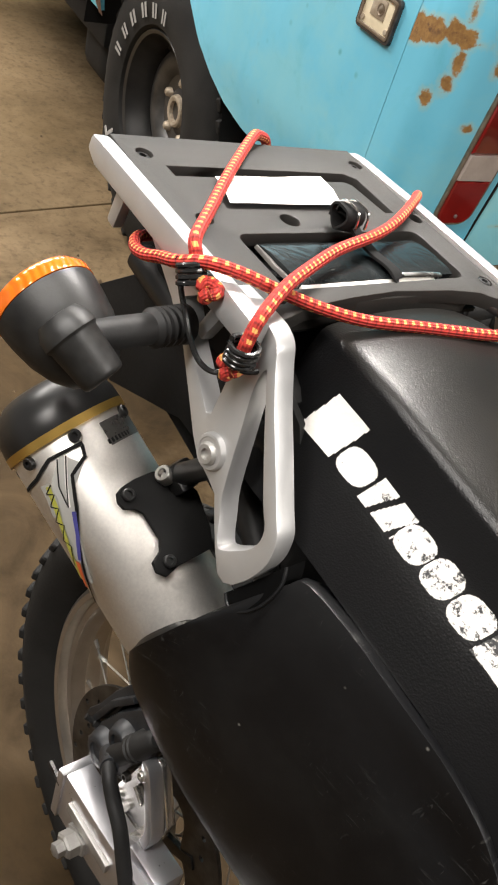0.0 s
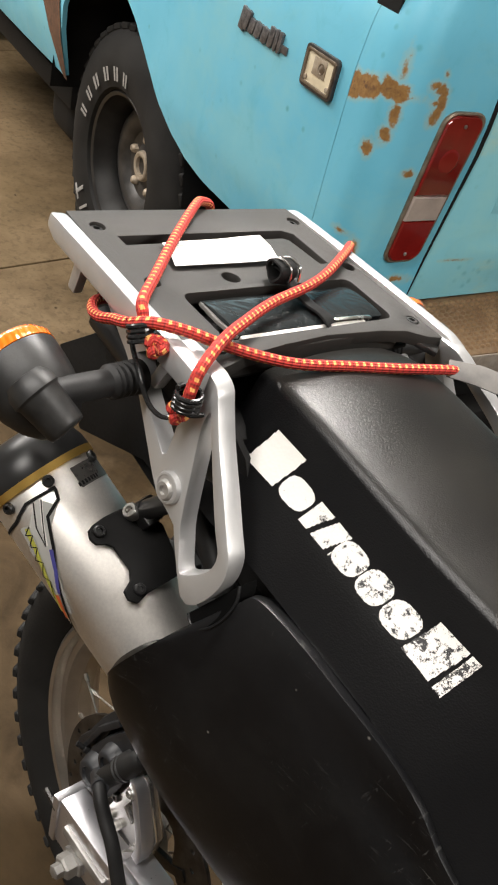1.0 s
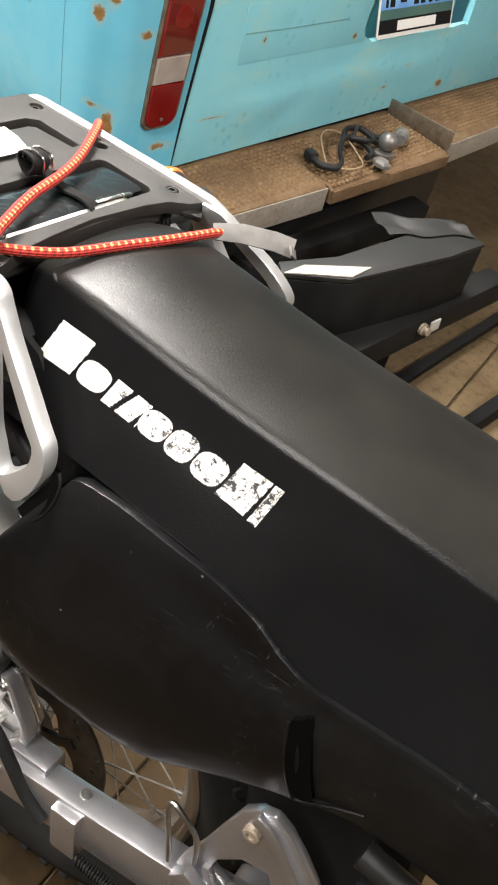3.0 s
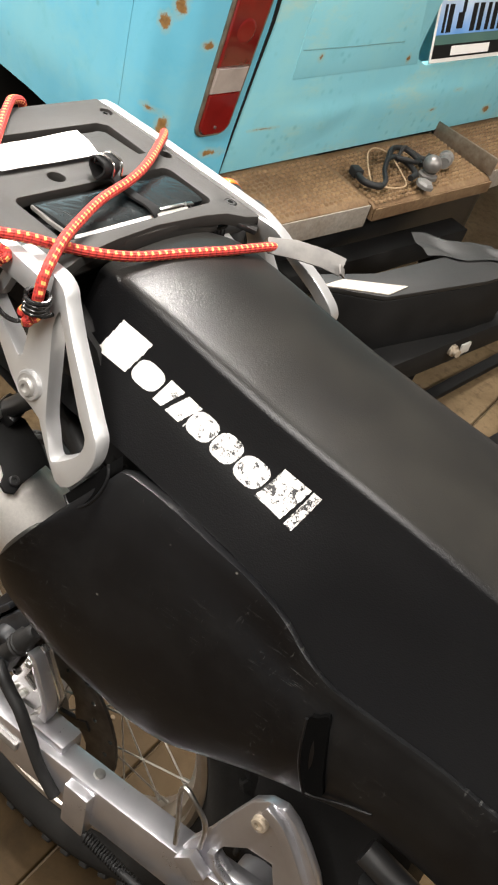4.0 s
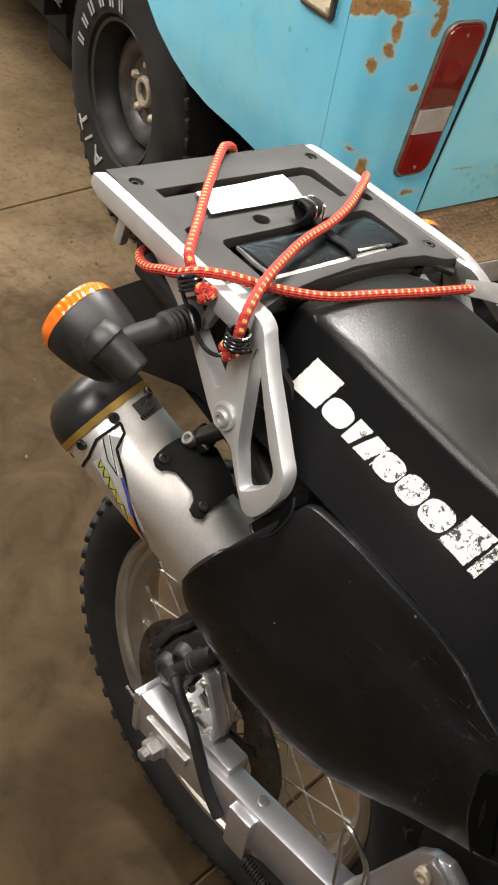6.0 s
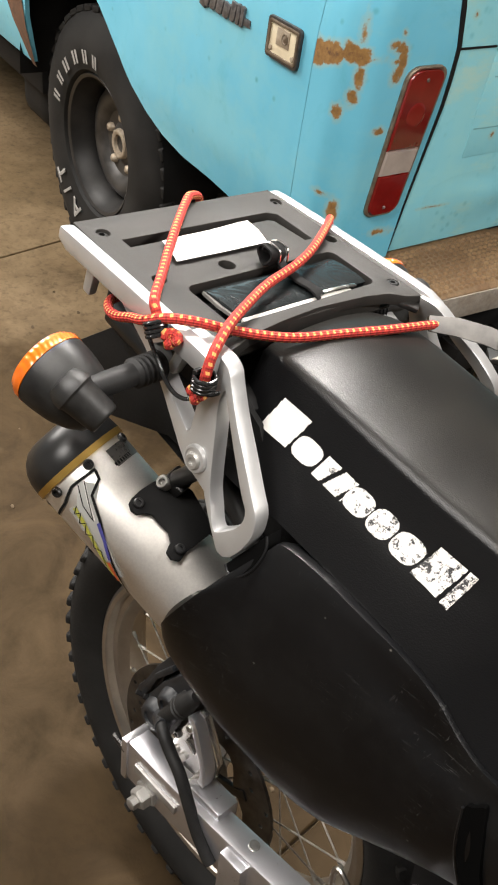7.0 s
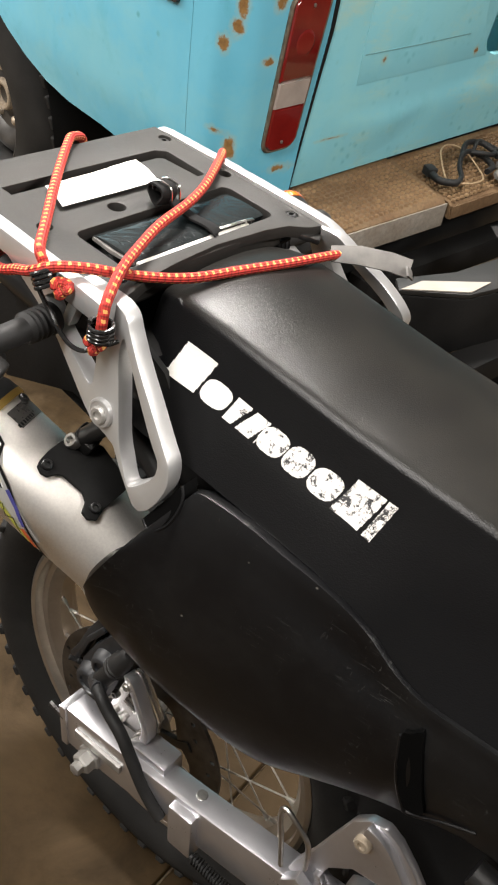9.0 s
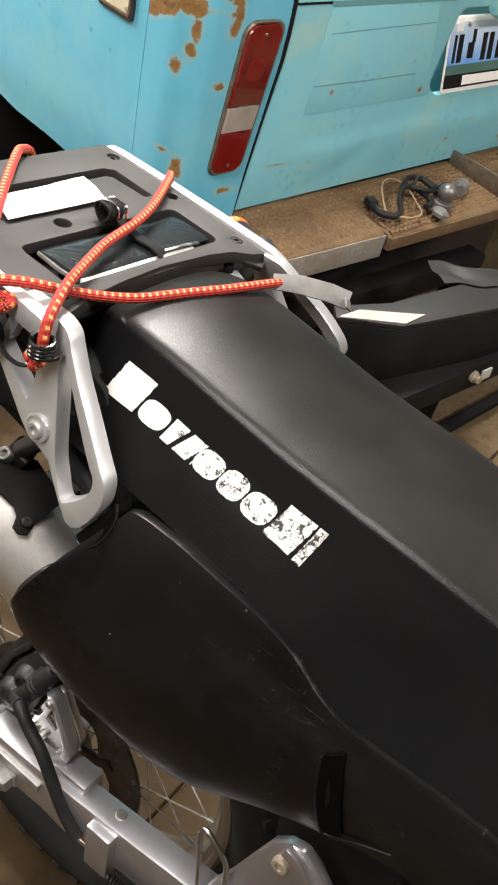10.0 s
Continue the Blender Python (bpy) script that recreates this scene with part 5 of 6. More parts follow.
def build_load():
    # folded paper slip
    bm = bmesh.new()
    rows = []
    for k in range(9):
        u = k / 8
        y = -0.074 + 0.110 * u
        lift = 0.0004 * math.sin(u * 9) + 0.0012 * u
        rows.append([Vector((-0.184 - 0.004 * u, y + 0.003, 0.9205 + lift)), Vector((-0.166 - 0.001 * u, y - 0.002, 0.9212 + lift)), Vector((-0.150 + 0.002 * u, y - 0.007, 0.9190 + lift * 0.4))])
    bridge(bm, rows, False, False)
    bmesh.ops.solidify(bm, geom=bm.faces[:], thickness=0.0005)
    slip = on_rack("paper_slip", "white paper slip with faint lines, lying on the rack", "paper", bm, M["paper"])
    for k in range(4):
        bm = box(bmesh.new(), (-0.178 + 0.004 * k, -0.035, 0.9226 + 0.0001 * k), (0.0012, 0.06, 0.0003), (0, 2, -2))
        part("print_line", bm, M["sticker"], slip, "faint grey printed line")
    # document pouch in the pocket, strapped down
    own = bmesh.new()
    rows = []
    for i in range(13):
        x = -0.114 + 0.048 * i / 12
        rows.append([Vector((x, -0.080 + 0.164 * j / 24, 0.909 + 0.0002 * math.sin(j * 0.5 + i * 0.35) + 0.0025 * math.sin(math.pi * i / 12) ** 0.4)) for j in range(25)])
    bridge(own, rows, False, False)
    bmesh.ops.recalc_face_normals(own, faces=own.faces)
    bmesh.ops.solidify(own, geom=own.faces[:], thickness=0.006)
    pouch = on_rack("document_pouch", "dark clear vinyl pouch of papers strapped in the rack pocket", "pouch", own, M["pouch"])
    bm = bmesh.new()
    bar(bm, [(-0.0645, -0.078, 0.906), (-0.0640, 0.0, 0.9065), (-0.0640, 0.060, 0.906)], 0.004, 0.004, (0.3, 0, 1), 0.0008)
    part("paper_edge", bm, M["paper"], pouch, "white edge of folded papers")
    bm = bar(bmesh.new(), [(-0.112, -0.080, 0.908), (-0.088, -0.083, 0.908), (-0.066, -0.081, 0.907)], 0.005, 0.003, (0, 0.3, 1), 0.0008)
    part("paper_edge", bm, M["tag"], pouch)
    bm = bar(bmesh.new(), [(-0.0655, 0.022, 0.911), (-0.0645, 0.050, 0.911), (-0.0640, 0.066, 0.910)], 0.004, 0.003, (0.2, 0, 1), 0.001)
    part("clip", bm, M["chrome"], pouch, "chrome clip")
    strap = on_rack("hook_and_loop_strap", "black hook-and-loop strap looped round the pouch", "strap", bar(bmesh.new(), curve([(-0.130, 0.006, 0.921), (-0.118, 0.004, 0.929), (-0.106, 0.006, 0.921), (-0.088, 0.010, 0.9155), (-0.072, 0.013, 0.9145), (-0.0625, 0.014, 0.911), (-0.0615, 0.014, 0.900)], 4), 0.015, 0.0022, (0, 0.15, 1), 0.0004), M["web"])
    bm = bmesh.new()
    rings = []
    for k in range(31):
        t = radians(-70 + 330 * k / 30)
        r = 0.0085 + 0.0022 * k / 30
        out = Vector((math.cos(t), 0, math.sin(t)))
        mid = Vector((-0.114, -0.006 + 0.006 * k / 30, 0.9295)) + out * r * (1.0 + 0.10 * math.sin(3 * t))
        across = Vector((0.10, 1, 0.12 * math.sin(t)))
        rings.append([mid - across * 0.0080 - out * 0.0009, mid + across * 0.0080 - out * 0.0009, mid + across * 0.0080 + out * 0.0009, mid - across * 0.0080 + out * 0.0009])
    bridge(bm, rings)
    part("strap_roll", bm, M["web"], strap, "loose loop of the strap end")
    for dy in (-0.004, 0.006):
        bm = tube(bmesh.new(), curve([(-0.124, dy, 0.922), (-0.1235, dy - 0.001, 0.936), (-0.114, dy - 0.002, 0.9405), (-0.104, dy, 0.937), (-0.1025, dy + 0.001, 0.926)]), 0.0011, 6)
        part("wire_tie", bm, M["chrome"], strap, "bright wire tie")


build_cords()
build_load()

# ---- the old truck: x from its near flank to the far one, y ahead, z up ----
RUST_REAR = [((-0.158, 0.092, 0.905), 0.020, (0.4, 0.85, 0.95)), ((-0.158, 0.070, 0.910), 0.018, (0.4, 0.8, 1.05)), ((-0.1575, 0.050, 0.916), 0.016, (0.5, 0.8, 1.0)), ((-0.150, 0.028, 0.922), 0.015, (0.8, 0.8, 1.0)), ((-0.138, 0.012, 0.921), 0.014, (0.9, 0.9, 1.0)), ((-0.1425, 0.0168, 0.958), 0.0065, (1, 1, 0.32)), ((-0.137, 0.012, 0.893), 0.0085, (0.9, 1, 0.55)), ((-0.1419, 0.0161, 0.8613), 0.0085, (0.9, 1, 0.7)), ((-0.153, 0.032, 0.8362), 0.0085, (0.9, 1, 0.7)), ((-0.0880, 0, 0.9390), 0.0080, (0.7, 1, 1.1)), ((-0.0780, 0, 0.9330), 0.0090, (0.8, 1, 0.9)), ((-0.0700, 0, 0.9240), 0.0092, (1.0, 1, 0.7)), ((-0.0664, 0, 0.9130), 0.0094, (1.0, 1, 0.6)), ((-0.0690, 0, 0.9010), 0.0092, (1.0, 1, 0.7)), ((-0.0765, 0, 0.8905), 0.0082, (0.8, 1, 0.9)), ((-0.0790, 0, 0.9155), 0.0040, (0.45, 1, 1.1)), ((-0.1200, 0.003, 0.920), 0.004, (0.4, 1, 1.1)), ((-0.0762, 0, 0.9556), 0.0035, (1, 1, 1)), ((-0.0831, 0, 0.81), 0.0070, (0.6, 1, 1.2)), ((-0.137, 0.012, 0.675), 0.010, (0.9, 1, 0.6)), ((-0.155, 0.035, 0.703), 0.005, (0.3, 0.4, 1.3)), ((-0.03, 0.0, 0.628), 0.006, (0.3, 1, 1))]
PAINT = old_paint("turquoise_body_paint", (), 0.35)
PAINT_REAR = old_paint("turquoise_corner_paint", RUST_REAR, 0.35)
PAINT_GATE = old_paint("turquoise_gate_paint", [((0.09, 0, 0.655), 0.005, (0.2, 1, 2.2)), ((0.62, 0, 0.635), 0.005, (0.4, 1, 1.4)), ((0.86, 0, 0.61), 0.008, (0.5, 1, 1)), ((0.065, 0, 0.975), 0.006, (1, 1, 1)), ((0.19, 0, 0.775), 0.005, (1, 1, 1)), ((0.46, 0, 0.755), 0.005, (1, 1, 0.8)), ((0.69, 0, 0.674), 0.006, (0.5, 1, 1.4))], 0.8, 0.50)
# grey-blue painted in for the shade along the gate's seam and creases
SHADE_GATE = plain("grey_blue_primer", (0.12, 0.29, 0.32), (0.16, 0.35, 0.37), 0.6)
ROCKER = rusty_steel("rust_eaten_paint", (0.075, 0.036, 0.020), (0.17, 0.085, 0.045), (0.30, 0.19, 0.14), 0.55)

truck = thing("vintage_truck", TRUCK, "old turquoise off-road truck with rust spots, seen from its rear corner", "truck")


def flank_x(z):
    """How far the flank lies out at a height: it tucks under below and leans in above the waist."""
    return -0.158 + line([(0.42, 0.060), (0.50, 0.032), (0.58, 0.012), (0.66, 0.002), (0.78, 0.0), (0.92, 0.0), (0.99, 0.007), (1.04, 0.022), (1.10, 0.050), (1.16, 0.066)], z)


def build_body():
    # rear quarter with the wheel opening: columns of the skin from its lower edge up
    lower = [(0.100, 0.555), (0.25, 0.568), (0.36, 0.576), (0.47, 0.576), (0.55, 0.588), (0.62, 0.612), (0.68, 0.645), (0.75, 0.700), (0.83, 0.760), (0.92, 0.806), (1.02, 0.822), (1.12, 0.800), (1.20, 0.742), (1.252, 0.64), (1.262, 0.55), (1.266, 0.485), (1.60, 0.480), (2.6, 0.478)]
    ys = [0.100 + 0.0125 * k for k in range(40)] + [0.60 + 0.016 * k for k in range(42)] + [1.28, 1.4, 1.6, 2.0, 2.6]
    rows = []
    for y in ys:
        z0 = line(lower, y)
        rows.append([Vector((flank_x(z0 + (1.16 - z0) * k / 26), y, z0 + (1.16 - z0) * k / 26)) for k in range(27)])
    bm = bmesh.new()
    bridge(bm, rows, False, False)
    bmesh.ops.recalc_face_normals(bm, faces=bm.faces)
    bmesh.ops.solidify(bm, geom=bm.faces[:], thickness=0.012)
    body = part("quarter_panel", bm, PAINT, truck, "faded turquoise quarter panel with wheel opening")
    # rocker in front of the wheel with heavy rust
    bm = bmesh.new()
    rows = [[Vector((flank_x(z) - 0.002, 1.259 + f * (0.025 + 0.16 * (z - 0.48) / 0.26), z)) for z in [0.74 - 0.02 * k for k in range(14)]] for f in (0.0, 0.25, 0.5, 0.75, 1.0)]
    bridge(bm, rows, False, False)
    bmesh.ops.solidify(bm, geom=bm.faces[:], thickness=0.004)
    part("rocker_panel", bm, ROCKER, body, "rust-eaten rocker panel")
    # dark wheel house and underside
    bm = bmesh.new()
    rows = []
    for k in range(25):
        a = math.pi * k / 24
        y, z = 0.955 - 0.40 * math.cos(a), 0.43 + 0.42 * math.sin(a)
        rows.append([Vector((-0.13, y, z)), Vector((0.22, y, z))])
    bridge(bm, rows, False, False)
    bmesh.ops.solidify(bm, geom=bm.faces[:], thickness=0.01)
    part("wheel_house", bm, M["matt"], body, "dark inner wheel house")
    bm = box(bmesh.new(), (0.23, 0.955, 0.60), (0.02, 0.80, 0.50))
    part("inner_panel", bm, M["matt"], body)
    bm = bmesh.new()
    box(bm, (0.72, 1.3, 0.52), (1.5, 2.5, 0.06), bevel=0.01)
    box(bm, (0.30, 1.2, 0.44), (0.07, 2.3, 0.12), bevel=0.01)
    box(bm, (1.15, 1.2, 0.44), (0.07, 2.3, 0.12), bevel=0.01)
    part("chassis", bm, M["matt"], truck, "dark chassis and floor pan")
    bm = bmesh.new()
    box(bm, (-0.02, 1.95, 0.40), (0.10, 1.2, 0.07), bevel=0.015)
    part("side_step", bm, M["matt"], truck, "black running board")
    part("under_tank", box(bmesh.new(), (0.02, 1.46, 0.345), (0.14, 0.22, 0.20), bevel=0.065, segments=5), M["matt"], truck, "rounded black tank under the body")
    # corner panel, rounded from the flank to the rear
    bm = bmesh.new()
    rows = []
    for k in range(30):
        z = 0.560 + 0.60 * k / 29
        x0 = flank_x(z)
        lean = line([(0.56, -0.005), (0.66, -0.001), (0.78, 0.0), (0.92, 0.0), (1.0, 0.004), (1.16, 0.03)], z)
        gap = line([(0.56, -0.001), (0.66, 0.0125), (0.76, 0.028), (0.84, 0.040), (0.88, 0.042), (0.93, 0.0415), (1.0, 0.028), (1.16, 0.002)], z)
        ring = [Vector((x0, 0.0988, z)), Vector((x0, 0.075, z))]
        for j in range(9):
            a = radians(90 * j / 8)
            ring.append(Vector((x0 + 0.055 * (1 - math.cos(a)), 0.055 * (1 - math.sin(a)) + lean * math.sin(a), z)))
        ring += [Vector((x0 + 0.055 + (gap - x0 - 0.055) * t, lean, z)) for t in (0.3, 0.65, 1.0)]
        ring += [Vector((gap, lean + 0.03, z))]
        rows.append(ring)
    bridge(bm, rows, False, False)
    bmesh.ops.recalc_face_normals(bm, faces=bm.faces)
    corner = part("corner_panel", bm, PAINT_REAR, truck, "turquoise rear corner with rust holes and a scrape")
    bm = bmesh.new()
    box(bm, (-0.085, 0.085, 0.86), (0.12, 0.05, 0.58))
    box(bm, (0.05, 0.06, 0.86), (0.12, 0.02, 0.60))
    part("corner_lining", bm, M["matt"], corner)
    return body


def build_tail_lamp():
    # leaning lens in three panes with a tarnished frame
    def at(u, v, y):
        x = (-0.080 + 0.026 * v) + (0.076 + 0.011 * v) * u
        return Vector((x, y, 0.661 + 0.245 * v))
    def leaning(u0, v0, u1, v1, r, y, n=5):
        out = []
        w, h = 0.07, 0.245
        for cx, cy, a in ((u1, v1, 0), (u0, v1, 90), (u0, v0, 180), (u1, v0, 270)):
            for k in range(n + 1):
                t = radians(a + 90 * k / n)
                ru, rv = r / w, r / h
                sx, sy = (1 if cx == u0 else -1), (1 if cy == v0 else -1)
                out.append(at(cx + sx * ru + ru * math.cos(t), cy + sy * rv + rv * math.sin(t), y))
        return out
    bm = bmesh.new()
    rings = [leaning(0, 0, 1, 1, 0.020, 0.010), leaning(0, 0, 1, 1, 0.020, -0.004), leaning(0.03, 0.008, 0.97, 0.992, 0.019, -0.006), leaning(0.065, 0.018, 0.935, 0.982, 0.018, -0.005), leaning(0.07, 0.020, 0.93, 0.980, 0.017, 0.004)]
    bridge(bm, rings)
    lamp = part("tail_lamp", bm, M["trim"], truck, "tall red tail lamp with a clear pane and tarnished frame")
    def pane(name, v0, v1, material, label):
        b = bmesh.new()
        if v0 < 0.1:
            full = leaning(0.072, v0, 0.928, 0.6, 0.016, 0)
            bottom = full[12:]
            ring = [at(0.928, v1, 0), at(0.072, v1, 0)] + bottom
        elif v1 > 0.9:
            full = leaning(0.072, 0.4, 0.928, v1, 0.016, 0)
            ring = full[:12] + [at(0.072, v0, 0), at(0.928, v0, 0)]
        else:
            ring = [at(0.928, v1, 0), at(0.072, v1, 0), at(0.072, v0, 0), at(0.928, v0, 0)]
        mid = sum(ring, Vector()) / len(ring)
        low = [Vector((p.x, 0.002, p.z)) for p in ring]
        high = [Vector((p.x, -0.0055, p.z)) for p in ring]
        top = [Vector((mid.x + (p.x - mid.x) * 0.93, -0.0085, mid.z + (p.z - mid.z) * 0.96)) for p in ring]
        bridge(b, [low, high, top])
        return part(name, b, material, lamp, label)
    pane("lens", 0.022, 0.300, M["red"], "dark red lens")
    pane("lens", 0.303, 0.468, M["white"], "dirty clear lens")
    pane("lens", 0.471, 0.978, M["red"], "dark red lens")
    for v, r in ((0.70, 0.020),):
        part("reflector", lathe(bmesh.new(), at(0.5, v, -0.0086), (0, -1, 0), [(-0.0004, r), (0.0002, r - 0.001), (0.0006, r - 0.006), (0.0009, 0)], 24), M["red"], lamp, "moulded ring in the red lens")
    for v in (0.07, 0.92):
        p = at(0.5, v, -0.008)
        part("lens_screw", bolt(bmesh.new(), p, (0, -1, 0), 0.003, 0.002, False), M["zinc"], lamp)


def build_marker():
    z0, z1, y0, y1 = 0.860, 0.922, 0.130, 0.218
    m = Matrix(((0, 0, -1, -0.1575), (1, 0, 0, 0), (0, 1, 0, 0), (0, 0, 0, 1)))
    bm = plate(bmesh.new(), rounded(y0, z0, y1, z1, 0.008), [rounded(y0 + 0.005, z0 + 0.005, y1 - 0.005, z1 - 0.005, 0.004)], m, 0.007, 0.002)
    marker = part("side_marker", bm, M["gasket"], truck, "dark-rimmed clear side marker lamp")
    bm = plate(bmesh.new(), rounded(y0 + 0.0045, z0 + 0.0045, y1 - 0.0045, z1 - 0.0045, 0.005), [rounded(y0 + 0.009, z0 + 0.009, y1 - 0.009, z1 - 0.009, 0.003)], m, 0.0085, 0.0015)
    part("bezel", bm, M["trim"], marker, "tarnished inner bezel")
    bm = box(bmesh.new(), (-0.1605, (y0 + y1) / 2, (z0 + z1) / 2), (0.005, y1 - y0 - 0.011, z1 - z0 - 0.011), bevel=0.002)
    part("lens", bm, M["cream"], marker, "yellowed clear lens")
    bm = box(bmesh.new(), (-0.1635, 0.174, 0.897), (0.002, 0.034, 0.026), (0, 0, 0), 0.001)
    part("reflector", bm, M["nut"], marker, "tan reflector")
    bm = lathe(bmesh.new(), (-0.1640, 0.168, 0.897), (-1, 0, 0), [(0, 0.0085), (0.0016, 0.0080), (0.0016, 0.0066), (0.0008, 0.0060), (0.0020, 0.0032), (0.0024, 0)], 18)
    part("bulb", bm, M["trim"], marker)
    for y in (y0 + 0.014, y1 - 0.014):
        part("lens_screw", bolt(bmesh.new(), (-0.1625, y, 0.875), (-1, 0, 0), 0.004, 0.003, False), M["nut"], marker)
    # chrome script badge as joined upright bars
    bm = bar(bmesh.new(), [(-0.1590, 0.425, 0.884), (-0.1590, 0.272, 0.887)], 0.012, 0.003, (1, 0, 0), 0.001)
    badge = part("badge", bm, M["pitted"], truck, "pitted chrome script badge")
    y = 0.425
    for w, h, lift in ((0.030, 0.036, 0.0), (0.018, 0.024, -0.003), (0.020, 0.025, -0.003), (0.020, 0.025, -0.004), (0.016, 0.032, 0.0), (0.010, 0.033, 0.0), (0.010, 0.033, 0.0)):
        part("stroke", bar(bmesh.new(), [(-0.1600, y - w * 0.2, 0.893 + lift - h / 2), (-0.1600, y - w * 0.45, 0.893 + lift + h / 2)], w * 0.62, 0.006, (1, 0, 0), 0.001), M["pitted"], badge)
        part("stroke", bar(bmesh.new(), [(-0.1600, y - w * 0.62, 0.893 + lift - h * 0.42), (-0.1600, y - w * 0.95, 0.893 + lift + h * 0.46)], w * 0.34, 0.006, (1, 0, 0), 0.001), M["pitted"], badge)
        y -= w + 0.002


def build_tailgate():
    m = Matrix(((1, 0, 0, 0), (0, 0, 1, 0.0), (0, 1, 0, 0), (0, 0, 0, 1)))
    left = [(0.0075, 0.580), (0.0185, 0.66), (0.034, 0.76), (0.046, 0.84), (0.048, 0.88), (0.0475, 0.93)]
    outline = [*left, (0.034, 1.00), (0.015, 1.10), (1.38, 1.10), (1.40, 0.58)]
    recess = [(0.528, 0.737), (0.90, 0.737), (0.90, 0.905), (0.524, 0.905), (0.508, 0.890), (0.490, 0.790), (0.488, 0.768), (0.497, 0.750)]
    bm = plate(bmesh.new(), outline, [recess], m, 0.016, 0.0015)
    gate = part("tailgate", bm, PAINT_GATE, truck, "scuffed turquoise tailgate with pressed ribs")
    bm = box(bmesh.new(), (0.695, 0.058, 0.805), (0.44, 0.006, 0.23))
    part("recess_panel", bm, PAINT_GATE, gate)
    # the seam under the top rail
    part("top_seam", box(bmesh.new(), (0.090, 0.0, 0.926), (0.085, 0.0022, 0.0035)), M["matt"], gate)
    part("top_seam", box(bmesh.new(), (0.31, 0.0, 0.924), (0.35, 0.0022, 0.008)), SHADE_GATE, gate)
    # black strip laid along the gate's edge in place of the gap's shade
    bm = bmesh.new()
    bar(bm, [(x - 0.0028, -0.0004, z) for x, z in left] + [(0.031, 0.002, 1.00), (0.012, 0.012, 1.10)], [0.0035, 0.0035, 0.004, 0.007, 0.008, 0.008, 0.009, 0.009], 0.003, (0, 1, 0), 0)
    part("gate_seal", bm, M["matt"], gate, "black strip standing for the dark gap")
    # pressed field with two creases
    field = [(0.131, 0.7400), (0.497, 0.7420), (0.470, 0.790), (0.445, 0.880), (0.430, 0.918), (0.137, 0.918), (0.130, 0.800)]
    bm = plate(bmesh.new(), field, [], m @ Matrix.Translation((0, 0, -0.0007)), 0.0009, 0.0006)
    part("pressed_field", bm, PAINT_GATE, gate)
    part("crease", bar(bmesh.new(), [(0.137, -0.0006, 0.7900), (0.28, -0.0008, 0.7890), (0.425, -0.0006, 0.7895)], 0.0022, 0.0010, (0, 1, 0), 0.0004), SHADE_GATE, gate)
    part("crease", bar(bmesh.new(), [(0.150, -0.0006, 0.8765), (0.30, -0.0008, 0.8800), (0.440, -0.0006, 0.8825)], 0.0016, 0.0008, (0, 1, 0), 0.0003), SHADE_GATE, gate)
    # below the pressing the sheet swells out and is buckled along a slanting dent
    rows = []
    for k in range(61):
        x = 0.050 + 0.84 * k / 60
        ridge = line([(0.05, 0.671), (0.12, 0.671), (0.27, 0.660), (0.33, 0.668), (0.41, 0.675), (0.57, 0.677), (0.71, 0.669), (0.89, 0.680)], x)
        ends = math.sin(math.pi * min(1.0, min(k, 60 - k) / 14) / 2)
        dent = 0.0035 * math.exp(-((x - 0.30) / 0.08) ** 2) + 0.0030 * math.exp(-((x - 0.70) / 0.05) ** 2)
        row = []
        for j in range(15):
            v = j / 14
            z = 0.584 + (ridge + 0.060 - 0.584) * v
            swell = math.exp(-((z - ridge) / 0.022) ** 2) if z > ridge else math.exp(-((z - ridge) / 0.060) ** 2)
            fade = math.sin(math.pi * v) ** 0.6 if 0 < v < 1 else 0.0
            row.append(Vector((x, 0.0006 - ends * fade * (0.0012 + 0.0050 * swell - dent * math.exp(-((z - 0.63 - (x - 0.30) * 0.5) / 0.04) ** 2)), z)))
        rows.append(row)
    bm = bmesh.new()
    bridge(bm, rows, False, False)
    part("buckled_edge", bm, PAINT_GATE, gate, "swollen and faded lower edge")
    # number plate: hung in the recess, leaning back
    a = math.degrees(math.atan2(0.035, 0.146))
    place = pose(0.529, -0.004, 0.741) @ pose(0, 0, 0, 90 - a, 0, 0)
    bm = plate(bmesh.new(), rounded(0, 0, 0.283, 0.142, 0.008), [], place, 0.0015, 0.0004)
    number = part("number_plate", bm, M["paper"], gate, "blue and white number plate with dark bars")
    def flat(name, x0, y0, x1, y1, material, lift):
        b = plate(bmesh.new(), [(x0, y0), (x1, y0), (x1, y1), (x0, y1)], [], place @ Matrix.Translation((0, 0, 0.0014 + lift)), 0.0004)
        part(name, b, material, number)
    flat("plate_field", 0.006, 0.052, 0.277, 0.132, PLATE_BLUE, 0.0002)
    flat("plate_field", 0.006, 0.034, 0.277, 0.052, PLATE_GREEN, 0.0003)
    flat("plate_field", 0.006, 0.008, 0.277, 0.034, M["matt"], 0.0003)
    for x, w in ((0.021, 0.009), (0.036, 0.017), (0.122, 0.017), (0.147, 0.017), (0.178, 0.014), (0.202, 0.017), (0.228, 0.017), (0.252, 0.014)):
        flat("plate_bar", x, 0.056, x + w, 0.108, M["matt"], 0.0008)
    flat("plate_bar", 0.072, 0.062, 0.094, 0.092, M["matt"], 0.0008)
    flat("plate_bar", 0.084, 0.092, 0.096, 0.116, M["matt"], 0.0008)
    flat("plate_bar", 0.070, 0.012, 0.215, 0.030, M["paper"], 0.0008)
    flat("plate_bar", 0.022, 0.114, 0.046, 0.130, M["paper"], 0.0008)
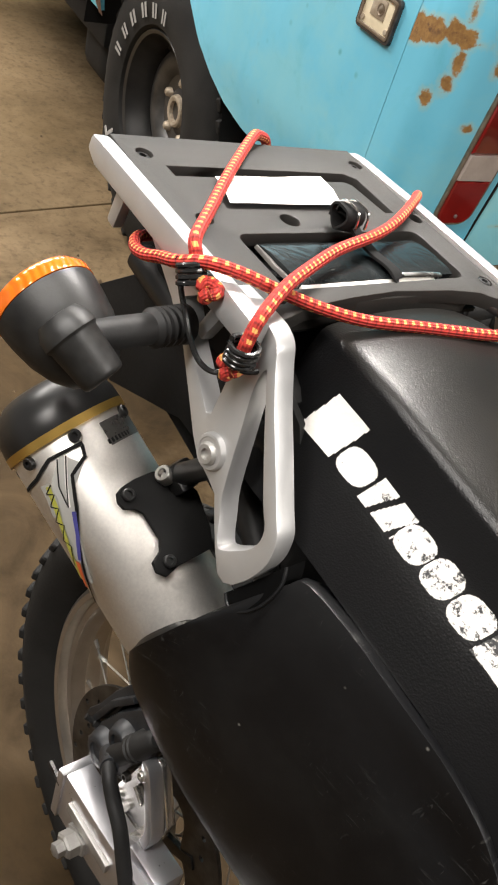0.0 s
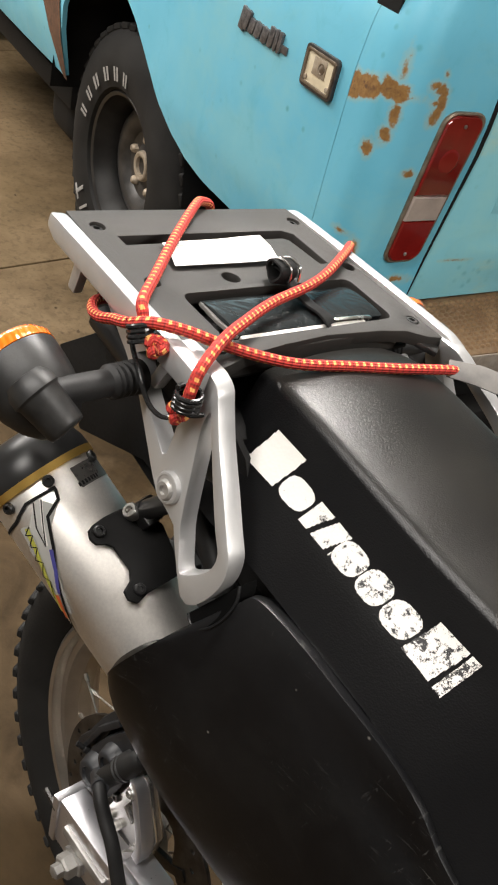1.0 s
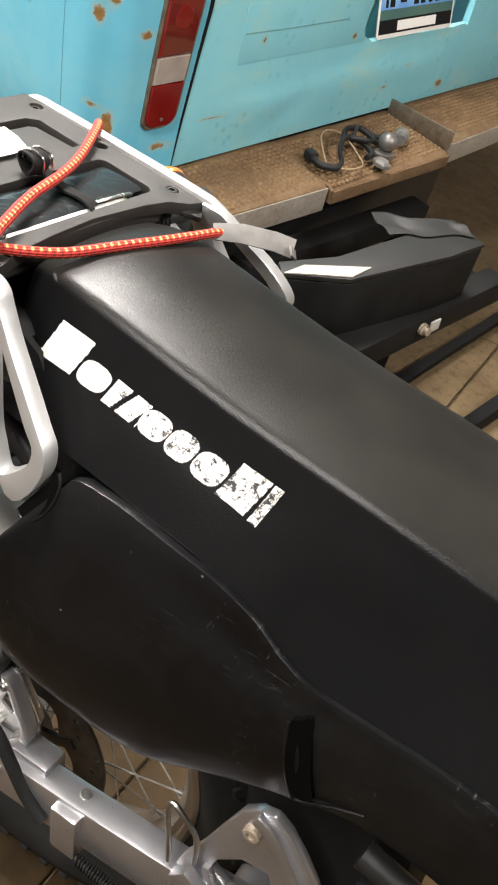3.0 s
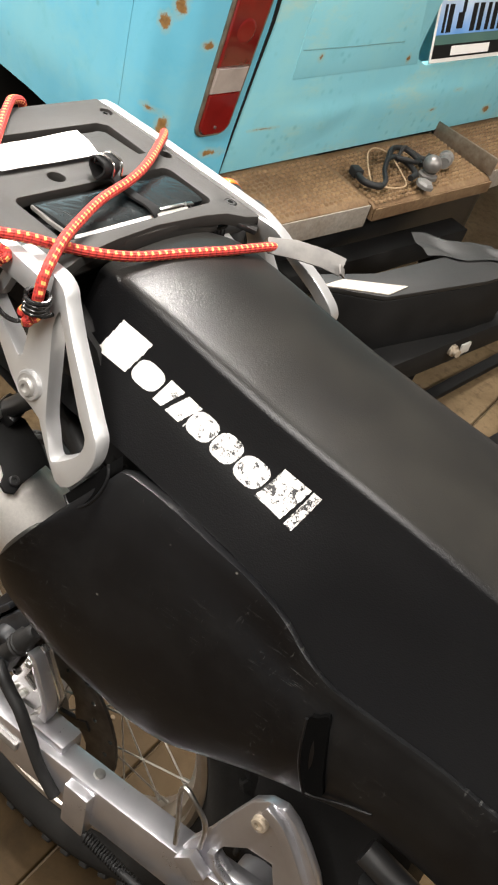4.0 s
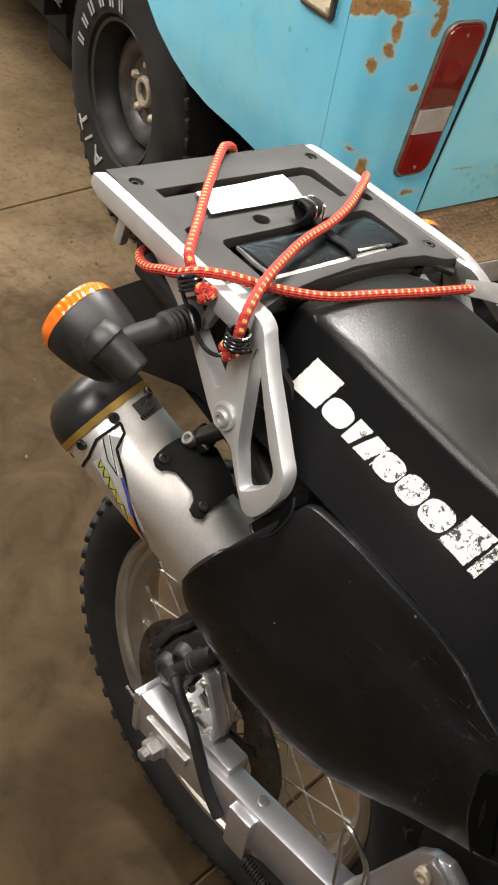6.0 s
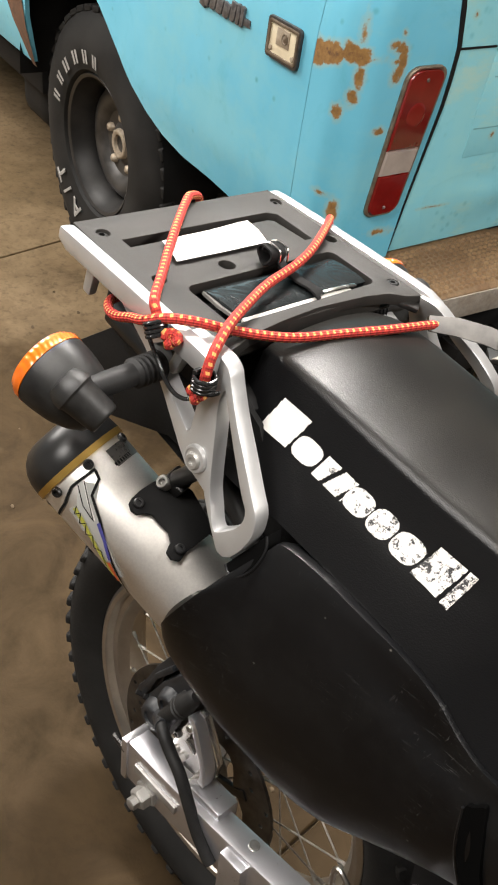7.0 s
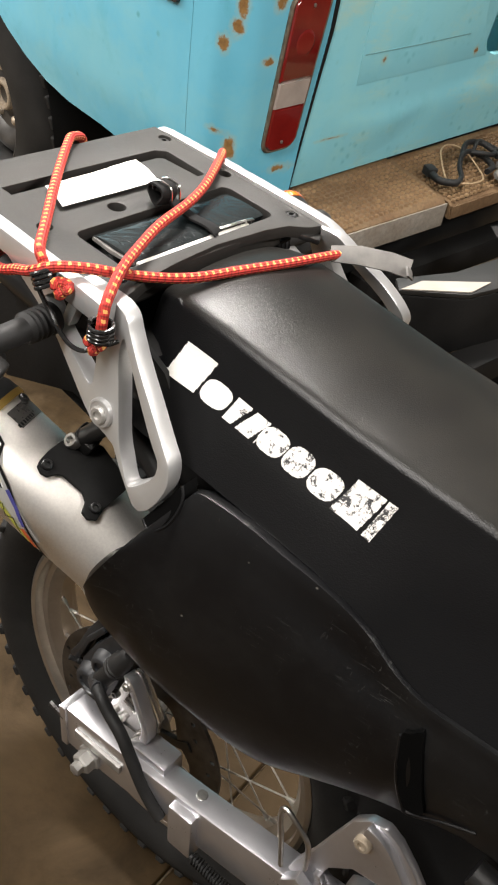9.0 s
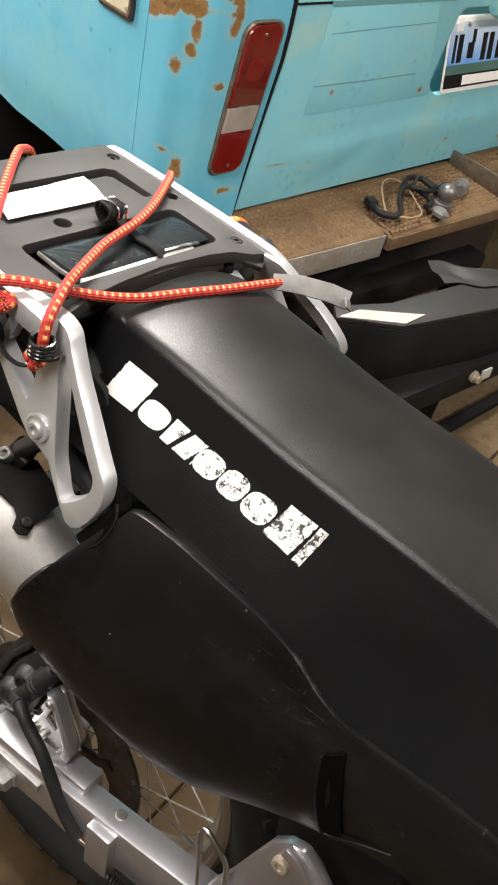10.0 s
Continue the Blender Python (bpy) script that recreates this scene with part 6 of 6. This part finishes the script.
    for x in (0.065, 0.218):
        part("plate_bolt", bolt(bmesh.new(), place @ Vector((x, 0.126, 0.002)), place.to_3x3() @ Vector((0, 0, 1)), 0.005, 0.003, False), M["nut"], number)
    bm = lathe(bmesh.new(), (0.665, -0.012, 0.912), (1, 0, 0), [(-0.06, 0.0), (-0.06, 0.018), (-0.045, 0.026), (0.045, 0.026), (0.06, 0.018), (0.06, 0)], 20)
    part("plate_lamp", bm, PAINT_GATE, gate, "turquoise plate lamp hood")


def build_bumper():
    # step bumper of folded steel with a punched tread
    bm = bmesh.new()
    def section(x, front, top, drop):
        return [Vector((x, 0.012, top + 0.012)), Vector((x, front + 0.008, top)), Vector((x, front, top - 0.006)), Vector((x, front - 0.004, top - drop)), Vector((x, front + 0.006, top - drop)), Vector((x, front + 0.012, top - 0.014)), Vector((x, 0.012, top - 0.004))]
    rows = [section(-0.09, -0.120, 0.564, 0.050), section(-0.06, -0.132, 0.564, 0.052), section(0.275, -0.150, 0.562, 0.052)]
    bridge(bm, rows)
    rows = [section(0.282, -0.158, 0.556, 0.030), section(0.68, -0.172, 0.556, 0.032)]
    bridge(bm, rows)
    rows = [section(0.69, -0.150, 0.562, 0.052), section(1.46, -0.130, 0.562, 0.052)]
    bridge(bm, rows)
    bumper = part("step_bumper", bm, M["rust"], truck, "rusty steel step bumper with punched tread")
    bm = bmesh.new()
    for x0, x1, y1 in ((-0.05, 0.270, -0.134), (0.288, 0.672, -0.158), (0.70, 1.3, -0.128)):
        nx, ny = int((x1 - x0) / 0.0130), int((-0.004 - y1) / 0.0108)
        for i in range(nx):
            for j in range(ny):
                cx, cy = x0 + (i + 0.5) * (x1 - x0) / nx, y1 + (j + 0.5) * (-0.004 - y1) / ny
                t = (cy - y1) / (-y1)
                z = 0.5625 + 0.011 * t - (0.006 if 0.28 < cx < 0.68 else 0)
                rings = []
                for r, h in ((1.0, 0.0), (0.80, 0.0030), (0.45, 0.0042)):
                    rings.append([bm.verts.new((cx + 0.0056 * r * math.cos(k * math.tau / 8 + 0.39), cy + 0.0046 * r * math.sin(k * math.tau / 8 + 0.39), z + h)) for k in range(8)])
                for a, b in zip(rings, rings[1:]):
                    for k in range(8):
                        bm.faces.new((a[k], a[(k + 1) % 8], b[(k + 1) % 8], b[k]))
                bm.faces.new(rings[-1])
    ob = part("tread", bm, M["tread"], bumper)
    tagged(ob, kind="stuff")
    # grey-painted front lips, stained by rust
    for x0, x1, ya, yb, top, h in ((-0.058, 0.2745, -0.1338, -0.1518, 0.5575, 0.046), (0.283, 0.679, -0.1600, -0.1742, 0.5515, 0.026), (0.691, 1.455, -0.1520, -0.1320, 0.5575, 0.046)):
        bm = bar(bmesh.new(), [(x0, ya - 0.0022, top - h / 2), (x1, yb - 0.0022, top - h / 2)], h, 0.003, (0, 1, 0), 0.0012)
        part("front_lip", bm, M["lip"] if h > 0.03 else M["rust"], bumper, "rust-stained painted lip")
    # open channel at the middle of the bumper and its end plate
    bm = bmesh.new()
    box(bm, (0.676, -0.085, 0.580), (0.006, 0.17, 0.040), bevel=0.001)
    part("channel_side", bm, M["trim"], bumper, "bare steel channel side")
    # tank and tyre shadows below
    bm = box(bmesh.new(), (0.48, 0.12, 0.385), (0.86, 0.40, 0.25), bevel=0.06, segments=4)
    part("fuel_tank", bm, M["black"], truck, "black fuel tank behind the bumper")
    bm = bmesh.new()
    rod(bm, (0.06, 0.02, 0.50), (0.06, 0.30, 0.50), 0.02, 12)
    rod(bm, (1.0, 0.02, 0.50), (1.0, 0.30, 0.50), 0.02, 12)
    part("bumper_arm", bm, M["matt"], bumper)


def build_truck_wheel(parent, x, y, out):
    """A steel wheel; out is -1 where its face looks to the near flank."""
    c = Vector((x, y, 0.385))
    def sag(r, a):
        # the tyre's foot spreads under the load and meets the ground
        z = r * math.sin(a)
        return z if r < 0.2 or z > 0 else z * (1 + 0.155 * min(1.0, (r - 0.2) / 0.11))
    def ring(profile, seg, name, material, owner, label=""):
        bm = bmesh.new()
        rows = [[c + Vector((out * -h, r * math.cos(a), sag(r, a))) for h, r in profile] for a in [k * math.tau / seg for k in range(seg)]]
        bridge(bm, rows + [rows[0]], True, False)
        return part(name, bm, material, owner, label)
    wheel = ring([(0.012, 0.176), (0.006, 0.172), (0.010, 0.164), (0.030, 0.160), (0.050, 0.150), (0.075, 0.148), (0.160, 0.150), (0.19, 0.172), (0.17, 0.178), (0.10, 0.165)], 64, "rear_wheel", M["barrel"], parent, "grimy steel wheel with an all-terrain tyre")
    tyre = ring([(0.012, 0.174), (0.000, 0.182), (-0.006, 0.205), (-0.009, 0.232), (-0.006, 0.262), (0.003, 0.288), (0.013, 0.304), (0.028, 0.3135), (0.10, 0.316), (0.17, 0.3135), (0.188, 0.296), (0.200, 0.25), (0.19, 0.19), (0.18, 0.176), (0.10, 0.172)], 80, "tyre", M["tyre"], wheel, "worn black tyre with raised white writing")
    # dished centre with hand holes, hub and nuts
    bm = lathe(bmesh.new(), c + Vector((out * -0.088, 0, 0)), (out, 0, 0), [(0.0, 0.150), (0.010, 0.143), (0.024, 0.130), (0.029, 0.114), (0.024, 0.096), (0.008, 0.082), (0.004, 0.055), (0.012, 0.044), (0.012, 0)], 48)
    part("wheel_centre", bm, M["rim"], wheel)
    part("hub", lathe(bmesh.new(), c + Vector((out * -0.093, 0, 0)), (out, 0, 0), [(0, 0.040), (0.016, 0.039), (0.026, 0.036), (0.028, 0.032), (0.026, 0.024), (0.012, 0.022), (0.010, 0)], 28), M["nut"], wheel, "rusty open hub")
    for k in range(5):
        a = k * math.tau / 5 + 0.3
        part("wheel_nut", lathe(bmesh.new(), c + Vector((out * -0.090, 0.066 * math.cos(a), 0.066 * math.sin(a))), (out, 0, 0), [(0, 0.014), (0.004, 0.014), (0.018, 0.011), (0.022, 0.006), (0.022, 0)], 6), M["nut"], wheel)
    # tread lugs on the shoulder
    lug = finish("lug", box(bmesh.new(), (0, 0, 0), (0.035, 0.029, 0.016), bevel=0.003, segments=1), M["tyre"])
    count = 46
    for k in range(count):
        for h, off, turn in ((0.034, 0.0, 10), (0.070, 0.5, -14), (0.105, 0.0, 12), (0.150, 0.5, -18)):
            a = (k + off) * math.tau / count
            r = 0.3150 if h < 0.04 else 0.3180
            r = r * (1 + 0.15 * max(0.0, -math.cos(a)) ** 1.5)
            m = Matrix.Translation(c + Vector((out * -h, 0, 0))) @ Matrix.Rotation(a, 4, "X") @ Matrix.Translation((0, 0, r)) @ Matrix.Rotation(radians(turn), 4, "Z")
            shared("lug", lug, tyre, m)
    return wheel, tyre, c


def tyre_writing(tyre, c):
    # raised blocks for the maker's word; the letters A/T stand further down
    def block(a, w, h, r):
        bm = bmesh.new()
        rows = []
        for i in range(4):
            t = a + (i / 3 - 0.5) * w / r
            rows.append([Vector((c.x - 0.0105 + 0.0015 * (abs(r + (j - 0.5) * h - 0.228) / 0.02), c.y + (r + (j - 0.5) * h) * math.cos(t), c.z + (r + (j - 0.5) * h) * math.sin(t))) for j in (0, 1)])
        bridge(bm, rows, False, False)
        bmesh.ops.solidify(bm, geom=bm.faces[:], thickness=0.002)
        part("raised_mark", bm, M["letter"], tyre)
    for angle, r, w in ((16, 0.2115, 0.026), (31, 0.2115, 0.028), (46, 0.2115, 0.034), (63.5, 0.2115, 0.034), (79, 0.2115, 0.030), (93, 0.2115, 0.026)):
        for side in (-1, 1):
            block(radians(angle) + side * w * 0.25 / r, w * 0.30, 0.031, r)
    for k, text in enumerate("A/T"):
        data = bpy.data.curves.new("letter", "FONT")
        data.offset = 0.0012
        data.body, data.size, data.extrude, data.align_x, data.align_y = text, 0.070, 0.0010, "CENTER", "CENTER"
        holder = new("letter_outline", data)
        bpy.context.view_layer.update()
        mesh = bpy.data.meshes.new_from_object(holder.evaluated_get(bpy.context.evaluated_depsgraph_get()))
        bpy.data.objects.remove(holder)
        bpy.data.curves.remove(data)
        mesh.materials.clear()
        mesh.materials.append(M["letter"])
        a = radians((-67.6, -51.6, -39.3)[k])
        # writing follows the rim: the letter's up points to the tyre's centre or away from it
        p = c + Vector((-0.0100, 0.225 * math.cos(a), 0.225 * math.sin(a)))
        outward = Vector((0, math.cos(a), math.sin(a)))
        up = outward
        right = Vector(up).cross(Vector((-1, 0, 0)))
        m = Matrix(((right.x, up.x, -1, p.x), (right.y, up.y, 0, p.y), (right.z, up.z, 0, p.z), (0, 0, 0, 1)))
        shared("letter", mesh, tyre, m)


def flat_colour(name, a, b):
    return plain(name, a, b, 0.35, scale=8)


def plate_sky():
    n = Nodes("plate_sky_blue")
    sep = n.tree.nodes.new("ShaderNodeSeparateXYZ")
    n.link(n.coord, sep.inputs[0])
    level = n.math("ADD", n.ramp(sep.outputs[2], 0.790, 0.872, 0, 1), n.ramp(n.noise(20, 4), 0.2, 0.8, -0.15, 0.15))
    return n.done(n.mix(level, (0.11, 0.30, 0.66), (0.62, 0.70, 0.76)), 0.35)


PLATE_BLUE = plate_sky()
PLATE_GREEN = flat_colour("plate_hill_green", (0.05, 0.12, 0.11), (0.08, 0.16, 0.13))
build_body()
build_tail_lamp()
build_marker()
build_tailgate()
build_bumper()
wheel, tyre, c = build_truck_wheel(truck, -0.100, 0.957, -1)
tyre_writing(tyre, c)
far = copy_part(wheel, pose(1.45, 0, 0))
far = copy_part(wheel, pose(0.02, 2.35, 0))
bm = bmesh.new()
rod(bm, (0.02, 0.957, 0.36), (1.3, 0.957, 0.36), 0.05, 16)
part("rear_axle", bm, M["matt"], truck)
bm = bmesh.new()
box(bm, (0.64, 3.25, 1.00), (1.50, 1.28, 0.30), bevel=0.05, segments=3)
part("front_body", bm, PAINT, truck, "faded turquoise front bodywork")
bm = bmesh.new()
box(bm, (1.43, 1.35, 0.80), (0.02, 2.5, 0.62), bevel=0.005)
part("far_side", bm, PAINT, truck)
bm = bmesh.new()
box(bm, (0.64, 2.595, 0.80), (1.56, 0.02, 0.62), bevel=0.005)
part("bed_front", bm, PAINT, truck)
bm = bmesh.new()
box(bm, (0.64, 1.35, 1.12), (1.46, 2.5, 0.03), bevel=0.01)
part("bed_cover", bm, M["matt"], truck, "dark cover over the bed")


# ---- clutter on and under the bumper ----
def on_truck(name, label, category, bm, material, group=""):
    return thing(name, TRUCK, label, category, bm, material, group)


def build_clutter():
    base = 0.5715
    bm = tube(bmesh.new(), curve([(0.302, -0.082, base + 0.008), (0.290, -0.112, base + 0.009), (0.312, -0.134, base + 0.008), (0.340, -0.126, base + 0.009), (0.362, -0.102, base + 0.016), (0.392, -0.082, base + 0.024), (0.425, -0.078, base + 0.022), (0.450, -0.098, base + 0.012), (0.440, -0.126, base + 0.008), (0.412, -0.134, base + 0.008)]), [0.0070] * 14 + [0.0050] * 24 + [0.0060] * 17, 10)
    harness = on_truck("wiring_harness", "tangled black trailer wiring harness lying on the bumper", "wiring", bm, M["rubber"])
    part("plug", box(bmesh.new(), (0.304, -0.078, base + 0.009), (0.024, 0.020, 0.017), (0, 0, 70), 0.003), M["rubber"], harness)
    bm = tube(bmesh.new(), curve([(0.300, -0.128, base + 0.005), (0.325, -0.090, base + 0.016), (0.355, -0.056, base + 0.030), (0.392, -0.048, base + 0.030), (0.420, -0.066, base + 0.020), (0.412, -0.112, base + 0.006), (0.385, -0.146, base + 0.005), (0.350, -0.148, base + 0.005), (0.318, -0.130, base + 0.005)]), 0.0015, 7)
    part("wire", bm, M["wood"], harness, "pale tan wire")
    for pts, r in (([(0.392, -0.082, base + 0.022), (0.430, -0.060, base + 0.030), (0.468, -0.066, base + 0.026), (0.488, -0.090, base + 0.014), (0.478, -0.108, base + 0.012)], 0.0055), ([(0.418, -0.070, base + 0.020), (0.440, -0.100, base + 0.024), (0.466, -0.104, base + 0.018), (0.500, -0.084, base + 0.012), (0.526, -0.092, base + 0.009)], 0.0045), ([(0.430, -0.080, base + 0.012), (0.455, -0.068, base + 0.032), (0.490, -0.070, base + 0.020), (0.515, -0.112, base + 0.008)], 0.0040)):
        part("wire", tube(bmesh.new(), curve(pts), r, 9), M["rubber"], harness)
    part("plug", box(bmesh.new(), (0.528, -0.094, base + 0.009), (0.026, 0.018, 0.016), (0, 0, 20), 0.003), M["rubber"], harness)
    own = bmesh.new()
    bmesh.ops.create_uvsphere(own, u_segments=24, v_segments=16, radius=0.019)
    own.transform(pose(0.478, -0.132, base + 0.027))
    ball = join(bmesh.new(), own)
    lathe(ball, (0.478, -0.132, base - 0.001), (0, 0, 1), [(0, 0.020), (0.006, 0.020), (0.008, 0.014), (0.012, 0.014)], 20)
    on_truck("hitch_ball", "dull chrome hitch ball bolted on the bumper", "hitch ball", ball, M["ball"])
    bm = lathe(bmesh.new(), (0.436, -0.156, base - 0.002), (0.1, -0.1, 1), [(0, 0.019), (0.007, 0.019), (0.012, 0.014), (0.012, 0)], 6)
    on_truck("large_nut", "worn hexagonal hitch nut lying on the bumper", "nut", bm, M["tag"])
    bm = lathe(bmesh.new(), (0.545, -0.120, base + 0.012), (1, 0.5, 0), [(0, 0.012), (0.02, 0.012), (0.022, 0.016), (0.036, 0.016), (0.038, 0.008), (0.05, 0.008)], 14)
    on_truck("trailer_plug", "grey round trailer plug lying on the bumper", "plug", bm, M["tag"])


build_clutter()


# ---- black trailer frame, case and sheet behind the seat ----
YARD = Matrix.Scale(U, 4)


def build_behind():
    # frame of two beams and cross bars on legs
    frame_ = thing("utility_trailer", YARD, "black steel utility trailer standing low on the floor", "trailer")
    for name, a, b, w, h in (("beam", (-0.050, 0.70, 0.402), (0.072, 1.26, 0.402), 0.055, 0.052), ("beam", (-0.30, 0.84, 0.402), (-0.18, 1.40, 0.402), 0.055, 0.052), ("cross_bar", (-0.27, 0.95, 0.385), (-0.01, 0.90, 0.385), 0.05, 0.04), ("cross_bar", (-0.18, 1.33, 0.385), (0.05, 1.22, 0.385), 0.05, 0.04), ("low_bar", (-0.115, 0.85, 0.028), (0.109, 2.25, 0.028), 0.020, 0.030), ("low_bar", (0.10, 0.98, 0.028), (0.22, 1.60, 0.028), 0.05, 0.035)):
        part(name, bar(bmesh.new(), [a, b], w, h, Vector((b[1] - a[1], a[0] - b[0], 0)), 0.004), M["matt"], frame_)
    for x, y in ((-0.022, 0.83), (-0.100, 1.285), (-0.285, 0.91), (-0.195, 1.34)):
        part("leg", box(bmesh.new(), (x, y, 0.192), (0.034, 0.034, 0.384), (0, 0, 12), 0.003), M["matt"], frame_)
    bm = lathe(bmesh.new(), (0.030, 0.965, 0.410), (0.95, -0.3, 0.1), [(0, 0.012), (0.012, 0.012), (0.014, 0.008), (0.022, 0.008), (0.022, 0)], 14)
    part("pin", bm, M["nut"], frame_, "rusty coupling pin")
    bm = box(bmesh.new(), (0.052, 0.978, 0.420), (0.004, 0.024, 0.024), (8, 0, -18), 0.001)
    part("pin_tag", bm, M["sticker"], frame_, "pale tag on the pin")
    # shallow moulded case with a ledge, resting on the near beam
    outline = [(-0.062, 0.772), (0.024, 1.000), (0.050, 1.100), (-0.030, 1.130), (-0.112, 0.818), (-0.169, 0.716), (-0.146, 0.690)]
    case = thing("black_case", YARD, "shallow black plastic case resting on the trailer beam", "case", plate(bmesh.new(), outline, [], pose(0, 0, 0.428), 0.110, 0.004), M["matt"])
    part("lid", plate(bmesh.new(), [(x * 1.012, y * 1.001) for x, y in outline], [], pose(0, 0, 0.5385), 0.0085, 0.002), M["case_lid"], case, "dusty black lid")
    strip = [(-0.146, 0.693), (-0.136, 0.742), (-0.056, 0.834), (-0.0635, 0.779)]
    thing("pale_card", YARD, "pale strip of card lying on the black case", "card", plate(bmesh.new(), strip, [], pose(0, 0, 0.5475), 0.002), M["card"])
    # dusty sheet lying in folds over the back of the case
    rows = []
    for i in range(25):
        u = i / 24
        row = []
        for j in range(13):
            v = j / 12
            p = Vector((-0.085, 0.960, 0.5505)).lerp(Vector((0.030, 1.110, 0.5505)), u) + v * Vector((-0.060, 0.035, 0.010))
            p.z += 0.006 * math.sin(8 * v + 4 * u) * v + 0.003 * math.sin(12 * u + 3 * v) * math.sin(math.pi * v) - 0.012 * v
            p.y += 0.008 * math.sin(11 * u)
            row.append(p)
        rows.append(row)
    bm = bmesh.new()
    bridge(bm, rows, False, False)
    bmesh.ops.solidify(bm, geom=bm.faces[:], thickness=0.0015)
    thing("folded_sheet", YARD, "dusty dark plastic sheet folded over the black case", "sheet", bm, M["cloth"])


build_behind()
